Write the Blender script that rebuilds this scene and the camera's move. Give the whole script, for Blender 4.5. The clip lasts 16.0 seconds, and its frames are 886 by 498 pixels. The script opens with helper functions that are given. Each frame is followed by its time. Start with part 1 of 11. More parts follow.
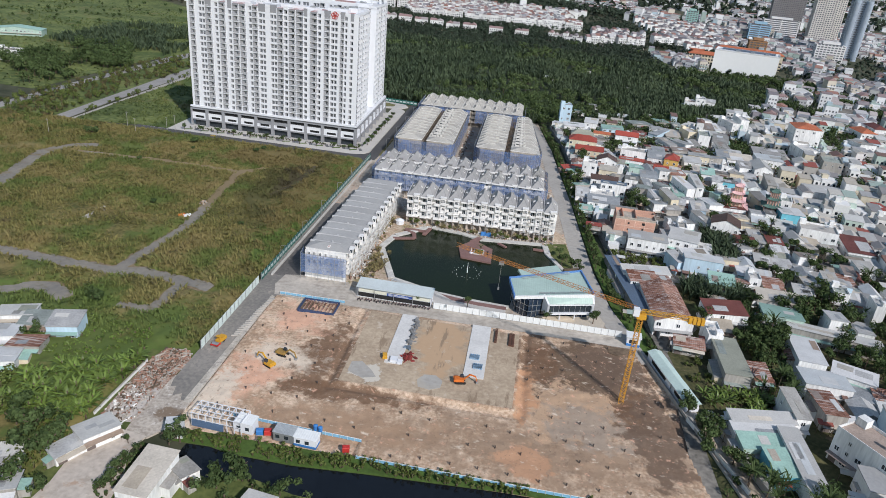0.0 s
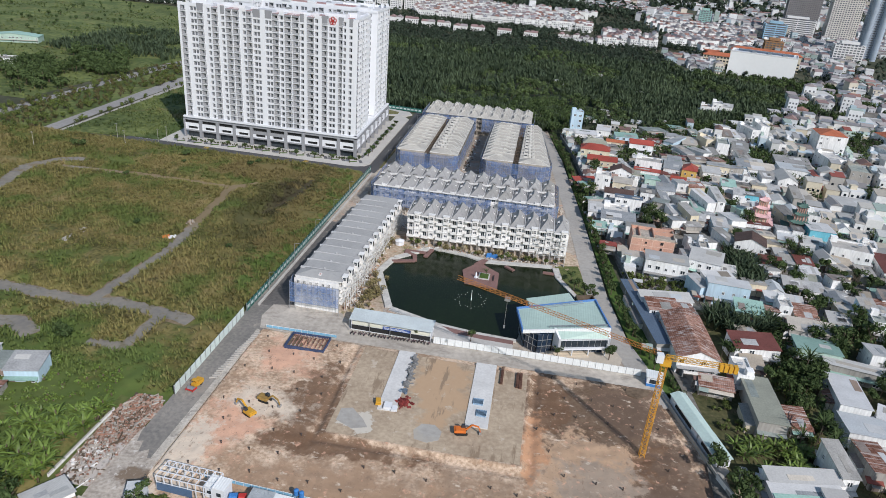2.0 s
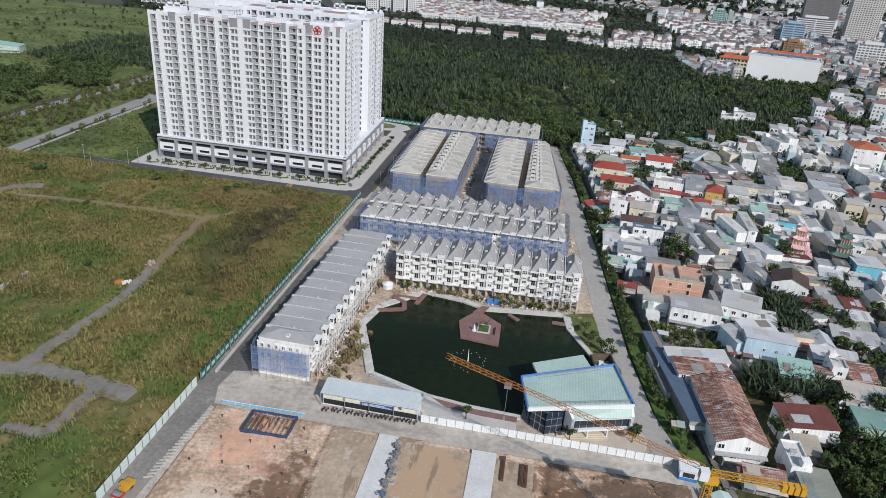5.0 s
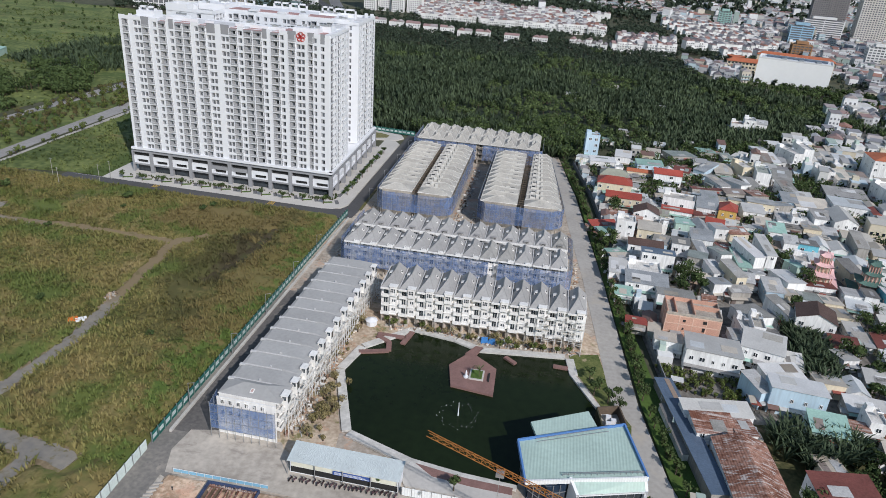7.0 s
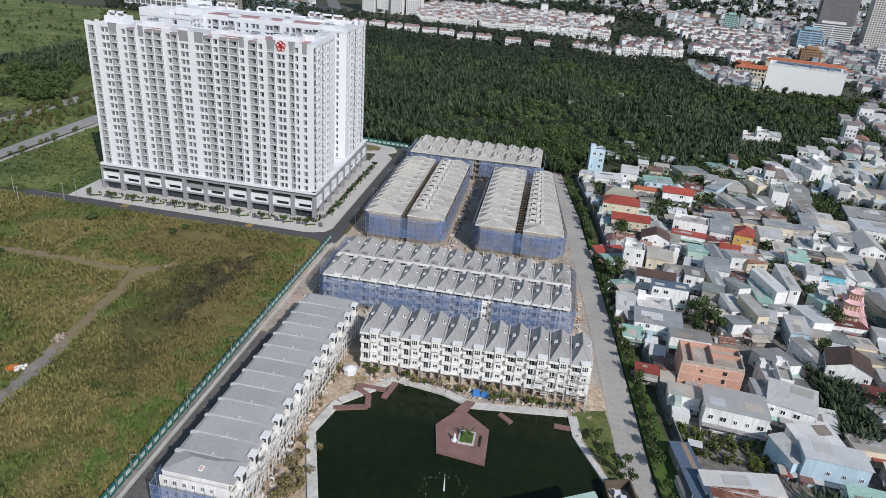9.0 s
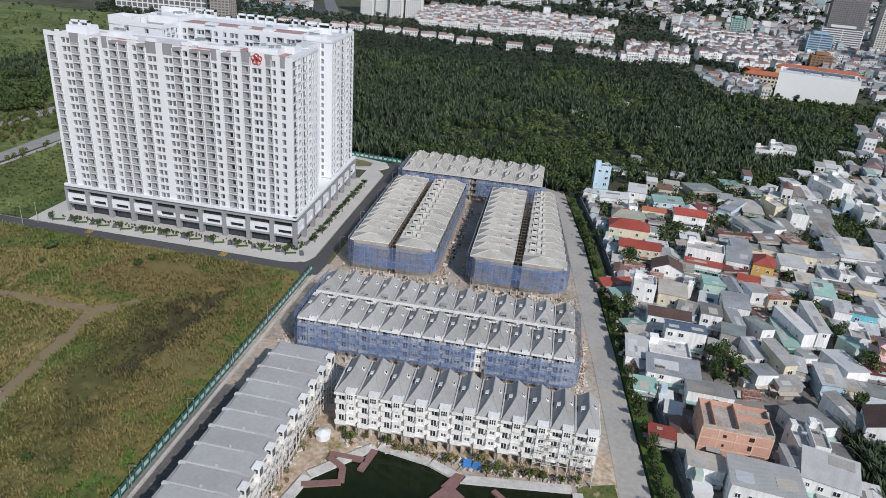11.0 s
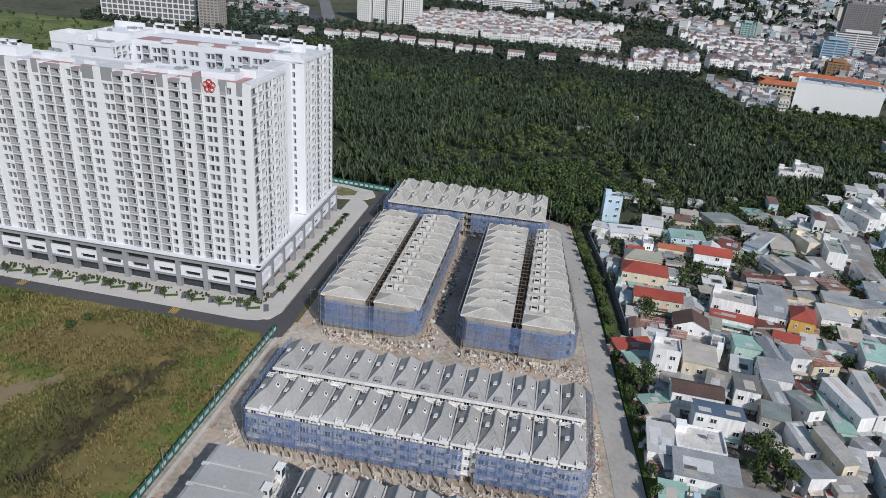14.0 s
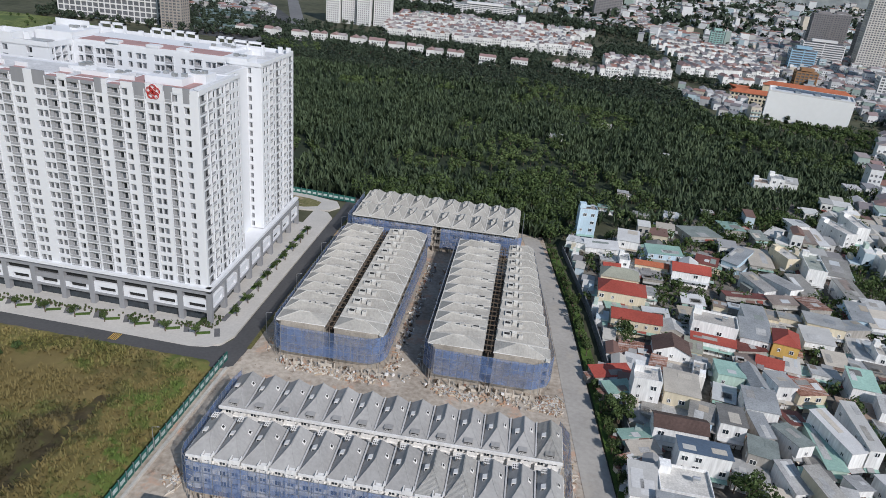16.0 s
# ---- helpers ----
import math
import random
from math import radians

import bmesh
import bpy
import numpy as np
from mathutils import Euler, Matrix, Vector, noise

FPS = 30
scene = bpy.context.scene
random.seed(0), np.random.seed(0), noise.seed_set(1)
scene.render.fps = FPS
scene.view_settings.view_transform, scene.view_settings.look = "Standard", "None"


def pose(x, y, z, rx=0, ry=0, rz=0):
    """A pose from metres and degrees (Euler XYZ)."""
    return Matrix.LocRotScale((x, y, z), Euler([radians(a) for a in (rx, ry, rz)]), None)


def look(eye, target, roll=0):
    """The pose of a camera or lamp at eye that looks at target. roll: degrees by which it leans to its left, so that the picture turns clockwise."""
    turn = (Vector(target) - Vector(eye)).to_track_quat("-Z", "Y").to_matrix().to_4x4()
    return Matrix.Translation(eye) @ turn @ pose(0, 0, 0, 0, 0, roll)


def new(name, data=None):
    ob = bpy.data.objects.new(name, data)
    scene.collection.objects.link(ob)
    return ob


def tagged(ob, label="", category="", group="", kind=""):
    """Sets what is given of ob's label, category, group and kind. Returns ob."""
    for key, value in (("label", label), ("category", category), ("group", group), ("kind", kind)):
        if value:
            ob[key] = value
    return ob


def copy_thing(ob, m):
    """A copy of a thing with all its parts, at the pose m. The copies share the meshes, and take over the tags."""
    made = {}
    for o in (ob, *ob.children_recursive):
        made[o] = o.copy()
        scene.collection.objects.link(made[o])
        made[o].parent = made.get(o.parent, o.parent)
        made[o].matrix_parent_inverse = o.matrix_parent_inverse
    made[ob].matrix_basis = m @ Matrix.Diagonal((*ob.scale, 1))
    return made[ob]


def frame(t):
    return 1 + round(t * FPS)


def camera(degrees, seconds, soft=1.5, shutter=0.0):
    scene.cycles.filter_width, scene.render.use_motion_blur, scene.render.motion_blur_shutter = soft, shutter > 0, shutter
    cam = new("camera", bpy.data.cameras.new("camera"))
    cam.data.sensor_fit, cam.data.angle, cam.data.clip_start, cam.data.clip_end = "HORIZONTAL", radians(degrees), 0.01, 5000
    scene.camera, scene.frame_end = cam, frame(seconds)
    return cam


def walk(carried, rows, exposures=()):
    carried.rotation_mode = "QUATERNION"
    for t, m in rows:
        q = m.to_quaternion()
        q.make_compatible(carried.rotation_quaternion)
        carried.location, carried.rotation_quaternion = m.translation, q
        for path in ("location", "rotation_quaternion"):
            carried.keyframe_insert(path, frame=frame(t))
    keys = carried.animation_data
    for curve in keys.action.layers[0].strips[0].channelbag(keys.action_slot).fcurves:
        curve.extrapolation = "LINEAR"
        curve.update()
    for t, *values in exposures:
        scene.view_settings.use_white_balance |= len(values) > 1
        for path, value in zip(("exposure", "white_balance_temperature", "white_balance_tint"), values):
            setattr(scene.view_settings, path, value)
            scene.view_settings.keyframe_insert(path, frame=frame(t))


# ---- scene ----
cam = camera(66.3, 16.0, soft=0.75)
PATH = [
    (0, (-2.21, -0.28, 121.48), (-11.67, 90.16, 79.88), 5.39),
    (0.5, (-2.26, 4.96, 121.41), (-12.15, 95.36, 79.81), 5.21),
    (1, (-2.32, 10.65, 121.30), (-12.60, 100.99, 79.68), 5.06),
    (1.5, (-2.40, 16.71, 121.30), (-13.01, 107.01, 79.67), 4.95),
    (2, (-2.50, 23.08, 121.35), (-13.43, 113.35, 79.72), 4.84),
    (2.5, (-2.59, 29.67, 121.54), (-13.80, 119.90, 79.91), 4.76),
    (3, (-2.75, 36.41, 121.61), (-14.21, 126.62, 80.01), 4.62),
    (3.5, (-2.86, 43.25, 121.44), (-14.60, 133.42, 79.84), 4.47),
    (4, (-2.99, 50.14, 121.10), (-14.97, 140.29, 79.52), 4.36),
    (6.5, (-3.66, 84.52, 121.29), (-16.05, 174.53, 79.50), 4.26),
    (7, (-3.82, 91.34, 121.55), (-16.26, 181.33, 79.75), 4.31),
    (7.5, (-3.96, 98.35, 121.66), (-16.47, 188.33, 79.86), 4.37),
    (8, (-4.18, 105.51, 121.84), (-16.70, 195.51, 80.08), 4.46),
    (8.5, (-4.37, 112.62, 121.90), (-17.03, 202.60, 80.16), 4.47),
    (9, (-4.60, 119.74, 121.94), (-17.23, 209.73, 80.21), 4.59),
    (11.5, (-5.84, 155.51, 122.80), (-18.86, 245.53, 81.23), 4.62),
    (12, (-6.12, 162.56, 122.75), (-19.25, 252.59, 81.25), 4.57),
    (12.5, (-6.44, 169.69, 122.73), (-19.69, 259.75, 81.32), 4.49),
    (13, (-6.70, 176.94, 122.89), (-20.04, 267.01, 81.54), 4.46),
    (13.5, (-7.00, 184.34, 123.18), (-20.45, 274.41, 81.87), 4.43),
    (14, (-7.32, 191.69, 123.52), (-20.84, 281.75, 82.24), 4.39),
    (14.5, (-7.50, 198.07, 124.41), (-19.80, 288.37, 83.27), 4.72),
    (15, (-7.93, 202.76, 124.68), (-19.09, 293.29, 83.70), 5.00),
    (15.5, (-8.44, 206.29, 123.99), (-18.59, 297.01, 83.15), 5.33),
    (16, (-8.89, 208.74, 122.54), (-18.24, 299.61, 81.86), 5.66),
]
walk(cam, [(t, look(eye, target, roll)) for t, eye, target, roll in PATH], [(0.0, 0.08), (2.5, 0.06), (4.0, 0.02), (9.0, 0.03), (11.5, -0.01), (16.0, -0.04)])

# ---- sky and sun ----
SUN_WAY = Vector((0.50, -0.62, 0.60)).normalized()
world = bpy.data.worlds.new("sky")
scene.world = world
world.use_nodes = True
sky = world.node_tree.nodes.new("ShaderNodeTexSky")
sky.sky_type, sky.sun_disc = "NISHITA", False
sky.sun_elevation = math.asin(SUN_WAY.z)
sky.sun_rotation = math.atan2(SUN_WAY.x, SUN_WAY.y)
sky.air_density, sky.dust_density = 1.3, 0.3
world.node_tree.links.new(sky.outputs[0], world.node_tree.nodes["Background"].inputs[0])
world.node_tree.nodes["Background"].inputs[1].default_value = 0.098
sun = new("sun", bpy.data.lights.new("sun", "SUN"))
sun.data.energy, sun.data.angle, sun.data.color = 3.8, radians(0.6), (1.0, 0.958, 0.944)
sun.matrix_world = look(SUN_WAY * 500, (0, 0, 0))


# ---- materials ----
def link(tree, a, b):
    tree.links.new(a, b)


def mat(name, col, rough=0.8, var=0.25, coarse=0.12, fine=1.5, bump=0.0, metal=0.0, col2=None, palette=None,
        island=0.0, rnd=0.0, ribs=None, spec=0.3, streak=False, contrast=1.0, by_object=False):
    """A node material: base colour broken up at two scales, with optional palettes, ribs and relief."""
    m = bpy.data.materials.new(name)
    m.use_nodes = True
    t = m.node_tree
    n, bsdf = t.nodes, t.nodes["Principled BSDF"]
    bsdf.inputs["Roughness"].default_value, bsdf.inputs["Metallic"].default_value = rough, metal
    bsdf.inputs["Specular IOR Level"].default_value = spec
    geo = n.new("ShaderNodeNewGeometry")
    place = geo.outputs["Position"]
    if streak:
        stretch = n.new("ShaderNodeVectorMath")
        stretch.operation = "MULTIPLY"
        stretch.inputs[1].default_value = (1, 1, 0.12)
        link(t, place, stretch.inputs[0])
        place = stretch.outputs[0]
    big, small = n.new("ShaderNodeTexNoise"), n.new("ShaderNodeTexNoise")
    big.inputs["Scale"].default_value, small.inputs["Scale"].default_value = coarse, fine
    big.inputs["Detail"].default_value, small.inputs["Detail"].default_value = 4, 5
    link(t, place, big.inputs["Vector"])
    link(t, place, small.inputs["Vector"])
    both = n.new("ShaderNodeMath")
    both.operation = "ADD"
    link(t, big.outputs[0], both.inputs[0])
    link(t, small.outputs[0], both.inputs[1])
    span = n.new("ShaderNodeMapRange")
    half = 0.3 / contrast
    span.inputs[1].default_value, span.inputs[2].default_value = 1 - half, 1 + half
    link(t, both.outputs[0], span.inputs[0])
    mix = n.new("ShaderNodeMixRGB")
    lo = [c * (1 - var) for c in col]
    hi = col2 or [min(1, c * (1 + var * 0.6)) for c in col]
    mix.inputs[1].default_value, mix.inputs[2].default_value = (*lo, 1), (*hi, 1)
    link(t, span.outputs[0], mix.inputs[0])
    out = mix.outputs[0]
    if palette:
        ramp = n.new("ShaderNodeValToRGB")
        ramp.color_ramp.interpolation = "CONSTANT"
        while len(ramp.color_ramp.elements) < len(palette):
            ramp.color_ramp.elements.new(0.5)
        for k, c in enumerate(palette):
            ramp.color_ramp.elements[k].position = k / len(palette)
            ramp.color_ramp.elements[k].color = (*c, 1)
        link(t, n.new("ShaderNodeObjectInfo").outputs["Random"] if by_object else geo.outputs["Random Per Island"], ramp.inputs[0])
        tint = n.new("ShaderNodeMixRGB")
        tint.blend_type = "MULTIPLY"
        tint.inputs[0].default_value = 1
        link(t, out, tint.inputs[1])
        link(t, ramp.outputs[0], tint.inputs[2])
        out = tint.outputs[0]
    for amount, source in ((island, geo.outputs["Random Per Island"]), (rnd, None)):
        if amount:
            if source is None:
                source = n.new("ShaderNodeObjectInfo").outputs["Random"]
            level = n.new("ShaderNodeMapRange")
            level.inputs[3].default_value, level.inputs[4].default_value = 1 - amount, 1 + amount * 0.6
            link(t, source, level.inputs[0])
            tint = n.new("ShaderNodeMixRGB")
            tint.blend_type = "MULTIPLY"
            tint.inputs[0].default_value = 1
            link(t, out, tint.inputs[1])
            link(t, level.outputs[0], tint.inputs[2])
            out = tint.outputs[0]
    link(t, out, bsdf.inputs["Base Color"])
    if bump or ribs:
        relief = n.new("ShaderNodeBump")
        relief.inputs["Strength"].default_value = bump or 0.5
        relief.inputs["Distance"].default_value = 0.1
        if ribs:
            wave = n.new("ShaderNodeTexWave")
            coord = n.new("ShaderNodeTexCoord")
            wave.bands_direction = ribs[0]
            wave.inputs["Scale"].default_value = ribs[1]
            link(t, coord.outputs["Object"], wave.inputs["Vector"])
            link(t, wave.outputs[1], relief.inputs["Height"])
        else:
            link(t, small.outputs[0], relief.inputs["Height"])
        link(t, relief.outputs[0], bsdf.inputs["Normal"])
    return m


def patches(m, rows):
    """Lays ragged patches of other tints over a material: (scale, low, high, tint, seed, place); place is (x, y, rx, ry) or a stretch (sx, sy)."""
    t = m.node_tree
    bsdf = t.nodes["Principled BSDF"]
    old = bsdf.inputs["Base Color"].links[0].from_socket
    geo = t.nodes.new("ShaderNodeNewGeometry")
    for scale, lo, hi, tint, seed, place in rows:
        n, r, x, o = (t.nodes.new(k) for k in ("ShaderNodeTexNoise", "ShaderNodeMapRange", "ShaderNodeMixRGB", "ShaderNodeMapping"))
        o.inputs["Location"].default_value = (seed, seed * 2, 0)
        if place and len(place) == 2:
            o.inputs["Scale"].default_value = (place[0], place[1], 1)
            o.inputs["Rotation"].default_value = (0, 0, seed)
        link(t, geo.outputs["Position"], o.inputs["Vector"])
        link(t, o.outputs[0], n.inputs["Vector"])
        n.inputs["Scale"].default_value, n.inputs["Detail"].default_value, n.inputs["Roughness"].default_value = scale, 8, 0.65
        value = n.outputs[0]
        if place and len(place) == 4:
            sub_, div, size, fall, add = (t.nodes.new(k) for k in ("ShaderNodeVectorMath", "ShaderNodeVectorMath", "ShaderNodeVectorMath", "ShaderNodeMapRange", "ShaderNodeMath"))
            sub_.operation, div.operation, size.operation = "SUBTRACT", "MULTIPLY", "LENGTH"
            sub_.inputs[1].default_value, div.inputs[1].default_value = (place[0], place[1], 0), (1 / place[2], 1 / place[3], 0)
            link(t, geo.outputs["Position"], sub_.inputs[0])
            link(t, sub_.outputs[0], div.inputs[0])
            link(t, div.outputs[0], size.inputs[0])
            fall.clamp = False
            fall.inputs[1].default_value, fall.inputs[2].default_value, fall.inputs[3].default_value, fall.inputs[4].default_value = 0, 1, 0.35, 0.02
            link(t, size.outputs["Value"], fall.inputs[0])
            link(t, value, add.inputs[0])
            link(t, fall.outputs[0], add.inputs[1])
            value = add.outputs[0]
        r.inputs[1].default_value, r.inputs[2].default_value, r.inputs[4].default_value = lo, hi, 0.88
        link(t, value, r.inputs[0])
        link(t, r.outputs[0], x.inputs[0])
        link(t, old, x.inputs[1])
        x.inputs[2].default_value = (*tint, 1)
        old = x.outputs[0]
    link(t, old, bsdf.inputs["Base Color"])
    return m


WHITE = mat("white_render", (0.688, 0.702, 0.73), 0.7, 0.03, 0.05, 0.8, streak=True)
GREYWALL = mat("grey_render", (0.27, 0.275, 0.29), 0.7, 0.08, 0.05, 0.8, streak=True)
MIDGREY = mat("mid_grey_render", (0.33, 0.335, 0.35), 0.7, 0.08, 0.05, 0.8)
GLASS = mat("window_glass", (0.035, 0.045, 0.055), 0.08, 0.4, 0.2, 0.9, island=0.6, spec=0.6)
FLATGLASS = mat("curtained_glass", (0.10, 0.11, 0.125), 0.12, 0.5, 0.2, 0.9, island=0.8, spec=0.5)
# near-black for sheets that paint unlit depth into openings; also the bench's colour
NEARBLACK = mat("near_black", (0.03, 0.03, 0.03), 0.9, 0.3)
PLASTER = mat("new_white_plaster", (0.765, 0.755, 0.735), 0.8, 0.16, 0.15, 1.2, streak=True)
RAWCONC = mat("raw_concrete", (0.40, 0.36, 0.31), 0.9, 0.35, 0.2, 1.5, bump=0.2)
ROOFGREY = mat("grey_roof_coat", (0.352, 0.345, 0.337), 0.75, 0.16, 0.1, 1.2, rnd=0.1)
ROOFLINED = mat("battened_grey_roof", (0.40, 0.39, 0.37), 0.8, 0.2, 0.1, 1.2, rnd=0.08, ribs=("X", 1.6), bump=0.9)
ROOFFLAT = mat("smooth_grey_roof_coat", (0.375, 0.372, 0.365), 0.75, 0.12, 0.1, 1.0, rnd=0.08)
ROOFRAW = mat("raw_concrete_roof", (0.385, 0.37, 0.34), 0.85, 0.25, 0.15, 1.4, rnd=0.1, ribs=("Y", 0.45), bump=0.25)
MEADOW_TINTS = [(0.035, 0.50, 0.62, (0.215, 0.172, 0.068), 5.0, None), (0.045, 0.49, 0.60, (0.092, 0.128, 0.030), 23.0, None), (0.09, 0.57, 0.68, (0.26, 0.205, 0.095), 41.0, (1.0, 0.35)), (0.12, 0.62, 0.70, (0.080, 0.066, 0.032), 61.0, None), (0.06, 0.50, 0.66, (0.078, 0.074, 0.027), 71.0, (-119, 312, 20, 56)), (0.12, 0.52, 0.62, (0.05, 0.042, 0.022), 107.0, (-117, 326, 7, 30)), (0.1, 0.53, 0.65, (0.088, 0.140, 0.030), 83.0, (-100, 290, 8, 80)), (0.16, 0.60, 0.68, (0.17, 0.135, 0.052), 103.0, (-104, 300, 14, 80)), (0.06, 0.50, 0.62, (0.085, 0.128, 0.03), 97.0, (-150, 160, 70, 34)), (0.3, 0.55, 0.70, (0.078, 0.095, 0.026), 13.0, None), (0.1, 0.54, 0.62, (0.16, 0.125, 0.05), 91.0, (-140, 350, 34, 16))]
GRASS = patches(mat("reed_field", (0.108, 0.106, 0.029), 0.9, 0.45, 0.05, 0.8, col2=(0.19, 0.162, 0.058), bump=0.9, contrast=1.6), MEADOW_TINTS)
BLADES = patches(mat("reed_blades", (0.146, 0.15, 0.04), 0.8, 0.3, 0.05, 0.8, col2=(0.235, 0.20, 0.074), contrast=1.2), MEADOW_TINTS)
FARFIELD = patches(mat("far_field", (0.105, 0.15, 0.042), 0.9, 0.45, 0.02, 0.25, col2=(0.17, 0.20, 0.065), bump=0.9, contrast=1.5), [(0.02, 0.52, 0.62, (0.065, 0.10, 0.028), 7.0, None), (0.03, 0.58, 0.66, (0.17, 0.15, 0.06), 19.0, None), (0.10, 0.58, 0.66, (0.055, 0.085, 0.025), 31.0, None)])
EARTH = mat("dry_earth", (0.36, 0.242, 0.158), 0.95, 0.42, 0.05, 0.5, col2=(0.50, 0.385, 0.275), bump=0.5, contrast=1.5)
PADEARTH = patches(mat("levelled_earth", (0.41, 0.31, 0.22), 0.95, 0.25, 0.06, 0.9, col2=(0.51, 0.41, 0.30), bump=0.5), [(0.12, 0.50, 0.60, (0.47, 0.32, 0.20), 3.0, (-19, 186, 9, 16)), (0.2, 0.56, 0.62, (0.26, 0.19, 0.13), 11.0, (1.6, 0.3)),
                    (0.25, 0.55, 0.6, (0.58, 0.54, 0.47), 27.0, (-39, 167, 5, 5)), (0.3, 0.6, 0.66, (0.52, 0.44, 0.35), 33.0, None)])
DARKEARTH = mat("damp_earth", (0.15, 0.105, 0.07), 0.95, 0.4, 0.1, 0.7, col2=(0.24, 0.175, 0.12), bump=0.8)
TOWNGROUND = mat("town_ground", (0.15, 0.14, 0.125), 0.95, 0.5, 0.05, 0.6, col2=(0.28, 0.26, 0.23))
ASPHALT = mat("asphalt", (0.08, 0.08, 0.083), 0.85, 0.2, 0.06, 1.0)
CONCRETE = patches(mat("pale_concrete", (0.385, 0.365, 0.335), 0.85, 0.18, 0.06, 0.7, contrast=1.0), [(0.08, 0.56, 0.70, (0.43, 0.385, 0.32), 3.0, None), (0.3, 0.64, 0.72, (0.29, 0.275, 0.255), 9.0, None)])
DUSTROAD = patches(mat("dusty_road", (0.21, 0.20, 0.185), 0.9, 0.2, 0.05, 0.9, col2=(0.29, 0.265, 0.235), contrast=1.2), [(0.14, 0.57, 0.68, (0.42, 0.37, 0.31), 3.0, (1.0, 0.4)), (0.4, 0.60, 0.68, (0.15, 0.145, 0.14), 9.0, None)])
PAVING = mat("pale_paving", (0.50, 0.48, 0.45), 0.8, 0.12, 0.1, 1.2)
FIELDPATH = patches(mat("worn_path", (0.205, 0.195, 0.18), 0.9, 0.14, 0.1, 0.5, col2=(0.27, 0.245, 0.205)), [(0.05, 0.48, 0.56, (0.22, 0.165, 0.09), 3.0, (-158, 318, 70, 45)), (0.25, 0.55, 0.65, (0.15, 0.13, 0.06), 9.0, None)])
WATER = mat("pond_water", (0.010, 0.017, 0.006), 0.15, 0.3, 0.03, 0.4, bump=0.05, spec=0.14)
CANAL = mat("canal_water", (0.008, 0.010, 0.013), 0.05, 0.3, 0.05, 0.5, bump=0.04, spec=0.5)
LEAF = mat("tree_leaves", (0.048, 0.080, 0.028), 0.65, 0.35, 0.1, 0.8, col2=(0.095, 0.135, 0.05), island=0.28, spec=0.1)
PALMLEAF = mat("nipa_fronds", (0.050, 0.076, 0.046), 0.55, 0.3, 0.02, 0.2, col2=(0.085, 0.115, 0.062), island=0.14, spec=0.08)
FORESTFLOOR = mat("forest_floor", (0.028, 0.040, 0.022), 0.95, 0.4, 0.05, 0.5)
BARK = mat("bark", (0.12, 0.09, 0.065), 0.9, 0.3, 0.5, 3.0)
YELLOW = mat("yellow_paint", (0.58, 0.31, 0.035), 0.5, 0.15, 0.3, 2.0)
STEEL = mat("galvanised_steel", (0.42, 0.43, 0.44), 0.4, 0.2, 0.3, 2.0, metal=0.6)
RUST = patches(mat("rusty_sheet", (0.26, 0.105, 0.065), 0.8, 0.45, 0.12, 0.9, col2=(0.36, 0.20, 0.15), ribs=("X", 0.5), bump=0.5, contrast=1.6), [(1.0, 0.52, 0.60, (0.50, 0.44, 0.41), 0.06, (0.07, 1.5)), (1.0, 0.56, 0.64, (0.15, 0.06, 0.04), 0.07, (0.06, 1.1))])
BLUE = mat("blue_paint", (0.05, 0.20, 0.50), 0.5, 0.2, 0.3, 2.0)
GREENFENCE = mat("green_hoarding", (0.02, 0.13, 0.11), 0.5, 0.2, 0.1, 1.0, island=0.3)
WHITESHEET = mat("white_sheet", (0.74, 0.76, 0.76), 0.5, 0.1, 0.2, 1.5, ribs=("X", 0.5), bump=0.4)
MINTSHEET = mat("pale_green_sheet", (0.40, 0.52, 0.47), 0.5, 0.12, 0.1, 1.0, ribs=("X", 0.4), bump=0.3)
BLACK = mat("black_rubber", (0.02, 0.02, 0.02), 0.7, 0.2)
REDPAINT = mat("red_paint", (0.50, 0.04, 0.035), 0.6, 0.2, 0.3, 2.0)
ORANGE = mat("orange_paint", (0.62, 0.16, 0.03), 0.55, 0.2, 0.3, 2.0)
DECK = mat("red_paving", (0.23, 0.135, 0.12), 0.8, 0.2, 0.3, 2.0)
LAWN = mat("lawn", (0.07, 0.12, 0.025), 0.9, 0.35, 0.1, 1.0, bump=0.5)


def net_material():
    m = bpy.data.materials.new("blue_scaffold_net")
    m.use_nodes = True
    t = m.node_tree
    bsdf = t.nodes["Principled BSDF"]
    geo, noise_a, noise_b = t.nodes.new("ShaderNodeNewGeometry"), t.nodes.new("ShaderNodeTexNoise"), t.nodes.new("ShaderNodeTexNoise")
    noise_a.inputs["Scale"].default_value, noise_b.inputs["Scale"].default_value = 0.25, 2.0
    link(t, geo.outputs["Position"], noise_a.inputs["Vector"])
    link(t, geo.outputs["Position"], noise_b.inputs["Vector"])
    mix = t.nodes.new("ShaderNodeMixRGB")
    mix.inputs[1].default_value, mix.inputs[2].default_value = (0.055, 0.11, 0.27, 1), (0.19, 0.28, 0.48, 1)
    link(t, noise_b.outputs[0], mix.inputs[0])
    link(t, mix.outputs[0], bsdf.inputs["Base Color"])
    bsdf.inputs["Roughness"].default_value = 0.8
    hole = t.nodes.new("ShaderNodeMapRange")
    hole.inputs[1].default_value, hole.inputs[2].default_value = 0.35, 0.65
    hole.inputs[3].default_value, hole.inputs[4].default_value = 0.38, 0.74
    link(t, noise_a.outputs[0], hole.inputs[0])
    link(t, hole.outputs[0], bsdf.inputs["Alpha"])
    return m


NET = net_material()


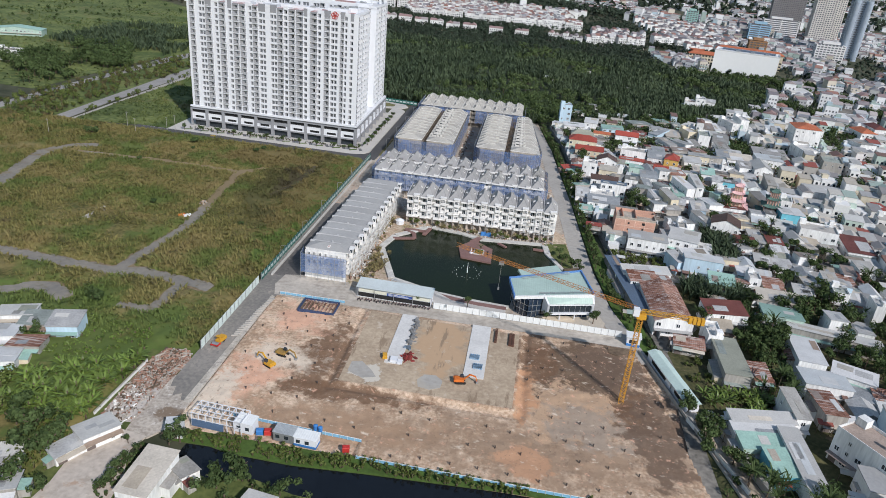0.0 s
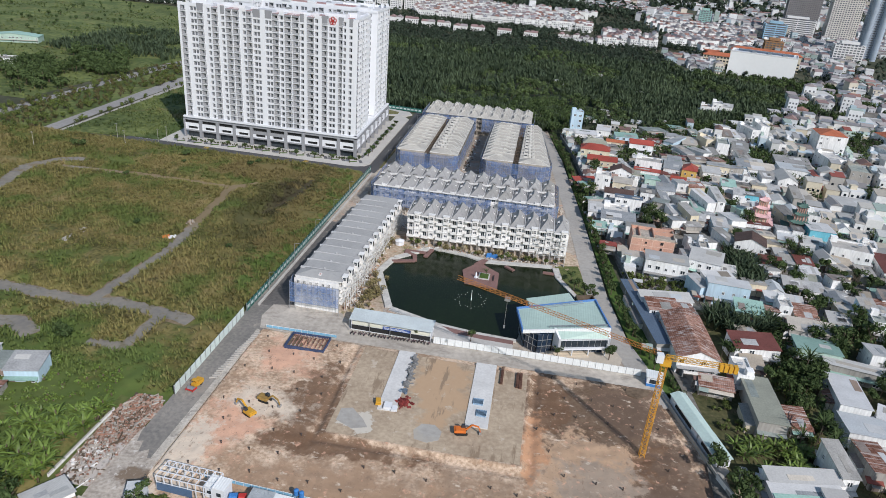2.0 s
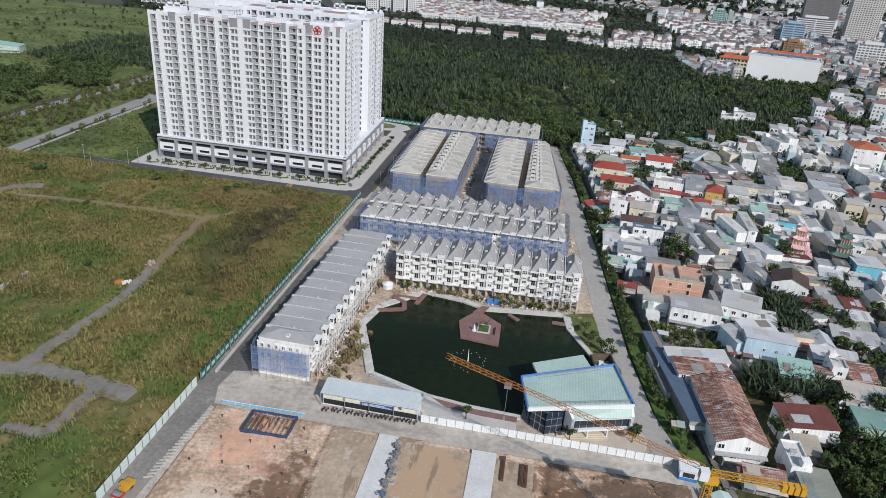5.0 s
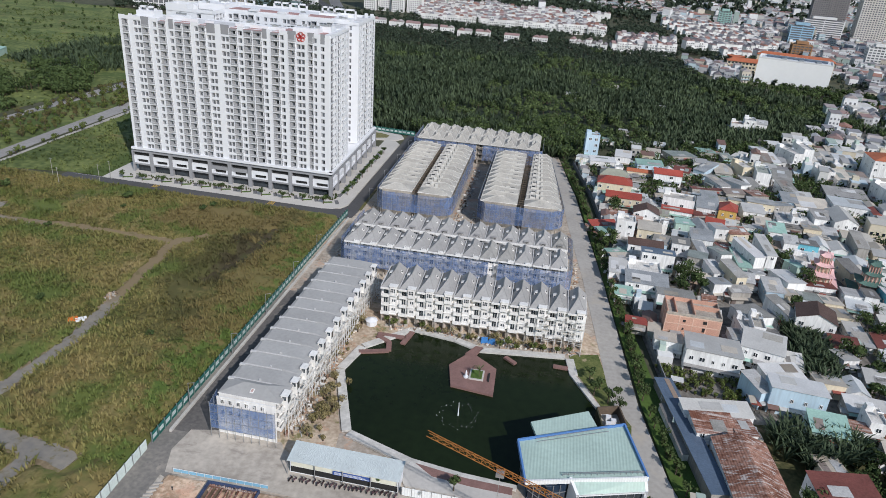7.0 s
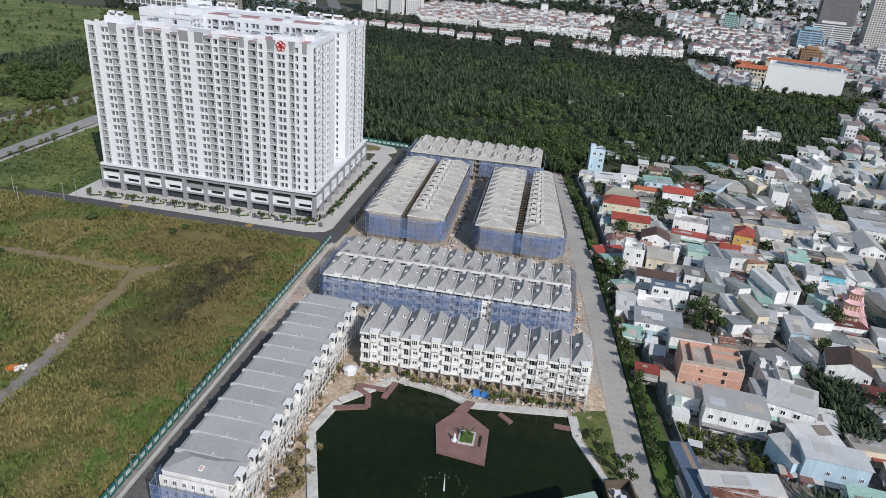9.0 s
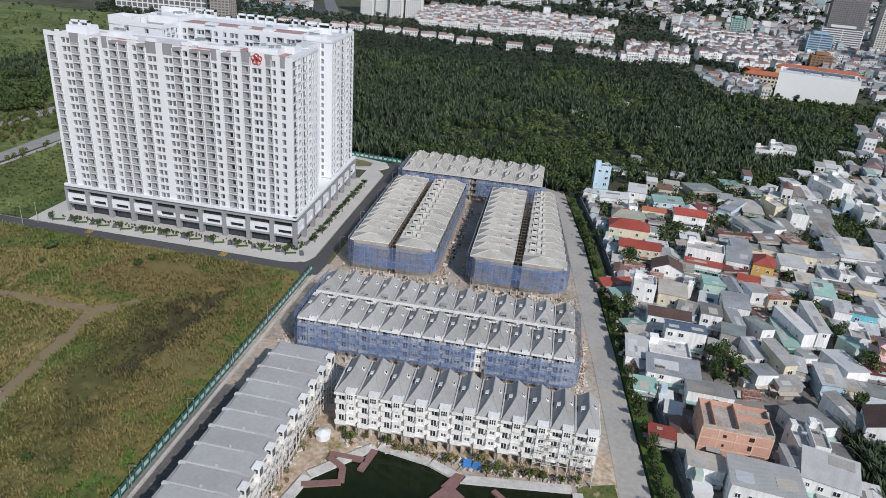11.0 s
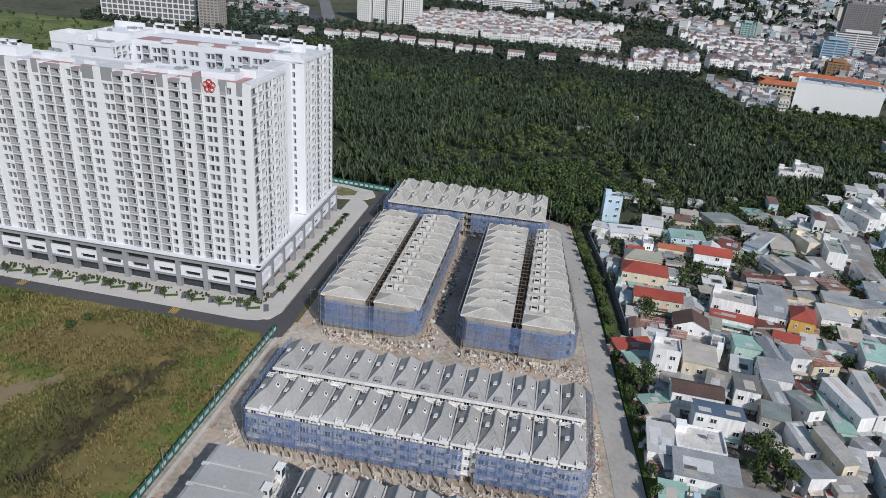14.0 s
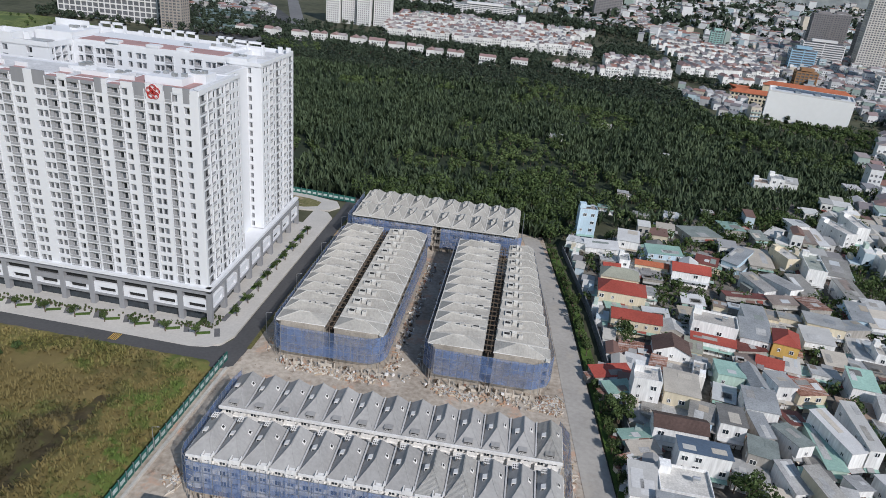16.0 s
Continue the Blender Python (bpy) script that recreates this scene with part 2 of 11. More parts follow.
# ---- mesh helpers ----
class Geo:
    """Collects plain faces; each has the number of its material."""

    def __init__(self):
        self.v, self.f, self.m = [], [], []

    def face(self, pts, mi=0):
        k = len(self.v)
        self.v += [tuple(p) for p in pts]
        self.f.append(tuple(range(k, k + len(pts))))
        self.m.append(mi)

    def solid(self, low, high, mi=0, top=None):
        """A closed prism between two rings of points, low and high, both anticlockwise from above."""
        k, n = len(self.v), len(low)
        self.v += [tuple(p) for p in low] + [tuple(p) for p in high]
        self.f.append(tuple(range(k + n - 1, k - 1, -1)))
        self.f.append(tuple(range(k + n, k + 2 * n)))
        self.m += [mi, mi if top is None else top]
        for i in range(n):
            j = (i + 1) % n
            self.f.append((k + i, k + j, k + n + j, k + n + i))
            self.m.append(mi)

    def box(self, x0, x1, y0, y1, z0, z1, mi=0, top=None):
        a = [(x0, y0), (x1, y0), (x1, y1), (x0, y1)]
        self.solid([(*p, z0) for p in a], [(*p, z1) for p in a], mi, top)

    def rbox(self, cx, cy, w, d, z0, z1, rot, mi=0, top=None):
        c, s = math.cos(radians(rot)), math.sin(radians(rot))
        a = [(cx + c * x - s * y, cy + s * x + c * y) for x, y in ((-w / 2, -d / 2), (w / 2, -d / 2), (w / 2, d / 2), (-w / 2, d / 2))]
        self.solid([(*p, z0) for p in a], [(*p, z1) for p in a], mi, top)

    def poly(self, pts, z0, z1, mi=0, top=None):
        self.solid([(*p, z0) for p in pts], [(*p, z1) for p in pts], mi, top)

    def beam(self, a, b, r=0.06, mi=0):
        a, b = Vector(a), Vector(b)
        way = (b - a).normalized()
        side = way.cross(Vector((0, 0, 1)))
        side = (side if side.length > 0.01 else Vector((1, 0, 0))).normalized()
        up = side.cross(way)
        ring = [side * r + up * r, side * r - up * r, -side * r - up * r, -side * r + up * r]
        self.solid([a + p for p in ring], [b + p for p in ring], mi)

    def cyl(self, x, y, z0, z1, r, mi=0, n=10, r2=None):
        r2 = r if r2 is None else r2
        ring = [(math.cos(2 * math.pi * i / n), math.sin(2 * math.pi * i / n)) for i in range(n)]
        self.solid([(x + r * c, y + r * s, z0) for c, s in ring], [(x + r2 * c, y + r2 * s, z1) for c, s in ring], mi)

    def mesh(self, name, mats):
        me = bpy.data.meshes.new(name)
        me.from_pydata(self.v, [], self.f)
        for m in mats if isinstance(mats, (list, tuple)) else [mats]:
            me.materials.append(m)
        me.polygons.foreach_set("material_index", self.m)
        me.update()
        return me


def part(name, geo, mats, parent=None, label="", at=None):
    """One mesh object from a Geo or a finished mesh, under a parent if one is given."""
    ob = new(name, geo.mesh(name, mats) if isinstance(geo, Geo) else geo)
    if at is not None:
        ob.matrix_basis = at
    ob.parent = parent
    return tagged(ob, label)


def thing(name, label, category, at=None, group="", kind=""):
    """An empty at a thing's base, to hold its parts."""
    ob = new(name)
    if at is not None:
        ob.matrix_basis = at
    return tagged(ob, label, category, group, kind)


def sheet(name, pts, z, material, label, category, thick=0.05):
    g = Geo()
    g.poly(pts, z - thick, z)
    return tagged(part(name, g, material), label, category, kind="structure")


def ribbon(pts, w):
    """The outline of a path of width w along a line."""
    left, right = [], []
    for i, p in enumerate(pts):
        a, b = Vector(pts[max(0, i - 1)]), Vector(pts[min(len(pts) - 1, i + 1)])
        n = Vector((-(b - a).y, (b - a).x)).normalized() * w / 2
        left.append((p[0] + n.x, p[1] + n.y))
        right.append((p[0] - n.x, p[1] - n.y))
    return right + left[::-1]


def bulk(name, verts, faces, mats, mi=None):
    """A mesh from arrays: verts (n, 3), faces (m, 3) or (m, 4)."""
    verts, faces = np.asarray(verts, np.float32), np.asarray(faces, np.int32)
    me = bpy.data.meshes.new(name)
    k = faces.shape[1]
    me.vertices.add(len(verts))
    me.vertices.foreach_set("co", verts.ravel())
    me.loops.add(faces.size)
    me.loops.foreach_set("vertex_index", faces.ravel())
    me.polygons.add(len(faces))
    me.polygons.foreach_set("loop_start", np.arange(0, faces.size, k, dtype=np.int32))
    me.polygons.foreach_set("loop_total", np.full(len(faces), k, np.int32))
    for m in mats if isinstance(mats, (list, tuple)) else [mats]:
        me.materials.append(m)
    if mi is not None:
        me.polygons.foreach_set("material_index", np.asarray(mi, np.int32))
    me.update(calc_edges=True)
    return me


GRAIN = np.random.RandomState(5).rand(256, 256)


def vnoise(x, y, size):
    """Smooth value noise from 0 to 1, with cells of that size."""
    x, y = np.asarray(x) / size + 100, np.asarray(y) / size + 100
    i, j = np.floor(x).astype(int), np.floor(y).astype(int)
    u, v = x - i, y - j
    u, v = u * u * (3 - 2 * u), v * v * (3 - 2 * v)
    g = lambda a, b: GRAIN[a % 256, b % 256]  # noqa: E731
    return (g(i, j) * (1 - u) + g(i + 1, j) * u) * (1 - v) + (g(i, j + 1) * (1 - u) + g(i + 1, j + 1) * u) * v


def inside(x, y, poly):
    """Which points lie in a polygon."""
    x, y = np.asarray(x), np.asarray(y)
    odd = np.zeros(x.shape, bool)
    for (ax, ay), (bx, by) in zip(poly, poly[1:] + poly[:1]):
        if ay != by:
            odd ^= ((ay > y) != (by > y)) & (x < (bx - ax) * (y - ay) / (by - ay) + ax)
    return odd


def line_distance(x, y, pts):
    best = np.full(np.shape(x), 1e9)
    for (ax, ay), (bx, by) in zip(pts, pts[1:]):
        dx, dy = bx - ax, by - ay
        t = np.clip(((x - ax) * dx + (y - ay) * dy) / (dx * dx + dy * dy), 0, 1)
        best = np.minimum(best, np.hypot(x - ax - t * dx, y - ay - t * dy))
    return best


def hfield(name, x0, x1, y0, y1, step, height, material):
    """A ground sheet on a grid, with height(x, y)."""
    nx, ny = int((x1 - x0) / step) + 1, int((y1 - y0) / step) + 1
    xs, ys = np.meshgrid(np.linspace(x0, x1, nx), np.linspace(y0, y1, ny))
    v = np.stack([xs, ys, height(xs, ys)], -1).reshape(-1, 3)
    i = (np.arange(ny - 1)[:, None] * nx + np.arange(nx - 1)).ravel()
    return new(name, bulk(name, v, np.stack([i, i + 1, i + nx + 1, i + nx], -1), material))


# ---- the ground, roads and water ----
BASE = -0.6
GROUNDMAT = mat("wide_ground", (0.05, 0.06, 0.03), 0.95, 0.4, 0.01, 0.1, col2=(0.11, 0.11, 0.07))
g = Geo()
g.face([(-7000, -1500, BASE), (7000, -1500, BASE), (7000, 9000, BASE), (-7000, 9000, BASE)])
tagged(part("ground", g, GROUNDMAT), "flat earth ground reaching to the horizon", "ground", kind="structure")

# added curved wall where the plain ends, distance haze painted in its colour
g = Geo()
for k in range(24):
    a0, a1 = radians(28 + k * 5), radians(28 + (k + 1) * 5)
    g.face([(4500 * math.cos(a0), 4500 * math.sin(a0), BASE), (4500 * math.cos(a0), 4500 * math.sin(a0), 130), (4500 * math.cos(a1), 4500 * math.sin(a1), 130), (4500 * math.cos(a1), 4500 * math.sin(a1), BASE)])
tagged(part("backdrop", g, mat("painted_haze", (0.30, 0.34, 0.36), 0.95, 0.35, 0.01, 0.03, col2=(0.42, 0.45, 0.46))), "curved backdrop wall painted with blue-grey haze beyond the city", "backdrop", kind="structure")

FIELD_PATHS = [
    [(-300, 214), (-193, 209), (-168, 207), (-145, 205.6), (-136, 208), (-114, 205), (-106, 203)],
    [(-144, 206), (-143, 218), (-139.7, 251), (-143.4, 286), (-147, 320), (-147, 329)],
    [(-138, 336), (-147, 325), (-169, 326.5), (-192, 327.5), (-215, 326), (-240, 325)],
    [(-290, 232), (-242.6, 271.7), (-254, 318), (-246, 334), (-236, 338)],
    [(-172, 181), (-163, 187), (-157, 189), (-153, 186), (-148, 183)],
    [(-130, 184), (-118, 184), (-117, 200), (-119, 206)],
]
PATH_WIDE = [6.0, 4.6, 4.2, 8.0, 6.5, 4.2]


def field_mask(x, y):
    d = np.full(np.shape(x), 1e9)
    for pts, w in zip(FIELD_PATHS, PATH_WIDE):
        d = np.minimum(d, line_distance(x, y, pts) - w / 2)
    return d + 2.0 * (vnoise(x, y, 3.0) - 0.5)


def field_height(x, y):
    h = 0.15 + 0.9 * vnoise(x, y, 24) + 0.7 * vnoise(x + 0.5 * y, y * 0.6, 6) + 0.6 * vnoise(x, y, 2.4)
    ease = np.clip(field_mask(x, y) / 2.5, 0, 1) * np.clip((-92.5 - x) / 3, 0, 1) * np.clip((375.6 - y - 0.03 * (x + 97)) / 3, 0, 1)
    ease = ease * np.clip(np.maximum((-104.5 - x) / 2, (y - 165.5) / 3), 0, 1)
    swamp = np.clip(1.35 - line_distance(x, y, [(-121, 298), (-118, 314), (-115, 330), (-114.5, 350)]) / 5 - 0.7 * vnoise(x, y, 5), 0, 1)
    return -0.35 + (h + 0.1) * ease - 2.4 * swamp * ease


def ragged(pts, w, seed):
    """The outline of a worn path whose width wavers."""
    rr = random.Random(seed)
    left, right = [], []
    for i, (a, b) in enumerate(zip(pts, pts[1:])):
        a, b = Vector(a), Vector(b)
        n = max(1, int((b - a).length / 2.2))
        for k in range(n + (i == len(pts) - 2)):
            p = a.lerp(b, k / n)
            prev, nxt = Vector(pts[max(0, i - 1)]), Vector(pts[min(len(pts) - 1, i + 2)])
            d = (b - a).normalized()
            if k < n * 0.3 and i:
                d = (d + (a - prev).normalized() * (1 - k / (n * 0.3 + 0.01))).normalized()
            side = Vector((-d.y, d.x)) * w / 2
            q, r = rr.uniform(0.72, 1.22), rr.uniform(0.72, 1.22)
            left.append((p.x + side.x * q, p.y + side.y * q))
            right.append((p.x - side.x * r, p.y - side.y * r))
    return right + left[::-1]


def strip(name, pts, w, z, material, label, category, seed, thick=0.5):
    out = ragged(pts, w, seed)
    n = len(out) // 2
    g = Geo()
    for i in range(n - 1):
        g.poly([out[i], out[i + 1], out[-2 - i], out[-1 - i]], z - thick, z)
    return tagged(part(name, g, material), label, category, kind="structure")


tagged(hfield("field", -330, -92, 96, 382, 1.25, field_height, GRASS), "overgrown reed field, green and straw-brown", "field", kind="structure")
DIRT = patches(mat("path_dirt", (0.20, 0.15, 0.09), 0.95, 0.3, 0.1, 0.9, col2=(0.30, 0.235, 0.15), bump=0.6), [(0.2, 0.52, 0.62, (0.10, 0.11, 0.03), 9.0, None)])
for k, (pts, w) in enumerate(zip(FIELD_PATHS, PATH_WIDE)):
    strip("path_edge", pts, w + 3.4, -0.10 - 0.012 * k, DIRT, "bare dirt along the worn path", "path", 40 + k)
    strip("field_path", pts, w, -0.02 - 0.006 * k, FIELDPATH, "worn grey road through the reeds", "path", k)
strip("swamp_mud", [(-121.5, 297), (-118.5, 312), (-115.5, 326), (-115, 340), (-114, 352)], 8.5, -0.5, patches(mat("swamp_mud", (0.042, 0.034, 0.02), 0.6, 0.4, 0.1, 0.8, col2=(0.08, 0.064, 0.033), bump=0.5), [(0.15, 0.52, 0.62, (0.07, 0.075, 0.024), 4.0, None), (0.3, 0.58, 0.64, (0.13, 0.105, 0.045), 9.0, None)]), "dark wet mud in a ditch among reeds", "mud", 77)

# street round the tower
sheet("road", [(-240, 378.3), (-97, 373.6), (-90.5, 371), (-86.5, 374), (-86, 386), (-86, 540), (-92.5, 540), (-92.5, 388), (-95, 383), (-104, 381.5), (-240, 386)], -0.02, ASPHALT,
      "dark asphalt street with a curved corner", "road", 0.55)
g = Geo()
g.poly([(-220, 385), (-104, 380.5), (-98.5, 381.5), (-95, 384.5), (-93, 390), (-93, 500), (-97, 506), (-104, 508), (-104, 490), (-219, 490)], BASE, 0.16)
tagged(part("pavement", g, PAVING), "pale paved pavement round the apartment tower", "pavement", kind="structure")
g = Geo()
g.poly([(-150, 510), (-110, 506), (-97, 509), (-93.5, 515), (-97, 522), (-112, 526), (-150, 530)], BASE, 0.14)
tagged(part("pavement_park", g, PAVING), "pale paved pavement round a small park", "pavement", kind="structure")
sheet("park_lawn", [(-148, 512), (-110, 509), (-104, 512), (-104, 518), (-110, 521), (-148, 527)], 0.22, patches(mat("dry_lawn", (0.14, 0.15, 0.055), 0.95, 0.4, 0.1, 0.9, col2=(0.23, 0.21, 0.10), bump=0.5), [(0.2, 0.55, 0.62, (0.36, 0.29, 0.20), 8.0, None)]), "patchy park lawn", "lawn", 0.3)

# road markings: a yellow hatch, edge lines and lane dashes
LINE = mat("road_paint", (0.55, 0.55, 0.53), 0.8, 0.3, 0.5, 3)
YLINE = mat("yellow_road_paint", (0.55, 0.36, 0.05), 0.8, 0.3, 0.5, 3)
for k in range(5):
    x = -129.6 + k * 0.62
    sheet("road_marking", [(x, 377.4), (x + 0.28, 377.4), (x + 0.28, 381.2), (x, 381.2)], -0.008, YLINE, "yellow hatch stripe on the street", "road marking", 0.01)
for k in range(5):
    x = -190.6 + k * 0.62
    sheet("road_marking", [(x, 380.0), (x + 0.28, 380.0), (x + 0.28, 383.4), (x, 383.4)], -0.008, YLINE, "yellow hatch stripe on the street", "road marking", 0.01)
sheet("road_marking", [(-236, 385.2), (-104, 380.9), (-104, 380.75), (-236, 385.05)], -0.008, LINE, "thin white edge line of the street", "road marking", 0.01)
sheet("street_verge", [(-86.4, 384), (-85.0, 384), (-85.0, 505), (-86.4, 505)], 0.12, patches(mat("scrub_verge", (0.10, 0.11, 0.035), 0.95, 0.4, 0.2, 1.5, col2=(0.17, 0.15, 0.06), bump=0.6), [(0.15, 0.52, 0.6, (0.40, 0.27, 0.15), 4.0, None)]), "narrow scrubby verge with sandy patches along the street", "verge", 0.4)

# ground of the building site and of the housing estate
sheet("estate_ground", [(-92, 205), (-83, 205), (-83, 204.5), (44, 204.5), (44, 214), (34, 250), (27.5, 340), (17, 440), (7, 512), (-86, 523), (-86, 380), (-89.6, 377), (-91.5, 366), (-92, 300)], -0.04,
      patches(mat("estate_earth", (0.37, 0.31, 0.25), 0.95, 0.3, 0.06, 0.7, col2=(0.52, 0.46, 0.39), bump=0.5), [(0.12, 0.56, 0.64, (0.50, 0.33, 0.24), 5.0, None), (0.2, 0.60, 0.66, (0.22, 0.17, 0.13), 15.0, None)]), "trampled earth of the housing estate", "ground", 0.5)
sheet("site_road", [(-92, 158), (-91.9, 150), (-91, 146.5), (-89.6, 147), (-88.6, 143), (-86.5, 144.5), (-85.4, 141.5), (-82.9, 142.5), (-83, 204), (-76, 206.5), (-76, 219), (-83, 222), (-83, 300), (-92, 300)], 0.0, DUSTROAD, "dusty asphalt site road", "road", 0.5)
sheet("cross_road", [(-83, 205.6), (44, 203.5), (44, 212), (-26, 212), (-56, 215), (-60, 222), (-78, 222.5), (-84.5, 221), (-85.5, 213)], 0.06, patches(mat("dusty_concrete", (0.44, 0.395, 0.34), 0.9, 0.25, 0.07, 0.6, col2=(0.55, 0.50, 0.435)), [(0.2, 0.56, 0.66, (0.28, 0.25, 0.22), 8.0, (0.5, 1.4))]),
      "dusty concrete cross road along the building site", "road", 0.5)
# dark lane colour stands in for the terrace's wide shadow
sheet("back_lane", [(-89.4, 220), (-76.5, 220), (-75.4, 288), (-79, 297), (-88.7, 300)], 0.03, patches(mat("shade_dark_asphalt", (0.105, 0.10, 0.10), 0.9, 0.25, 0.08, 0.9, col2=(0.16, 0.15, 0.14)), [(0.2, 0.58, 0.68, (0.34, 0.30, 0.25), 7.0, None)]), "lane between the hoarding and a terrace, the terrace's shade in its dark colour", "road", 0.5)
sheet("lane_kerb", [(-89.5, 219), (-88.8, 219), (-87.4, 372), (-88.1, 372)], 0.75, mat("lane_kerb_concrete", (0.50, 0.48, 0.45), 0.85, 0.2, 0.2, 1.5), "pale low concrete wall along the hoarding", "kerb", 1.2)
sheet("pond_lawn", [(13.6, 284), (15, 276), (20, 266), (26.5, 251), (30.5, 244), (31.2, 252), (26, 262.5), (24.6, 278), (23.2, 287)], 0.07, patches(mat("weedy_lawn", (0.085, 0.13, 0.03), 0.95, 0.4, 0.15, 1.0, col2=(0.16, 0.17, 0.06), bump=0.6), [(0.2, 0.58, 0.66, (0.38, 0.30, 0.20), 5.0, None)]), "weedy lawn between pond and estate road", "lawn", 0.4)
sheet("road_shoulder", [(-84.6, 141), (-82.4, 141), (-82.2, 204), (-83.6, 204.5)], 0.05, patches(mat("sandy_shoulder", (0.48, 0.43, 0.36), 0.9, 0.3, 0.15, 1.2, col2=(0.60, 0.55, 0.48), bump=0.4), [(0.4, 0.55, 0.62, (0.30, 0.27, 0.24), 5.0, None)]), "sandy concrete shoulder of the site road", "road", 0.4)
EAST_ROAD = [(47, 196), (35, 231), (30, 262), (23.5, 338), (18, 390), (13, 442), (4, 494), (1, 510)]
g = Geo()
for (ax, ay), (bx, by) in zip(EAST_ROAD, EAST_ROAD[1:]):
    g.poly([(ax - 4, ay), (ax + 4, ay), (bx + 4, by), (bx - 4, by)], -0.5, 0.05)
tagged(part("east_road", g, CONCRETE), "pale concrete estate road", "road", kind="structure")
sheet("verge", [(50, 196), (54, 196), (41.5, 262), (32, 338), (27, 390), (21.5, 442), (13, 500), (9, 500), (18, 442), (23, 390), (28, 338), (35, 262), (39.5, 231)], 0.08, LAWN,
      "grass verge with shrubs along the estate road", "verge", 0.5)
sheet("town_ground", [(52, 90), (430, 90), (430, 760), (276, 770), (180, 628), (140, 622), (60, 545), (16, 500), (25, 440), (30, 390), (35, 338), (44, 262), (55, 196)], -0.02, TOWNGROUND,
      "bare ground and lanes between town houses", "ground", 0.5)
sheet("near_ground", [(-300, 60), (70, 60), (70, 112), (-20, 115), (-44, 115.5), (-54, 118), (-61, 117.5), (-66, 116), (-75, 119), (-92, 119), (-96, 160), (-140, 172), (-300, 172)], 0.0, mat("weedy_ground", (0.075, 0.115, 0.03), 0.95, 0.4, 0.06, 0.6, col2=(0.14, 0.16, 0.05), bump=0.6),
      "weedy ground by the canal", "ground", 0.5)
PALELANE = patches(mat("dusty_pale_lane", (0.50, 0.435, 0.375), 0.9, 0.2, 0.08, 0.7, col2=(0.60, 0.535, 0.465), bump=0.3), [(0.2, 0.56, 0.66, (0.36, 0.31, 0.26), 5.0, None), (0.12, 0.58, 0.66, (0.40, 0.28, 0.20), 12.0, None)])
sheet("near_road", [(-101, 92), (-82, 92), (-83.8, 110.7), (-88, 121), (-86.5, 126), (-93.5, 127), (-97, 119), (-100, 115), (-99.2, 107)], 0.05, PALELANE, "dusty pale concrete lane end", "road", 0.5)
sheet("lane_apron", [(-93.8, 126.5), (-86.3, 125.5), (-82.6, 131), (-82.4, 142.6), (-82.9, 150), (-92.2, 152), (-93.4, 150)], -0.01, patches(mat("broken_apron", (0.38, 0.325, 0.275), 0.95, 0.35, 0.15, 1.2, col2=(0.55, 0.49, 0.42), bump=0.6), [(0.2, 0.50, 0.60, (0.20, 0.145, 0.10), 6.0, (-85.5, 135.5, 4, 3)), (0.5, 0.56, 0.64, (0.64, 0.60, 0.55), 13.0, None)]), "broken dusty concrete where the site road meets the lane", "ground", 0.5)

# boulevard beyond the field
OLDROAD = mat("worn_asphalt", (0.30, 0.29, 0.28), 0.9, 0.2, 0.05, 0.6)
sheet("boulevard_strip", [(-333, 300), (-292, 300), (-297, 540), (-288, 700), (-314, 720), (-322, 600), (-333, 466)], -0.38, FARFIELD, "grass strip between the boulevard lanes", "verge", 0.2)
sheet("boulevard", [(-292, 300), (-282, 300), (-284, 371), (-286, 432), (-284, 540), (-276, 700), (-288, 700), (-297, 540)], -0.3, OLDROAD, "asphalt boulevard lane", "road", 0.28)
sheet("boulevard_far", [(-345, 300), (-333, 300), (-333, 466), (-322, 600), (-300, 720), (-314, 720), (-336, 600)], -0.3, OLDROAD, "asphalt boulevard lane", "road", 0.28)
sheet("boulevard_walk", [(-281.5, 300), (-277, 300), (-279, 371), (-281, 432), (-279, 540), (-271, 700), (-275.5, 700), (-283.5, 540)], -0.25, CONCRETE, "pale pavement along the boulevard", "pavement", 0.3)
sheet("far_meadow", [(-1500, 500), (-350, 440), (-345, 560), (-330, 640), (-330, 760), (-420, 900), (-560, 1010), (-1500, 1010)], -0.4, FARFIELD, "wide green meadow", "field", 0.2)
sheet("tower_meadow", [(-280, 381), (-240, 387), (-221, 387), (-219, 490), (-150, 492), (-150, 530), (-278, 690)], -0.25, FARFIELD, "grass between the tower and the boulevard", "field", 0.3)

# pond
POND = [(-44, 230.7), (-26, 224), (-13, 222), (1, 221), (3, 236), (20, 239), (25, 250), (13.8, 272.5), (12.5, 281), (-7.4, 278.5), (-15, 277.5), (-24, 281.5), (-38, 284), (-51, 270), (-54, 257)]

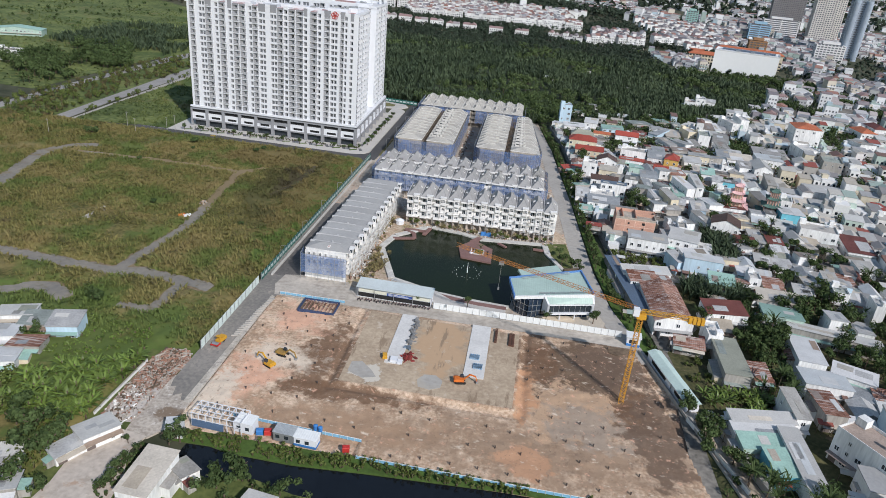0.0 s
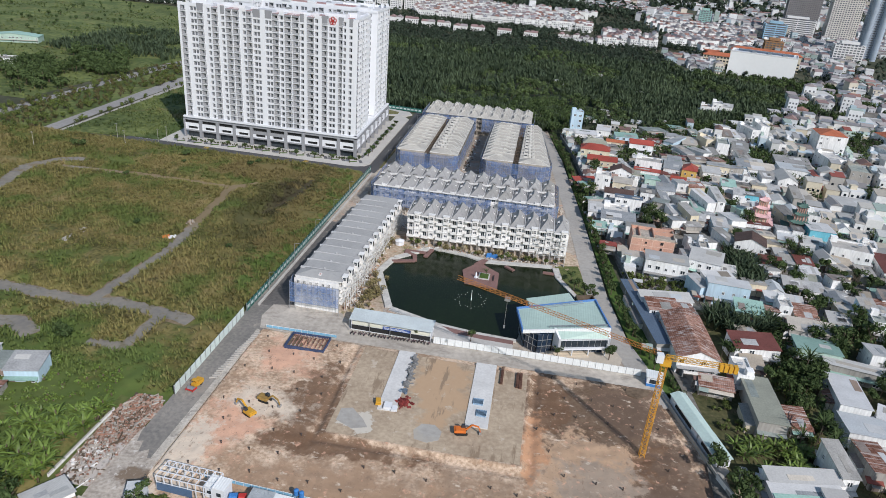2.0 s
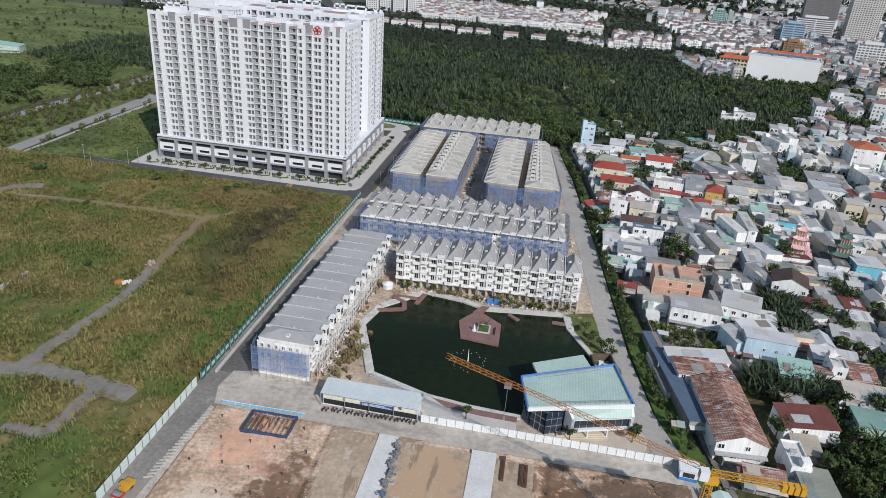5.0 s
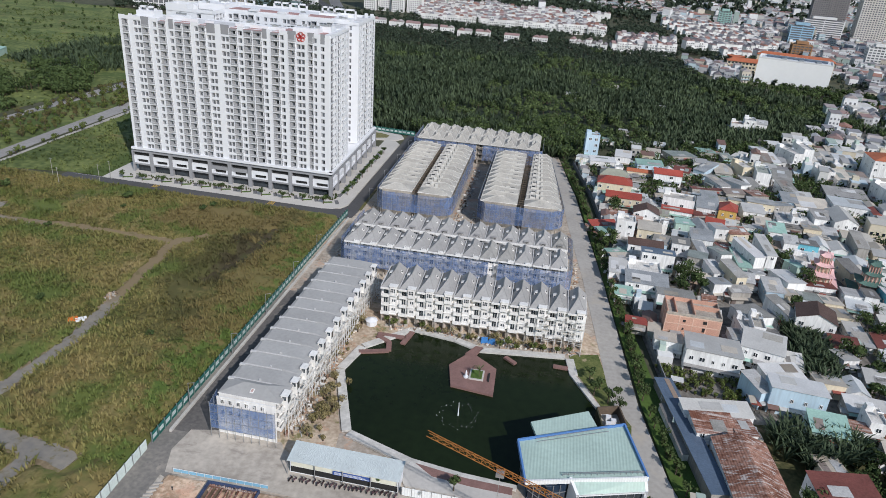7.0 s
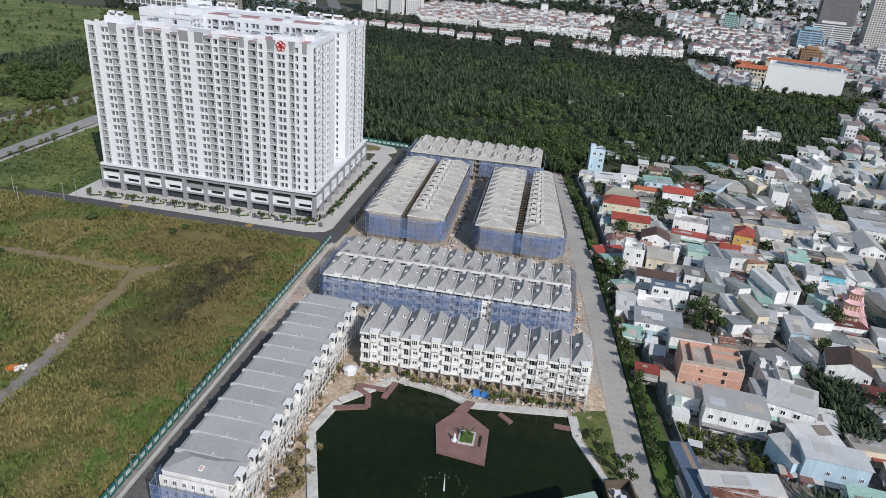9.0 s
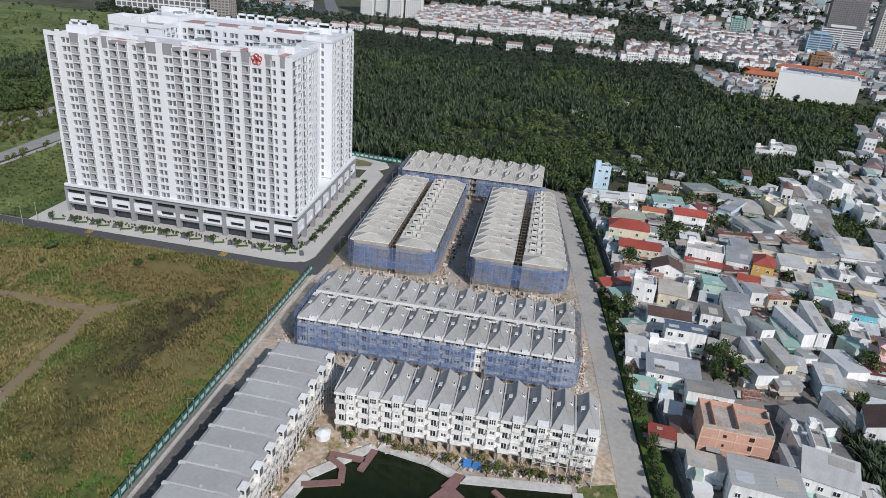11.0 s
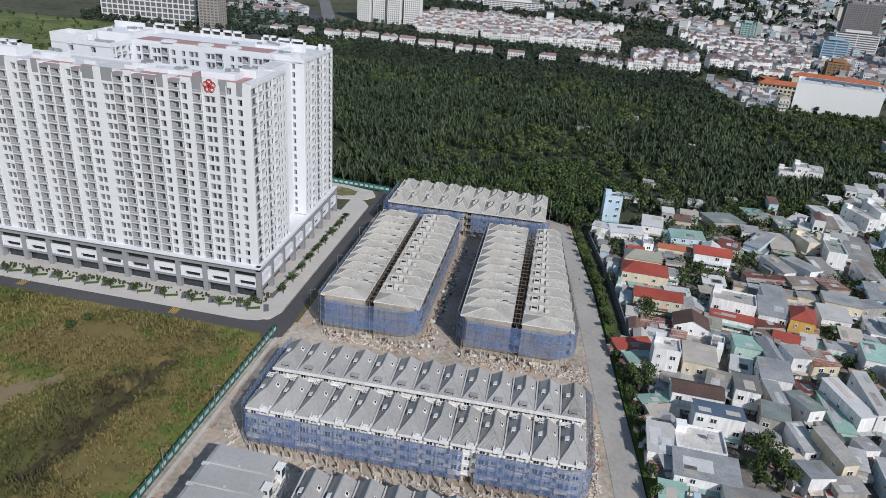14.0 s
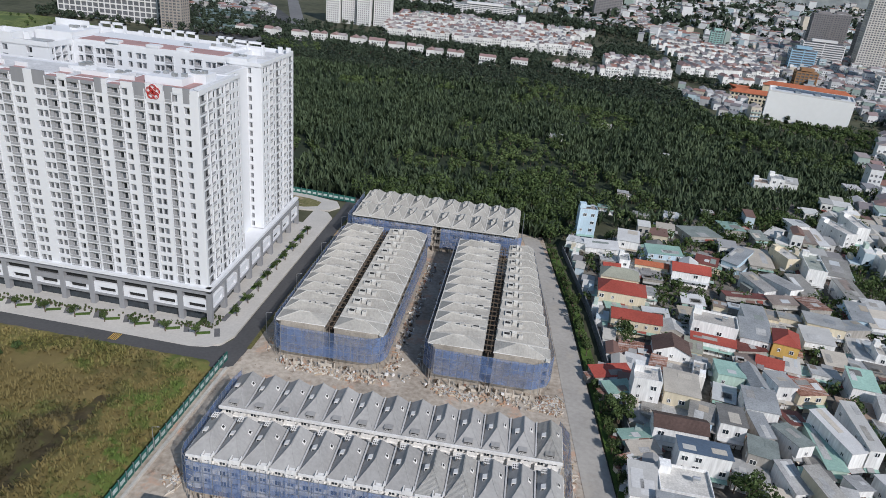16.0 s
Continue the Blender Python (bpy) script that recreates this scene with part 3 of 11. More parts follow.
sheet("grove_ground", [(60, 120), (160, 118), (160, 262), (110, 268), (66, 262), (70, 225), (56, 205), (58, 190)], 0.02, patches(mat("grove_earth", (0.055, 0.07, 0.025), 0.95, 0.4, 0.08, 0.8, col2=(0.12, 0.11, 0.05), bump=0.6), [(0.12, 0.58, 0.66, (0.24, 0.17, 0.11), 5.0, None)]),
      "weedy ground between sheds and palms", "ground", 0.4)
tagged(part("pond_water", (lambda q: (q.poly(POND, BASE, 0.0), q)[1])(Geo()), WATER), "dark green pond water", "water", kind="structure")
g = Geo()
for (ax, ay), (bx, by) in zip(POND, POND[1:] + POND[:1]):
    if ay > 238.5 or by > 238.5 or ax < -12:
        n = Vector((by - ay, ax - bx)).normalized()
        w = 2.6 if ax < -20 or ay > 260 else 1.6
        g.poly([(ax, ay), (ax + n.x * w, ay + n.y * w), (bx + n.x * w, by + n.y * w), (bx, by)][::-1], BASE, 0.55)
tagged(part("pond_edge", g, mat("pond_concrete", (0.56, 0.545, 0.51), 0.85, 0.25, 0.2, 1.0)), "pale concrete walkway edging the pond", "pond edge", kind="structure")


# ---- the apartment tower ----
FH, FLOORS, Z0 = 3.35, 19, 12.4


def facade(wall, grey, panes, a, b, z0, floors, bays, fh=FH, deep=1.5, set_in=0.45):
    """Fills one flat front from a to b (outward is to the right of a->b) with bays of windows 'w', 'W' and balconies 'b'."""
    a, b = Vector((*a, 0)), Vector((*b, 0))
    way = (b - a).normalized()
    out = Vector((way.y, -way.x, 0))
    total = sum(w for w, _ in bays)
    scale = (b - a).length / total
    top = z0 + floors * fh

    def block(geo, u0, u1, d0, d1, z_0, z_1, mi=0):
        p = [a + way * u0 + out * d0, a + way * u1 + out * d0, a + way * u1 + out * d1, a + way * u0 + out * d1]
        ring = [(q.x, q.y) for q in p][::-1]
        geo.solid([(*q, z_0) for q in ring], [(*q, z_1) for q in ring], mi)

    def pane(u0, u1, d, z_0, z_1):
        p, q = a + way * u0 + out * d, a + way * u1 + out * d
        panes.append([(p.x, p.y, z_0), (q.x, q.y, z_0), (q.x, q.y, z_1), (p.x, p.y, z_1)])

    u = 0.0
    for width, kind in bays:
        w = width * scale
        if kind == "s":
            block(wall, u, u + w, -deep, 0, z0, top)
        elif kind == "G":
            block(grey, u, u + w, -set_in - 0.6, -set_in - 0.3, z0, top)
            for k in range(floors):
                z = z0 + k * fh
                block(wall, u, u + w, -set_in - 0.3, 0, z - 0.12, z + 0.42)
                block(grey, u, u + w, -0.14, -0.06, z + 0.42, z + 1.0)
                pane(u + w * 0.55, u + w * 0.9, -set_in - 0.26, z + 0.42, z + 2.6)
        elif kind in "wW":
            edge = 0.15
            block(wall, u, u + edge, -deep, 0, z0, top)
            block(wall, u + w - edge, u + w, -deep, 0, z0, top)
            if kind == "W":
                block(grey, u + edge, u + w - edge, -set_in - 0.3, -set_in - 0.05, z0, top)
            for k in range(floors):
                z = z0 + k * fh
                block(wall, u + edge, u + w - edge, -set_in - 0.25, 0, z, z + 0.6)
                block(wall, u + edge, u + w - edge, -set_in - 0.25, 0, z + 2.75, z + fh)
                if kind == "W":
                    pane(u + w * 0.24, u + w * 0.42, -set_in, z + 0.75, z + 2.3)
                    pane(u + w * 0.66, u + w * 0.84, -set_in, z + 0.75, z + 2.3)
                    block(wall, u + w * 0.50, u + w * 0.55, -set_in - 0.05, -0.02, z + 0.6, z + 2.75)
                else:
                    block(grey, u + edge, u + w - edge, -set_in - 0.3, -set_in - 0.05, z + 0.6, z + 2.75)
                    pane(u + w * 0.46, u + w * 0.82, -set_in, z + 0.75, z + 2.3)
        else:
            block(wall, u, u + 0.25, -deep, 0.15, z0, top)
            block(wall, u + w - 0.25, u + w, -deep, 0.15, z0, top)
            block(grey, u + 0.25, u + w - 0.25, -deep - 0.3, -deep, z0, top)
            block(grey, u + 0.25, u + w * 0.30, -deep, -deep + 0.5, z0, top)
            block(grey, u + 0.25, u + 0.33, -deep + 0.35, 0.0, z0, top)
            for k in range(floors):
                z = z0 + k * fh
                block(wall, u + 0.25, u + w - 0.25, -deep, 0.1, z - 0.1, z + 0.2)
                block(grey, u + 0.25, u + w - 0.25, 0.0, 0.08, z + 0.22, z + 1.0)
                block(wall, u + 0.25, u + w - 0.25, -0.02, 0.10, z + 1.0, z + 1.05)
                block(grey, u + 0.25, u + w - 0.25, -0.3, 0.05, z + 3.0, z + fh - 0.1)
                pane(u + w * 0.44, u + w * 0.74, -deep + 0.05, z + 0.22, z + 2.45)
                block(wall, u + w * 0.78, u + w * 0.82, -deep, 0.0, z + 0.2, z + fh - 0.1)
        u += w


# distances along the front at which its bays begin, with their kinds
SOUTH_EDGES = [(0, "s"), (1.2, "b"), (5.0, "s"), (7.2, "W"), (11.3, "b"), (15.6, "s"), (17.3, "w"), (19.4, "s"), (20.0, "b"), (24.3, "s"), (25.7, "w"), (27.9, "s"), (28.4, "b"), (32.6, "b"), (36.9, "s"), (38.5, "w"),
               (40.6, "b"), (44.4, "s"), (44.8, "W"), (49.0, "s"), (51.8, "W"), (55.9, "b"), (60.2, "w"), (62.6, "s"), (63.0, "b"), (67.6, "b"), (72.3, "w"), (74.6, "s"), (76.2, "b"), (80.8, "w"), (83.0, "s"),
               (84.7, "b"), (88.5, "s"), (88.9, "W"), (93.1, "s"), (94.5, "b"), (97.2, "w"), (98.9, "s"), (100.5, "w"), (102.6, "s"), (105.3, "")]
SOUTH_BAYS = [(b[0] - a[0], a[1]) for a, b in zip(SOUTH_EDGES, SOUTH_EDGES[1:])]
SIDE_BAYS = [(1.0, "s"), (4.2, "G"), (0.6, "s"), (3.2, "b"), (0.4, "s"), (1.8, "w"), (0.5, "s"), (3.2, "G"), (0.5, "s"), (1.8, "w"), (0.4, "s"), (3.0, "b"), (0.5, "s"), (1.8, "w"), (0.7, "s"), (1.8, "w"), (1.2, "s"), (1.6, "w"), (1.0, "s")]
REAR_BAYS = [(1.2, "s"), (1.7, "w"), (0.9, "s"), (1.7, "w"), (0.7, "s"), (3.0, "b"), (0.6, "s"), (1.7, "w"), (0.6, "s"), (3.4, "G"), (0.6, "s"), (1.7, "w"), (0.6, "s"), (3.0, "b"), (0.6, "s"), (1.7, "w"), (0.5, "s"), (3.4, "G"), (1.0, "s")]
INNER_BAYS = [(1.5, "s"), (2.0, "w"), (0.6, "s"), (3.6, "b"), (0.5, "s"), (3.8, "W"), (3.6, "b"), (0.6, "s"), (2.0, "w"), (2.2, "s"), (1.8, "w"), (1.2, "s"), (4.2, "W"), (2.6, "s"), (4.0, "W"), (3.6, "b"), (2.4, "s"), (1.8, "w"), (1.0, "s"), (2.0, "w"), (3.4, "b"), (0.8, "s"), (4.0, "W"), (3.4, "b"), (2.5, "s")]

tower = thing("apartment_tower", "white high-rise apartment tower with grey podium and balconies", "apartment tower", pose(0, 0, 0.15))
walls, greys, panes = Geo(), Geo(), []
TOP = Z0 + FLOORS * FH
SW, SE = (-209.5, 399.0), (-104.3, 396.2)
facade(walls, greys, panes, SW, SE, Z0, FLOORS, SOUTH_BAYS, deep=0.85)
facade(walls, greys, panes, SE, (-105.2, 428), Z0, FLOORS, SIDE_BAYS, deep=0.8, set_in=0.3)
facade(walls, greys, panes, (-119, 450.2), (-106.4, 449.6), Z0, FLOORS, [(7.2, "s"), (1.6, "w"), (3.8, "s")])
facade(walls, greys, panes, (-106.4, 449.6), (-107.2, 486), Z0, FLOORS, REAR_BAYS, deep=0.8, set_in=0.3)
facade(walls, greys, panes, (-182, 453), (-118, 451), Z0 + 11 * FH, FLOORS - 11, INNER_BAYS)
facade(walls, greys, panes, (-182.6, 440), (-182, 453), Z0 + 11 * FH, FLOORS - 11, [(1.2, "s"), (1.7, "w"), (3.2, "b"), (0.5, "s"), (3.2, "b"), (1.0, "s"), (1.7, "w"), (0.7, "s")])
facade(walls, greys, panes, (-209.5, 441), (-182.6, 440), Z0 + 12 * FH, FLOORS - 12, [(7.6, "s"), (2.6, "w"), (7.4, "s"), (2.6, "w"), (6.8, "s")])
# cores behind the fronts
core = Geo()
core.poly([(-207.8, 400.6), (-105.6, 398.2), (-106.5, 427.6), (-121, 427.8), (-121.5, 417), (-207.8, 419)], 3, TOP)
core.poly([(-120, 427), (-112, 427), (-112, 450), (-120, 450)], 3, TOP - 0.5)
core.poly([(-182, 454.8), (-118, 453.0), (-118, 451.6), (-107.7, 451.4), (-108.5, 485.6), (-182, 488)], 3, TOP)
core.poly([(-208, 442.6), (-184.2, 441.8), (-183.6, 455), (-182, 455), (-182, 488), (-208, 489)], 3, TOP)
part("core", core, WHITE, tower)
# parapets and roof plant
ROOFTILE = mat("red_roof_terrace", (0.40, 0.25, 0.24), 0.85, 0.2, 0.1, 1.0)
roof, plant = Geo(), Geo()
rnd = random.Random(3)


def parapet(ring, z, h, t=0.35):
    for (ax, ay), (bx, by) in zip(ring, ring[1:] + ring[:1]):
        n = Vector((by - ay, ax - bx)).normalized() * t
        roof.poly([(ax, ay), (bx, by), (bx - n.x, by - n.y), (ax - n.x, ay - n.y)], z - 0.4, z + h)


parapet([(-207, 402), (-107, 399.2), (-107.4, 428), (-121.5, 428), (-121.8, 417.5), (-209.5, 420.5)], TOP, 0.35)
parapet([SE, (-105.2, 428), (-107, 428), (-106.8, 398.6)], TOP, 1.2)
parapet([(-182, 453), (-119, 451), (-119, 450.2), (-106.4, 449.6), (-107.2, 486), (-182, 489)], TOP, 1.3)
parapet([(-209.5, 441), (-182.6, 440), (-182, 453), (-182, 489), (-209.5, 490)], TOP, 1.7)
SLOPE = (SE[1] - SW[1]) / (SE[0] - SW[0])


def front_panel(u0, u1, z0, z1, mi, d0=-0.06, d1=0.5):
    x0, x1 = SW[0] + u0, SW[0] + u1
    panels = Geo()
    panels.poly([(x0, SW[1] + SLOPE * u0 + d0), (x1, SW[1] + SLOPE * u1 + d0), (x1, SW[1] + SLOPE * u1 + d1), (x0, SW[1] + SLOPE * u0 + d1)], z0, z1, mi)
    part("roof_panel", panels, [WHITE, GREYWALL, ROOFTILE], tower)


# raised blind panels along the front, grey ones over bays, white ones over piers, and open terraces with red floors
for u0, u1, h, mi in [(0, 3.0, 1.6, 0), (5.2, 7.0, 2.2, 0), (11.4, 15.5, 1.5, 1), (25.6, 28.0, 1.5, 1), (44.8, 49.0, 1.4, 1), (51.9, 55.9, 1.4, 1), (72.3, 74.6, 1.4, 1), (84.7, 88.6, 1.6, 1), (88.7, 94.2, 1.8, 0),
                      (94.5, 97.3, 1.6, 1), (100.5, 102.5, 1.4, 1), (102.7, 105.2, 1.2, 0)]:
    front_panel(u0, u1, TOP - (2.9 if mi else 0.3), TOP + h, mi)
for u0, u1 in ((3.0, 5.2), (7.0, 11.4), (15.5, 20.2), (24.2, 25.6), (28.0, 28.5), (36.8, 40.6), (49.0, 51.9), (60.2, 63.0), (74.6, 76.3), (80.8, 84.7), (97.3, 100.5)):
    front_panel(u0, u1, TOP - 0.3, TOP + 1.3, 0)
for u0, u1 in ((20.2, 24.2), (28.5, 36.8), (40.6, 44.8), (55.9, 60.2), (63.0, 72.3), (76.3, 80.8)):
    front_panel(u0, u1, TOP - 0.9, TOP + 0.1, 1)
    front_panel(u0, u1, TOP - 0.2, TOP + 0.16, 2, 0.52, 7.5)
    front_panel(u0, u1, TOP - 0.2, TOP + 1.5, 0, 7.5, 7.9)
for cx, cy, w, d, h in [(-200, 410, 9, 8, 3.2), (-184, 411, 7, 6, 2.2), (-189.6, 461.5, 15, 17, 3.9), (-186, 462, 3, 4, 4.6), (-150, 411, 6, 5, 1.6), (-136, 408, 8, 6, 1.4), (-119, 408, 12, 8, 2.4), (-112, 415, 6, 7, 2.8),
                         (-203, 474, 6, 8, 2.6), (-116, 455, 8, 9, 2.2), (-128, 468, 10, 8, 3.0), (-142, 466, 5, 6, 1.8)]:
    plant.box(cx - w / 2, cx + w / 2, cy - d / 2, cy + d / 2, TOP, TOP + h, 0)
    for _ in range(4):
        px, py = cx + rnd.uniform(-w / 2 + 1, w / 2 - 1), cy + rnd.uniform(-d / 2 + 1, d / 2 - 1)
        plant.box(px - 0.8, px + 0.8, py - 0.6, py + 0.6, TOP + h, TOP + h + rnd.uniform(0.5, 1.1), 1)
for cx, cy, half in [(-183, 481, 5.3), (-160, 479, 4.6), (-150, 479, 4.6), (-132, 477, 3.4), (-121, 473, 6), (-200, 409, 4)]:
    for dx in (-half, 0.0, half):
        plant.box(cx + dx - 0.35, cx + dx + 0.35, cy - 0.8, cy + 0.8, TOP, TOP + 5.2, 0)
    plant.box(cx - half - 0.35, cx + half + 0.35, cy - 0.8, cy + 0.8, TOP + 4.4, TOP + 5.2, 0)
    plant.box(cx - half, cx + half, cy - 0.4, cy + 0.4, TOP, TOP + 2.9, 0)
for cx, cy in [(-172.4, 484), (-144.8, 477), (-112, 484), (-108.6, 484)]:
    plant.box(cx - 0.9, cx + 0.9, cy - 0.5, cy + 0.5, TOP, TOP + 2.6, 0)
plant.poly([(-181.6, 453.1), (-119.2, 451.1), (-119.2, 474), (-181.6, 476)], TOP, TOP + 2.0, 0)
plant.poly([(-180, 453.5), (-122, 451.7), (-122, 461), (-180, 463)], TOP + 2.0, TOP + 2.12, 2)
for px in (-168, -152, -140):
    plant.box(px, px + 5, 451.9, 455.5, TOP + 2.0, TOP + 2.9, 0)
for (ax, ay), (bx, by) in (((-209.5, 441), (-197, 440.6)), ((-197, 440.6), (-197, 452)), ((-197, 452), (-209.5, 452.4)), ((-209.5, 452.4), (-209.5, 441))):
    n = Vector((by - ay, ax - bx)).normalized() * 0.5
    plant.poly([(ax, ay), (bx, by), (bx - n.x, by - n.y), (ax - n.x, ay - n.y)], TOP, TOP + 3.7, 0)
plant.box(-200, -186, 469.5, 470.3, TOP, TOP + 6.2, 0)
for px, pw, ph in ((-207.5, 3.4, 2.8), (-201.5, 2.2, 3.4), (-196.5, 2.4, 3.4)):
    plant.box(px, px + pw, 446, 446.8, TOP, TOP + ph, 0)
plant.box(-196.5, -188, 444.5, 451, TOP + 0.1, TOP + 0.9, 1)
plant.poly([(-205, 403.5), (-132, 401), (-132, 415), (-205, 418)], TOP, TOP + 0.1, 3)
plant.poly([(-119, 429), (-113, 429), (-113, 449), (-119, 449)], TOP - 0.5, TOP - 0.38, 3)
plant.poly([(-118, 466), (-110, 466), (-110, 483), (-180, 486), (-180, 466)], TOP, TOP + 0.1, 3)
plant.poly([(-207, 443), (-184.5, 442), (-184.5, 488), (-207, 488)], TOP, TOP + 0.1, 3)
plant.poly([(-131, 403), (-110, 402.5), (-110, 414), (-131, 414.5)], TOP + 0.1, TOP + 0.2, 2)
part("roof_plant", plant, [WHITE, STEEL, ROOFTILE, mat("grey_roof_deck", (0.60, 0.60, 0.61), 0.8, 0.2, 0.2, 1.5)], tower, "white plant rooms and grey machines on the roof")
part("parapet", roof, WHITE, tower)
part("wall", walls, WHITE, tower)
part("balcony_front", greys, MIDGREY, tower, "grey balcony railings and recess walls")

# the three-storey podium
pod, podgrey, podglass = Geo(), Geo(), Geo()
P = [(-211, 398.2), (-103.2, 394.9), (-105.6, 488), (-211, 491)]
pod.poly([(P[0][0] + 1.2, P[0][1] + 1.5), (P[1][0] - 1.2, P[1][1] + 1.5), (P[2][0] - 1.2, P[2][1] - 1), (P[3][0] + 1, P[3][1] - 1)], 4.2, Z0 - 0.3)
podglass.poly([(P[0][0] + 1.8, P[0][1] + 1.8), (P[1][0] - 1.8, P[1][1] + 1.8), (P[2][0] - 3, P[2][1] - 1), (P[3][0] + 3, P[3][1] - 1)], 0.0, 4.2)


def podium_side(a, b, n, mid=()):
    a, b = Vector(a), Vector(b)
    way = (b - a).normalized()
    out = Vector((way.y, -way.x))
    w = (b - a).length / n

    def block(geo, u0, u1, d0, d1, z0, z1, mi=0):
        p = [a + way * u0 + out * d0, a + way * u1 + out * d0, a + way * u1 + out * d1, a + way * u0 + out * d1]
        geo.poly([(q.x, q.y) for q in p][::-1], z0, z1, mi)

    block(pod, 0, w * n, -1.5, 0.1, Z0 - 0.5, Z0 + 0.5)
    for k in range(n):
        u = k * w
        portal = Geo()
        block(portal, u, u + 0.9, -1.6, 0.25, 0, Z0 - 1.2)
        block(portal, u + w - 0.9, u + w, -1.6, 0.25, 0, Z0 - 1.2)
        block(portal, u + 0.9, u + w - 0.9, -1.0, 0.2, Z0 - 1.9, Z0 - 1.2)
        block(portal, u + 0.9, u + w - 0.9, -1.0, 0.2, 3.9, 4.7)
        part("portal_frame", portal, GREYWALL, tower, "grey portal frame of the podium")
        block(podgrey if k in mid else pod, u + 0.9, u + w - 0.9, -1.0, -0.2, 6.7, 8.5)
        # near-black sheets paint the shade inside the podium's window recesses
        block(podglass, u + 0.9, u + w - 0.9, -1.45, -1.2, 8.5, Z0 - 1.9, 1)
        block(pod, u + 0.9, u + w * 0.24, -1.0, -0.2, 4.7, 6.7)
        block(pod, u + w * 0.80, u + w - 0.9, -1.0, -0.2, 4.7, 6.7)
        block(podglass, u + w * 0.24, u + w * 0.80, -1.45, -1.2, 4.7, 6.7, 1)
        block(pod, u + w * 0.22, u + w * 0.82, -0.9, 0.0, 4.7, 5.2)


podium_side(P[0], P[1], 10, mid=(4, 5))
podium_side(P[1], P[2], 8)
part("podium_wall", pod, WHITE, tower)
part("podium_panel", podgrey, GREYWALL, tower, "grey infill panels of the podium")
part("podium_glass", podglass, [GLASS, NEARBLACK], tower, "dark shopfront glass and near-black sheets in the window recesses")

# panes: those of the front one by one, the others together
front = [q for q in panes if q[0][1] < 401 and q[0][0] < -104.6]
shared = {}
single = front[::max(1, len(front) // 290)][:290]
for q in single:
    w, h = round((Vector(q[1]) - Vector(q[0])).length, 2), round(q[2][2] - q[0][2], 2)
    if (w, h) not in shared:
        s = Geo()
        s.box(-w / 2, w / 2, -0.03, 0.03, 0, h)
        s.box(-0.04, 0.04, -0.06, 0.03, 0, h, 1)
        s.box(-w / 2, w / 2, -0.06, 0.03, h * 0.3, h * 0.3 + 0.06, 1)
        shared[w, h] = s.mesh("window", [FLATGLASS, MIDGREY])
    mid = (Vector(q[0]) + Vector(q[1])) / 2
    part("window", shared[w, h], None, tower, at=pose(mid.x, mid.y, mid.z, 0, 0, -1.7))
chosen = {id(q) for q in single}
rest = Geo()
for q in panes:
    if id(q) not in chosen:
        rest.face(q)
tagged(part("window_panes", rest, FLATGLASS, tower, "dark window panes of the upper storeys"), kind="stuff")

# the red rosette sign: five rings round the middle on a white panel
cx, cz = SW[0] + 91.2, TOP - 0.6
yy = SW[1] + SLOPE * 91.2 - 0.22
front_panel(88.7, 94.2, TOP - 3.2, TOP - 0.25, 0)
for k in range(5):
    a = 2 * math.pi * k / 5 + math.pi / 2
    for r, thick, lab in ((1.05, 0.085, "outer petal"), (0.7, 0.05, "inner petal")):
        sign = Geo()
        ring = [(cx + 1.15 * math.cos(a) + r * math.cos(2 * math.pi * s / 14), cz + 1.15 * math.sin(a) + r * math.sin(2 * math.pi * s / 14)) for s in range(15)]
        mx, mz = cx + 1.15 * math.cos(a), cz + 1.15 * math.sin(a)
        for px, pz in ring[:-1]:
            for k_, d in ((1 - thick / r, -thick), (1 + thick / r, -thick), (1 + thick / r, thick), (1 - thick / r, thick)):
                sign.v.append((mx + (px - mx) * k_, yy + d, mz + (pz - mz) * k_))
        for i in range(14):
            for e in range(4):
                sign.f.append((4 * i + e, 4 * i + (e + 1) % 4, 4 * ((i + 1) % 14) + (e + 1) % 4, 4 * ((i + 1) % 14) + e))
                sign.m.append(0)
        part("sign_ring", sign, REDPAINT, tower, "red line of a rosette sign, " + lab)


# ---- the townhouses ----
def pane_frame(x0, x1, z0, z1, front, back, f, glass=0, g=None):
    """A window as one piece: a frame with a middle bar, and two panes set back in it."""
    g = g or Geo()
    m = (x0 + x1) / 2
    xs, zs = [x0, x0 + f, m - f / 2, m + f / 2, x1 - f, x1], [z0, z0 + f, z1 - f, z1]
    k = len(g.v)
    g.v += [(x, front, z) for z in zs for x in xs]
    g.v += [(x, back, z) for z in zs for x in xs]
    for j in range(3):
        for i in range(5):
            q = [k + j * 6 + i, k + j * 6 + i + 1, k + (j + 1) * 6 + i + 1, k + (j + 1) * 6 + i]
            if j == 1 and i in (1, 3):
                for a, b in zip(q, q[1:] + q[:1]):
                    g.f.append((a, b, b + 24, a + 24))
                    g.m.append(1)
                g.f.append(tuple(n + 24 for n in q))
                g.m.append(glass)
            else:
                g.f.append(tuple(q))
                g.m.append(1)
    rim = [k, k + 5, k + 23, k + 18]
    for a, b in zip(rim, rim[1:] + rim[:1]):
        g.f.append((b, a, a + 24, b + 24))
        g.m.append(1)
    return g


PINKRENDER = mat("pinkish_render", (0.56, 0.45, 0.38), 0.9, 0.25, 0.2, 1.4, col2=(0.64, 0.57, 0.50))
GUTTER = mat("dark_gutter_and_well", (0.13, 0.125, 0.12), 0.9, 0.35, 0.3, 1.5)
PALERAW = mat("pale_raw_ridge", (0.58, 0.565, 0.53), 0.85, 0.2, 0.3, 1.5)
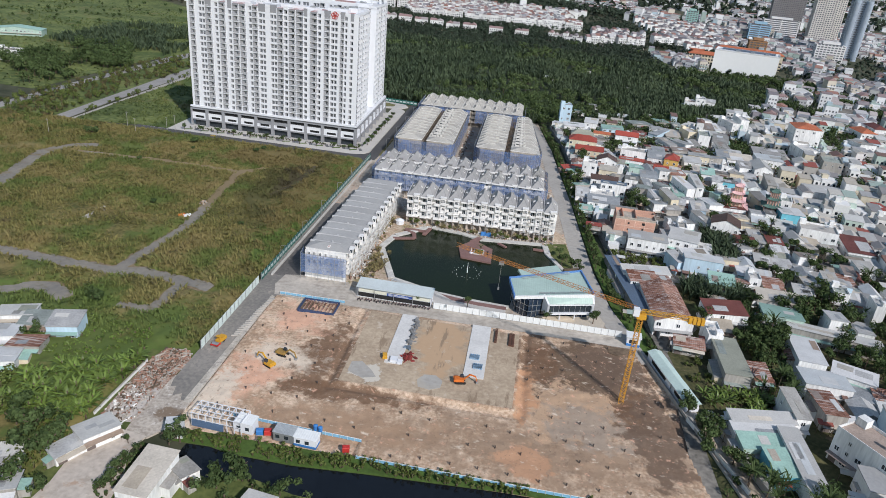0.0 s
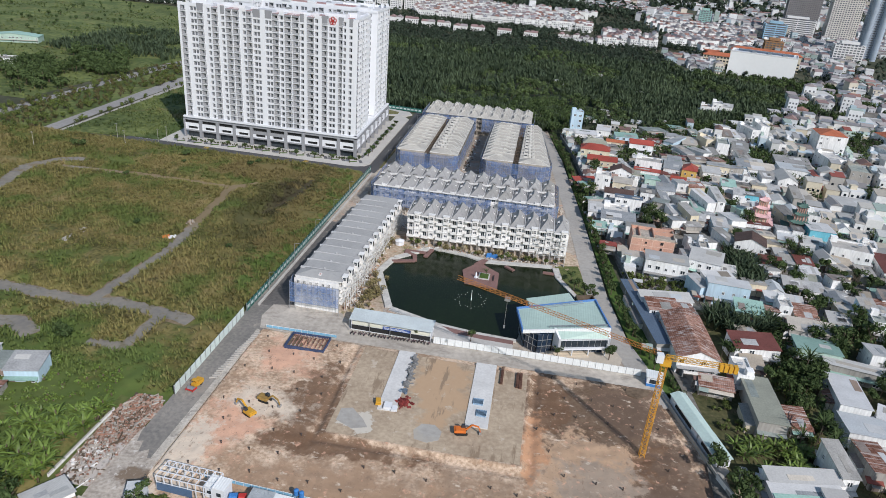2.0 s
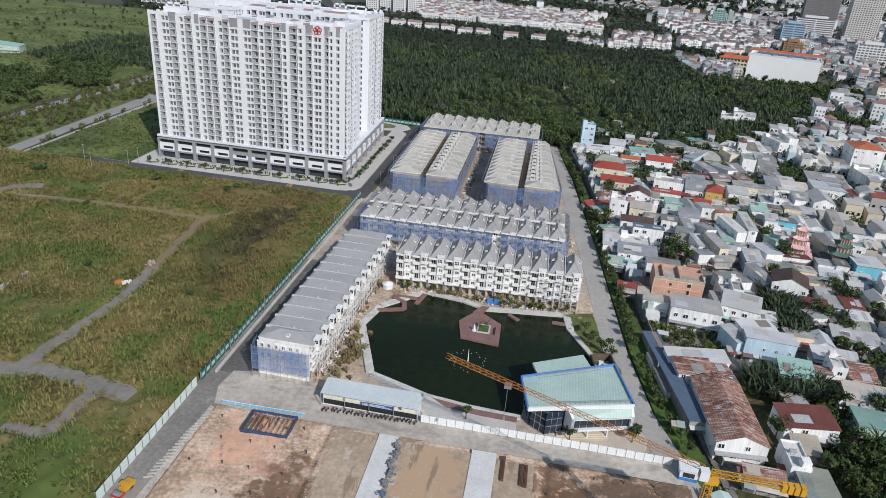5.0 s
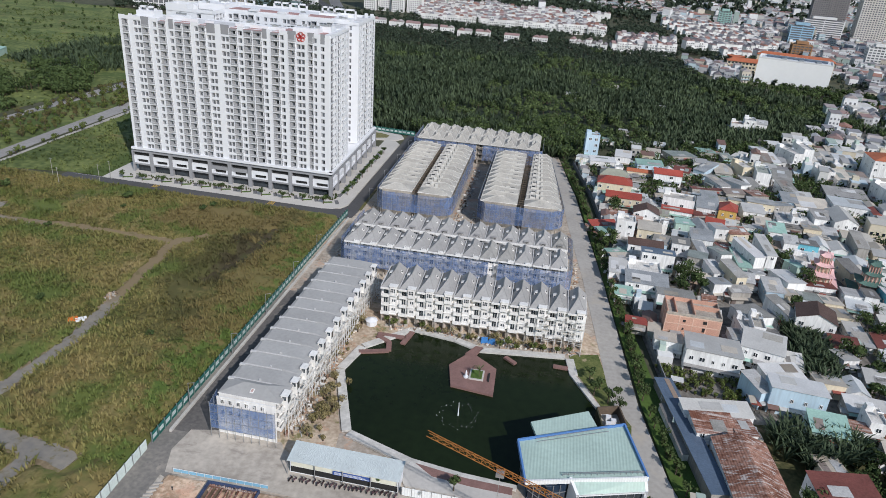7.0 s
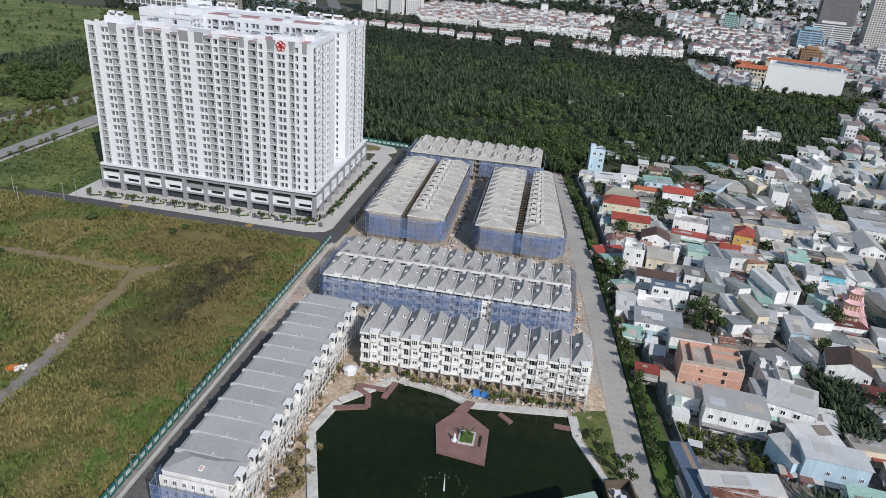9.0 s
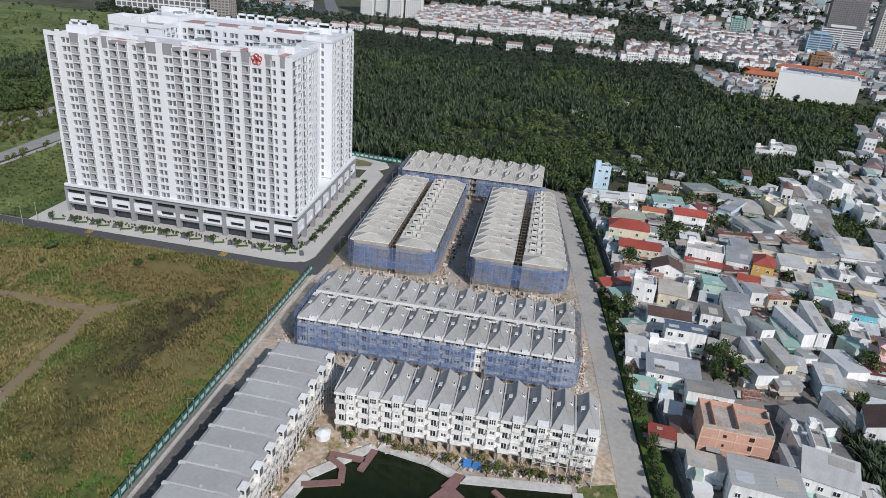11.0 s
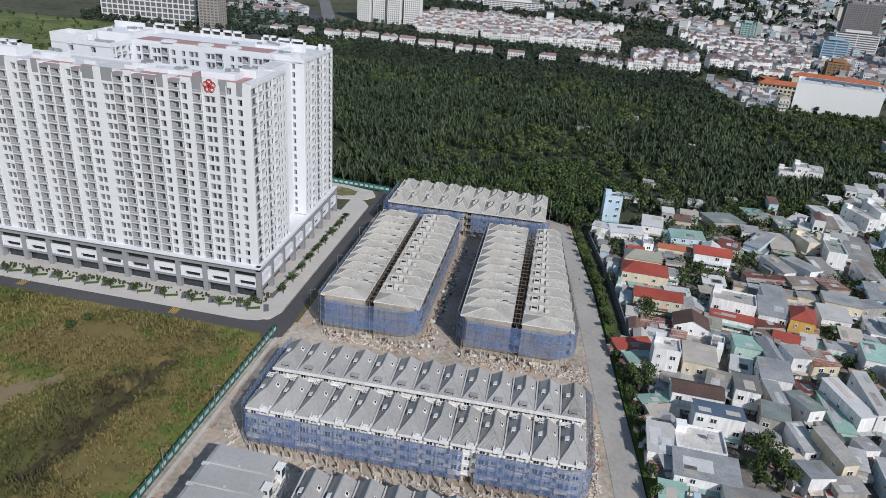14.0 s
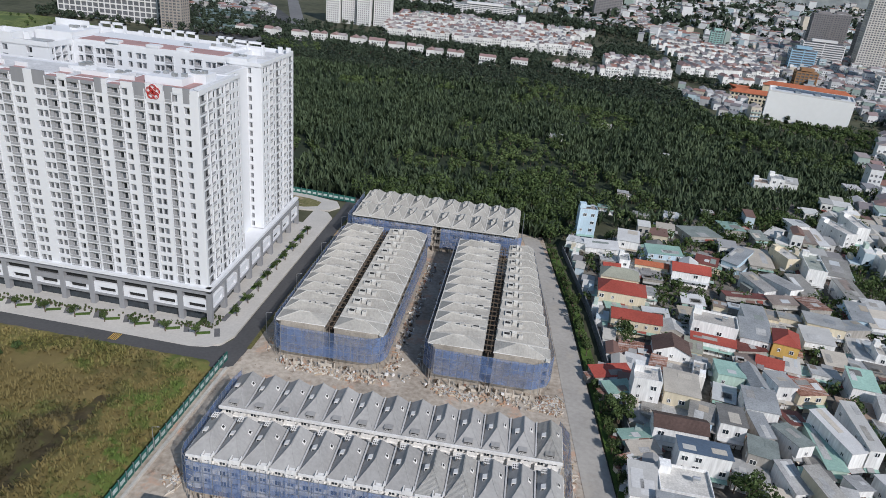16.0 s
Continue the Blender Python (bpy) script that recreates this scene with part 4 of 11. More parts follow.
VERGE = mat("pale_grey_verge", (0.52, 0.52, 0.52), 0.8, 0.15, 0.2, 1.5)


def townhouse(W, D, eave, rise, roofmat, finished, label, group, kind, glazed=True, end=False):
    """One terrace house; its front stands on local y = 0 and it reaches back to y = D."""
    house = thing("townhouse", label, "townhouse", group=group)
    st = eave / 4.0
    wallmat = PLASTER if finished else RAWCONC
    w = Geo()
    w.box(0, 0.2, 0.9, D, 0, eave)
    w.box(W - 0.2, W, 0.9, D, 0, eave)
    w.box(0.2, W - 0.2, D - 0.25, D, 0, eave)
    for k in range(1, 5):
        w.box(0.2, W - 0.2, 1.2, D - 0.25, k * st - 0.2, k * st - 0.02)
    for k in range(1, 4):
        z = k * st
        # front wall with a door opening and a window opening
        w.box(0.2, 0.75, 1.0, 1.25, z, z + st - 0.2)
        w.box(2.25, W * 0.50, 1.0, 1.25, z, z + st - 0.2)
        w.box(W - 0.75, W - 0.2, 1.0, 1.25, z, z + st - 0.2)
        w.box(0.75, 2.25, 1.0, 1.25, z + 2.35, z + st - 0.2)
        # projecting bay on the window side
        w.box(W * 0.50, W * 0.58, 0.25, 1.25, z, z + st - 0.2)
        w.box(W - 1.05, W - 0.75, 0.25, 1.25, z, z + st - 0.2)
        w.box(W * 0.58, W - 1.05, 0.3, 0.6, z, z + 1.0)
        w.box(W * 0.58, W - 1.05, 0.3, 0.6, z + 2.3, z + st - 0.2)
        w.box(W * 0.47, W - 0.7, 0.05, 1.05, z - 0.2, z + 0.05)
    w.box(0.1, W - 0.1, 0.0, 1.2, eave - 0.5, eave - 0.1)
    part("wall", w, wallmat, house)
    c = Geo()
    for x in (0.2, W * 0.5, W - 0.45):
        c.box(x, x + 0.35, 0.2, 0.6, 0, st - 0.2)
    c.box(0.2, W - 0.2, 2.2, 2.4, 0, st - 0.2)
    c.box(0.0, W, 0.1, 1.3, st - 0.55, st - 0.15)
    part("ground_floor", c, RAWCONC, house, "bare concrete ground floor with columns")
    if finished:
        c = Geo()
        for x0, x1, z0 in ((0.2, 0.9, 0), (2.9, W * 0.62, 0), (W - 0.8, W - 0.2, 0), (0.9, 2.9, 2.5), (W * 0.62, W - 0.8, 2.3)):
            c.box(x0, x1, 1.0, 1.25, z0, st - 0.2)
        part("shopfront_wall", c, PINKRENDER, house, "unpainted pinkish rendered ground-floor wall")
    for k in range(1, 4):
        z = k * st
        b = Geo()
        x0, x1 = (0.1, W * 0.49) if k != 2 else (0.25, W * 0.45)
        b.box(x0, x1, -0.4, 1.0, z - 0.3, z)
        b.box(x0, x1, -0.42, -0.26, z, z + 0.82)
        b.box(x0 - 0.05, x1 + 0.05, -0.48, -0.2, z + 0.82, z + 0.98)
        for xb in (x0, x1 - 0.14):
            b.box(xb, xb + 0.14, -0.26, 0.98, z, z + 0.8)
        part("balcony", b, PLASTER if finished else RAWCONC, house)
        for x0, x1, z0, z1 in ((0.75, 2.25, z, z + 2.35), (W * 0.58, W - 1.05, z + 1.0, z + 2.3)):
            bay = x0 > 1
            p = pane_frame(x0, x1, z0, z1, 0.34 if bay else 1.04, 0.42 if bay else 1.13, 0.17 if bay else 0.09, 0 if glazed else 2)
            part("window", p, [FLATGLASS if bay else GLASS, PLASTER, NEARBLACK], house)
    if kind == "low":
        low_roof(house, W, D, eave, rise, roofmat, end)
    elif kind == "raw":
        raw_roof(house, W, D, eave, rise, roofmat, end)
    else:
        kinked_roof(house, W, D, eave, rise, roofmat, kind, end)
    return house


def slab_roof(faces, rim, e, house, roofmat):
    """A roof skin with a closed rim of plaster under it."""
    g = Geo()
    for f in faces:
        g.face(f)
    low = [(p[0], p[1], e - 0.25) for p in rim]
    g.face(low[::-1])
    for i, p in enumerate(rim):
        j = (i + 1) % len(rim)
        g.face([low[i], low[j], rim[j], p], 1)
    return part("roof", g, [roofmat, PLASTER], house)


def tilted_box(x, y, w, d, z_at, up, mats, name, parent, inset=0.14, sink=0.6, label=""):
    """A small box through a sloping roof: a frame with a dark pane on its top; z_at gives the roof's height."""
    g = Geo()
    ring = [(x - w / 2, y - d / 2), (x + w / 2, y - d / 2), (x + w / 2, y + d / 2), (x - w / 2, y + d / 2)]
    g.solid([(*q, z_at(*q) - sink) for q in ring], [(*q, z_at(*q) + up) for q in ring])
    ring = [(x - w / 2 + inset, y - d / 2 + inset), (x + w / 2 - inset, y - d / 2 + inset), (x + w / 2 - inset, y + d / 2 - inset), (x - w / 2 + inset, y + d / 2 - inset)]
    g.solid([(*q, z_at(*q) + up - 0.1) for q in ring], [(*q, z_at(*q) + up + 0.03) for q in ring], 1)
    return part(name, g, mats, parent, label)


def verge_wall(house, D, z0, z1, mats, start=0.2, wide=0.17, stop=0.0):
    """The raised wall between two roofs, with a dark gutter strip beside it."""
    v = Geo()
    v.solid([(-wide, start, z0 - 0.5), (wide, start, z0 - 0.5), (wide, D + stop, z0 - 0.5), (-wide, D + stop, z0 - 0.5)], [(-wide, start, z0 + 0.3), (wide, start, z0 + 0.3), (wide, D + stop, z1 + 0.3), (-wide, D + stop, z1 + 0.3)])
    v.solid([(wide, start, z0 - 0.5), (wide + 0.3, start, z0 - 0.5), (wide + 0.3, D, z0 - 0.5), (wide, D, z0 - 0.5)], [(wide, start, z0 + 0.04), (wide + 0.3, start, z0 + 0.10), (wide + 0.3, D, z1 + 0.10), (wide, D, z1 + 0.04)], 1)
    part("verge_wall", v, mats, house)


def kinked_roof(house, W, D, e, rise, roofmat, kind, end):
    """A steep pitched roof whose front is hipped in two folds, with a skylight, a vent and a small dormer."""
    r, t = 0.5 * W, e + rise
    A, B, C, E_ = (0.1, -0.55, e), (W - 0.1, -0.55, e), (W - 0.1, D + 0.2, e + 0.2), (0.1, D + 0.2, e + 0.2)
    if end:
        r = 0.58 * W
    m1, m2 = (0.33 * W, 0.24 * D, e + rise * 0.62), (0.66 * W, 0.24 * D, e + rise * 0.62)
    R1, R2 = (r, 0.42 * D, t), (r, D - 0.9, t - 0.1)
    roof = slab_roof([[A, B, m2, m1], [m1, m2, R1], [A, m1, R1], [A, R1, R2, E_], [B, R1, m2], [B, C, R2, R1], [C, E_, R2]], [A, B, C, E_], e, house, roofmat)
    cap = Geo()
    for p, q, k in ((R1, R2, 0.11), (m1, R1, 0.07), (m2, R1, 0.07), (A, m1, 0.07), (B, m2, 0.07)):
        cap.beam((p[0], p[1], p[2] + 0.02), (q[0], q[1], q[2] + 0.02), k)
    part("ridge_cap", cap, roofmat, roof)
    if not end:
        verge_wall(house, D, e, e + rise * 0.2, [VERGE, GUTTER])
    right = lambda x, y: t - (x - r) / (W - r) * (rise - 0.2)  # noqa: E731
    left = lambda x, y: e + 0.15 + rise * x / r  # noqa: E731
    tilted_box(0.80 * W, 0.66 * D, 0.75, 1.05, right, 0.16, [PLASTER, NEARBLACK], "skylight", roof, 0.16, 0.4, "white-framed skylight")
    g = Geo()
    x, y = 0.22 * W, 0.55 * D
    g.solid([(x - 0.25, y - 1.0, e), (x + 0.75, y - 1.0, e), (x + 0.75, y + 0.35, e), (x - 0.25, y + 0.35, e)], [(x - 0.25, y - 1.0, left(x, 0) + 0.35), (x + 0.75, y - 1.0, left(x, 0) + 0.75), (x + 0.75, y + 0.35, left(x, 0) + 0.75), (x - 0.25, y + 0.35, left(x, 0) + 0.35)])
    g.box(x - 0.1, x + 0.6, y - 1.06, y - 0.98, left(x, 0) - 0.3, left(x, 0) + 0.2, 1)
    part("vent_box", g, [PLASTER, NEARBLACK], roof, "pale plastered roof vent")
    g = Geo()
    if kind == "rear":
        g.box(0.34 * W, 0.68 * W, 0.1, 2.3, e - 0.1, e + 1.15)
        g.box(0.37 * W, 0.65 * W, 0.02, 0.12, e + 0.15, e + 1.0, 1)
        for i in range(3):
            g.box(0.37 * W, 0.65 * W, -0.02, 0.06, e + 0.3 + 0.22 * i, e + 0.35 + 0.22 * i, 2)
        part("louvre_dormer", g, [roofmat, NEARBLACK, PLASTER], roof, "low dormer with a dark louvred opening")
        g = Geo()
        g.box(-0.02, W - 0.02, -0.95, -0.56, e - 0.55, e + 0.22)
        part("cornice", g, PLASTER, house, "white eaves cornice")
    elif kind == "front":
        g.box(0.62 * W, 0.98 * W, -0.9, 0.9, e - 0.5, e + 0.16)
        for x0, x1, y0, y1 in ((0.62, 0.98, -0.9, -0.72), (0.62, 0.65, -0.72, 0.9), (0.95, 0.98, -0.72, 0.9)):
            g.box(x0 * W, x1 * W, y0, y1, e + 0.16, e + 0.7)
        g.box(0.70 * W, 0.90 * W, -0.4, 0.5, e + 0.16, e + 0.45)
        part("roof_balcony", g, PLASTER, house, "small white parapeted roof balcony")
        g = Geo()
        g.box(0.05 * W, 0.62 * W, -0.85, -0.55, e - 0.45, e + 0.1)
        part("cornice", g, PLASTER, house, "white eaves cornice")
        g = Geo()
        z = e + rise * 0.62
        # solid dark box, its colour replacing the shade down the well
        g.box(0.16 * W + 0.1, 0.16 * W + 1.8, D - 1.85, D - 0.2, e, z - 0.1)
        well = part("light_well", g, GUTTER, house, "dark box standing for the shaded well under a white concrete roof grid")
        for i in range(5):
            g = Geo()
            g.box(0.16 * W + i * 0.44, 0.16 * W + i * 0.44 + 0.13, D - 1.9, D - 0.1, z, z + 0.18)
            part("grid_bar", g, PLASTER, well)
        for y in (D - 1.9, D - 1.05, D - 0.25):
            g = Geo()
            g.box(0.16 * W, 0.16 * W + 1.9, y, y + 0.14, z + 0.18, z + 0.3)
            part("grid_bar", g, PLASTER, well)
    else:
        g.box(0.50 * W, 0.88 * W, -0.75, 1.6, e - 2.9, e + 0.62)
        g.box(0.46 * W, 0.92 * W, -0.95, 1.5, e + 0.62, e + 0.85)
        for i in range(3):
            x = 0.56 * W + i * 0.09 * W
            g.box(x, x + 0.062 * W, -0.80, -0.74, e - 1.5, e - 0.85, 1)
            g.box(x, x + 0.062 * W, -0.80, -0.74, e - 0.72, e - 0.2, 1)
        part("bay_dormer", g, [PLASTER, GLASS], house, "white bay with a three-light window under the eaves")
        g = Geo()
        g.box(0.02, 0.46 * W, -0.95, -0.56, e - 0.5, e + 0.12)
        part("cornice", g, PLASTER, house, "white eaves cornice")


def low_roof(house, W, D, e, rise, roofmat, end):
    """A nearly flat grey roof with a low raised seam to its neighbour and a white dormer on the front."""
    t = e + rise
    A, B, C, E_ = (0.02, -0.5, e), (W - 0.02, -0.5, e), (W - 0.02, D + 0.3, e), (0.02, D + 0.3, e)
    if end:
        rise *= 2.0
        t = e + rise
        R1, R2 = (0.62 * W, 0.36 * D, t), (0.62 * W, 0.7 * D, t)
        roof = slab_roof([[A, B, R1], [A, R1, R2, E_], [B, C, R2, R1], [C, E_, R2]], [A, B, C, E_], e, house, roofmat)
        tilted_box(0.3 * W, 0.5 * D, 1.3, 1.0, lambda x, y: e + rise * x / (0.62 * W), 0.14, [PLASTER, mat("faded_red_hatch", (0.52, 0.36, 0.33), 0.7, 0.2, 0.4, 2)], "skylight", roof, 0.2, 0.4, "pale framed roof hatch")
    else:
        m1, m2 = (0.10 * W, 0.20 * D, t - 0.16), (0.95 * W, 0.26 * D, t)
        n1, n2 = (0.10 * W, D - 0.7, t - 0.16), (0.95 * W, D - 0.5, t)
        roof = slab_roof([[A, B, m2, m1], [m1, m2, n2, n1], [A, m1, n1, E_], [B, C, n2, m2], [C, E_, n1, n2]], [A, B, C, E_], e, house, roofmat)
        g = Geo()
        g.box(-0.12, 0.12, 0.30 * D, D - 0.6, e - 0.3, t + 0.14)
        g.box(-0.7, 0.14, D - 1.2, D + 0.45, e - 0.3, t + 0.10)
        g.box(0.6, 1.0, 0.5 * D, 0.5 * D + 0.5, e, t + 0.3)
        part("seam_wall", g, VERGE, house, "pale raised seam between two roofs")
    g = Geo()
    g.box(0.30 * W, 0.62 * W, -1.3, 0.4, e - 3.0, e + 0.75)
    g.box(0.26 * W, 0.66 * W, -1.5, 0.5, e + 0.75, e + 0.9)
    g.box(0.35 * W, 0.57 * W, -1.36, -1.29, e - 1.7, e + 0.4, 1)
    g.box(0.295 * W, 0.301 * W, -1.0, 0.0, e - 0.6, e + 0.5, 1)
    part("bay_dormer", g, [PLASTER, GLASS], house, "white bay with a dark window under the eaves")


def raw_roof(house, W, D, e, rise, roofmat, end):
    """An unfinished concrete roof: a hipped street end falling to a flatter back with hatches and openings."""
    t = e + rise
    A, B, C, E_ = (0.05, -0.6, e), (W - 0.05, -0.6, e), (W - 0.05, D + 0.2, e + 0.35), (0.05, D + 0.2, e + 0.35)
    if end:
        R1, R2 = (0.5 * W, 0.40 * D, t), (0.5 * W, 0.62 * D, t)
        roof = slab_roof([[A, B, R1], [A, R1, R2, E_], [B, C, R2, R1], [C, E_, R2]], [A, B, C, E_], e, house, roofmat)
    else:
        r = 0.62 * W
        R1, R2 = (r, 0.26 * D, t), (r, D - 0.3, e + rise * 0.62)
        roof = slab_roof([[A, B, R1], [A, R1, R2, E_], [B, C, R2, R1], [C, E_, R2]], [A, B, C, E_], e, house, roofmat)
    cap = Geo()
    for p, q, k in ((R1, R2, 0.12), (A, R1, 0.09), (B, R1, 0.09)):
        cap.beam(p, q, k)
    part("ridge_cap", cap, PALERAW, roof)
    if not end:
        verge_wall(house, D, e, e + 0.35, [PALERAW, GUTTER], -0.5, 0.22)
        fall = lambda x, y: t - (0.38 * rise) * (y - 0.26 * D) / (0.74 * D) - abs(x - r) / W * rise * 0.9  # noqa: E731
        tilted_box(0.36 * W, 0.52 * D, 1.25, 1.25, lambda x, y: fall(0.36 * W, 0.52 * D), 0.5, [PALERAW, roofmat], "roof_hatch", roof, 0.2, 1.0, "pale concrete roof hatch")
        tilted_box(0.38 * W, 0.80 * D, 1.7, 2.3, lambda x, y: fall(0.38 * W, 0.80 * D) + 0.18 * (x - 0.38 * W), 0.55, [PALERAW, NEARBLACK], "roof_opening", roof, 0.32, 1.2, "pale roof frame with a near-black sheet as its unglazed opening")
        g = Geo()
        g.solid([(0.36 * W, 0.60 * D, e), (0.50 * W, 0.60 * D, e), (0.50 * W, 0.70 * D, e), (0.36 * W, 0.70 * D, e)], [(0.36 * W, 0.60 * D, t - 0.25), (0.50 * W, 0.60 * D, t + 0.1), (0.50 * W, 0.70 * D, t + 0.1), (0.36 * W, 0.70 * D, t - 0.25)])
        part("roof_block", g, PALERAW, roof)
    g = Geo()
    g.box(-0.5, 0.5, -0.75, 0.5, e - 0.35, e + 0.4)
    g.box(0.5, W - 0.5, -0.8, -0.55, e - 0.4, e + 0.05)
    part("eave_block", g, PALERAW, house)


def terrace(proto, n, W, x, y, rot, shift=0.0, deep=1.0, other=None):
    """A row of n copies along the local x axis; shift moves each next one back; other gives prototypes for single places."""
    for k in range(n):
        m = pose(x, y, 0, 0, 0, rot) @ pose(k * W, shift * k, 0) @ Matrix.Diagonal((1, deep - shift * k / 14.0 if shift else deep, 1, 1))
        copy_thing((other or {}).get(k, proto), m)


def retire(proto):
    for ob in [*proto.children_recursive, proto]:
        bpy.data.objects.remove(ob)


wl = 85.0 / 13
LOW = "white terrace house with smooth grey low roof beside the pond"
p = townhouse(wl, 16.4, 11.6, 0.42, ROOFFLAT, True, LOW, "terrace along the hoarding", "low")
q = townhouse(wl * 1.15, 16.4, 11.6, 0.55, ROOFFLAT, True, "white end house of a terrace with a low hipped grey roof", "terrace along the hoarding", "low", end=True)
terrace(p, 13, wl, -60.9 + 0.031 * wl * 0.15, 222 + wl * 0.15, 88.2, other={0: q})
retire(p), retire(q)
wf = 68.6 / 11
p = townhouse(wf, 14.5, 13.6, 3.2, ROOFGREY, True, "white four-storey terrace house with grey pitched roof facing the pond", "terrace facing the pond", "pond")
terrace(p, 11, wf, -51, 288, 0)
retire(p)
wg = 86.0 / 13
NETTED = "terrace house with grey pitched roof behind blue scaffold net"
for y, kind, bare in ((322.5, "front", (8, 9)), (340.5, "rear", (12,))):
    p = townhouse(wg, 12.6, 12.6, 2.9, ROOFGREY, True, NETTED, "netted double terrace", kind)
    q = townhouse(wg, 12.6, 12.6, 2.9, ROOFLINED, True, "terrace house with bare battened grey roof behind blue scaffold net", "netted double terrace", kind)
    w = townhouse(wg, 12.6, 12.6, 2.9, ROOFGREY, True, "end house of a netted terrace with hipped grey roof", "netted double terrace", kind, end=True)
    terrace(p, 13, wg, -74.6, y, 0, other={0: w, **{k: q for k in bare}})
    retire(p), retire(q), retire(w)
wh = 82.0 / 12
RAW = "unfinished terrace house with raw concrete roof behind net"
p = townhouse(wh, 14.8, 12.6, 2.5, ROOFRAW, False, RAW, "raw concrete terraces", "raw", glazed=False)
q = townhouse(wh, 14.8, 12.6, 2.3, ROOFRAW, False, "unfinished end house with hipped raw concrete roof behind net", "raw concrete terraces", "raw", glazed=False, end=True)
terrace(p, 12, wh, -76, 466, -90, other={11: q})
terrace(p, 12, wh, -43.2, 384, 90, other={0: q})
terrace(p, 12, wh, -28, 466, -90, deep=1.085, other={11: q})
terrace(p, 12, wh, 7.6, 384, 90, shift=0.55, deep=1.085, other={0: q})
retire(p), retire(q)
wm = 72.0 / 10
p = townhouse(wm, 13.5, 12.6, 3.0, ROOFRAW, False, "unfinished terrace house with raw concrete roof near the forest", "raw concrete terraces", "raw", glazed=False)
terrace(p, 10, wm, -77, 478.5, 0)
terrace(p, 10, wm, -77, 495.5, 0)
retire(p)


def scaffold(name, ring, z0, z1, closed, label):
    """A net hung on poles and ledgers along a line."""
    s = thing(name, label, "scaffold")
    net, poles = Geo(), Geo()
    pts = ring + ring[:1] if closed else ring
    rr = random.Random(len(ring) + int(ring[0][0]))
    for (ax, ay), (bx, by) in zip(pts, pts[1:]):
        n = max(1, int(math.hypot(bx - ax, by - ay) / 2.2))
        for i in range(n):
            t0, t1 = i / n, (i + 1) / n
            p, q = (ax + (bx - ax) * t0, ay + (by - ay) * t0), (ax + (bx - ax) * t1, ay + (by - ay) * t1)
            poles.beam((*p, 0), (*p, z1 + 0.6), 0.05)
            levels = [z0 + (z1 - z0) * k / 6 for k in range(7)]
            for za, zb in zip(levels, levels[1:]):
                sag = rr.uniform(-0.12, 0.12)
                mid = ((p[0] + q[0]) / 2 + sag, (p[1] + q[1]) / 2 + sag)
                net.face([(*p, za), (*mid, za), (*mid, zb), (*p, zb)])
                net.face([(*mid, za), (*q, za), (*q, zb), (*mid, zb)])
            for z in levels[::2]:
                poles.beam((*p, z), (*q, z), 0.04)
    part("pole_frame", poles, STEEL, s, "grey scaffold tubes")
    part("net", net, NET, s, "translucent blue safety net")
    return s


def rounded(x0, x1, y0, y1, r, n=4):
    out = []
    for cx, cy, a in ((x1 - r, y0 + r, -90), (x1 - r, y1 - r, 0), (x0 + r, y1 - r, 90), (x0 + r, y0 + r, 180)):
        out += [(cx + r * math.cos(radians(a + 90 * i / n)), cy + r * math.sin(radians(a + 90 * i / n))) for i in range(n + 1)]
    return out


NETLABEL = "blue scaffold net round an unfinished terrace"
scaffold("scaffold", [(-60.6, 219.6), (-78.2, 220.0), (-79.0, 226)], 3.0, 10.6, False, NETLABEL)
scaffold("scaffold", [(-75.8, 356.5), (-76.6, 352), (-76.6, 325.5), (-75.9, 323), (-74.2, 321.2), (-72, 320.5), (-18, 320.4)], 3.2, 12.2, False, NETLABEL)
scaffold("scaffold", [(-14.5, 320.4), (8, 320.2), (10.6, 320.9), (12.6, 322.6), (13.4, 325), (13.4, 352), (11, 356.5)], 3.2, 12.2, False, NETLABEL)
scaffold("scaffold", rounded(-78, -41.4, 381.2, 468, 6), 3.4, 12.4, True, NETLABEL)
scaffold("scaffold", [(-30, 468), (-30, 387), (-26, 381.6), (4, 381.2), (8.4, 384), (9.8, 388), (1.8, 468)], 3.4, 12.4, False, NETLABEL)
scaffold("scaffold", [(-79.6, 508), (-79.6, 478), (-77, 475.8), (-42, 475.6)], 3.4, 12.4, False, NETLABEL)
scaffold("scaffold", [(-38, 475.6), (-7, 475.4), (-3.4, 478), (-3.2, 508)], 3.4, 12.4, False, NETLABEL)

# gangway timbers in the light wells between the raw terraces
for xa, xb in ((-61.2, -58.0), (-11.9, -8.5)):
    w = thing("gangway", "timber shoring across the light well between terraces", "shoring")
    g = Geo()
    for k in range(26):
        y = 385 + k * 3.1
        g.beam((xa, y, 12.4), (xb, y, 12.4), 0.13)
    g.beam(((xa + xb) / 2 - 0.7, 384, 12.2), ((xa + xb) / 2 - 0.7, 466, 12.2), 0.12)
    g.beam(((xa + xb) / 2 + 0.7, 384, 12.2), ((xa + xb) / 2 + 0.7, 466, 12.2), 0.12)
    g.beam(((xa + xb) / 2, 384.5, 0), ((xa + xb) / 2, 384.5, 12.2), 0.15)
    g.beam(((xa + xb) / 2, 465.5, 0), ((xa + xb) / 2, 465.5, 12.2), 0.15)
    part("timber", g, BARK, w)

# the end wall of the terrace along the hoarding, with a row of small windows under the roof
endwall = thing("terrace_end_wall", "white end wall of a terrace with small windows", "wall", pose(-77.2, 222.2, 0, 0, 0, -1.8))
g = Geo()
g.box(0, 16.0, -0.1, 0.25, 0, 11.4)
part("wall", g, PLASTER, endwall)
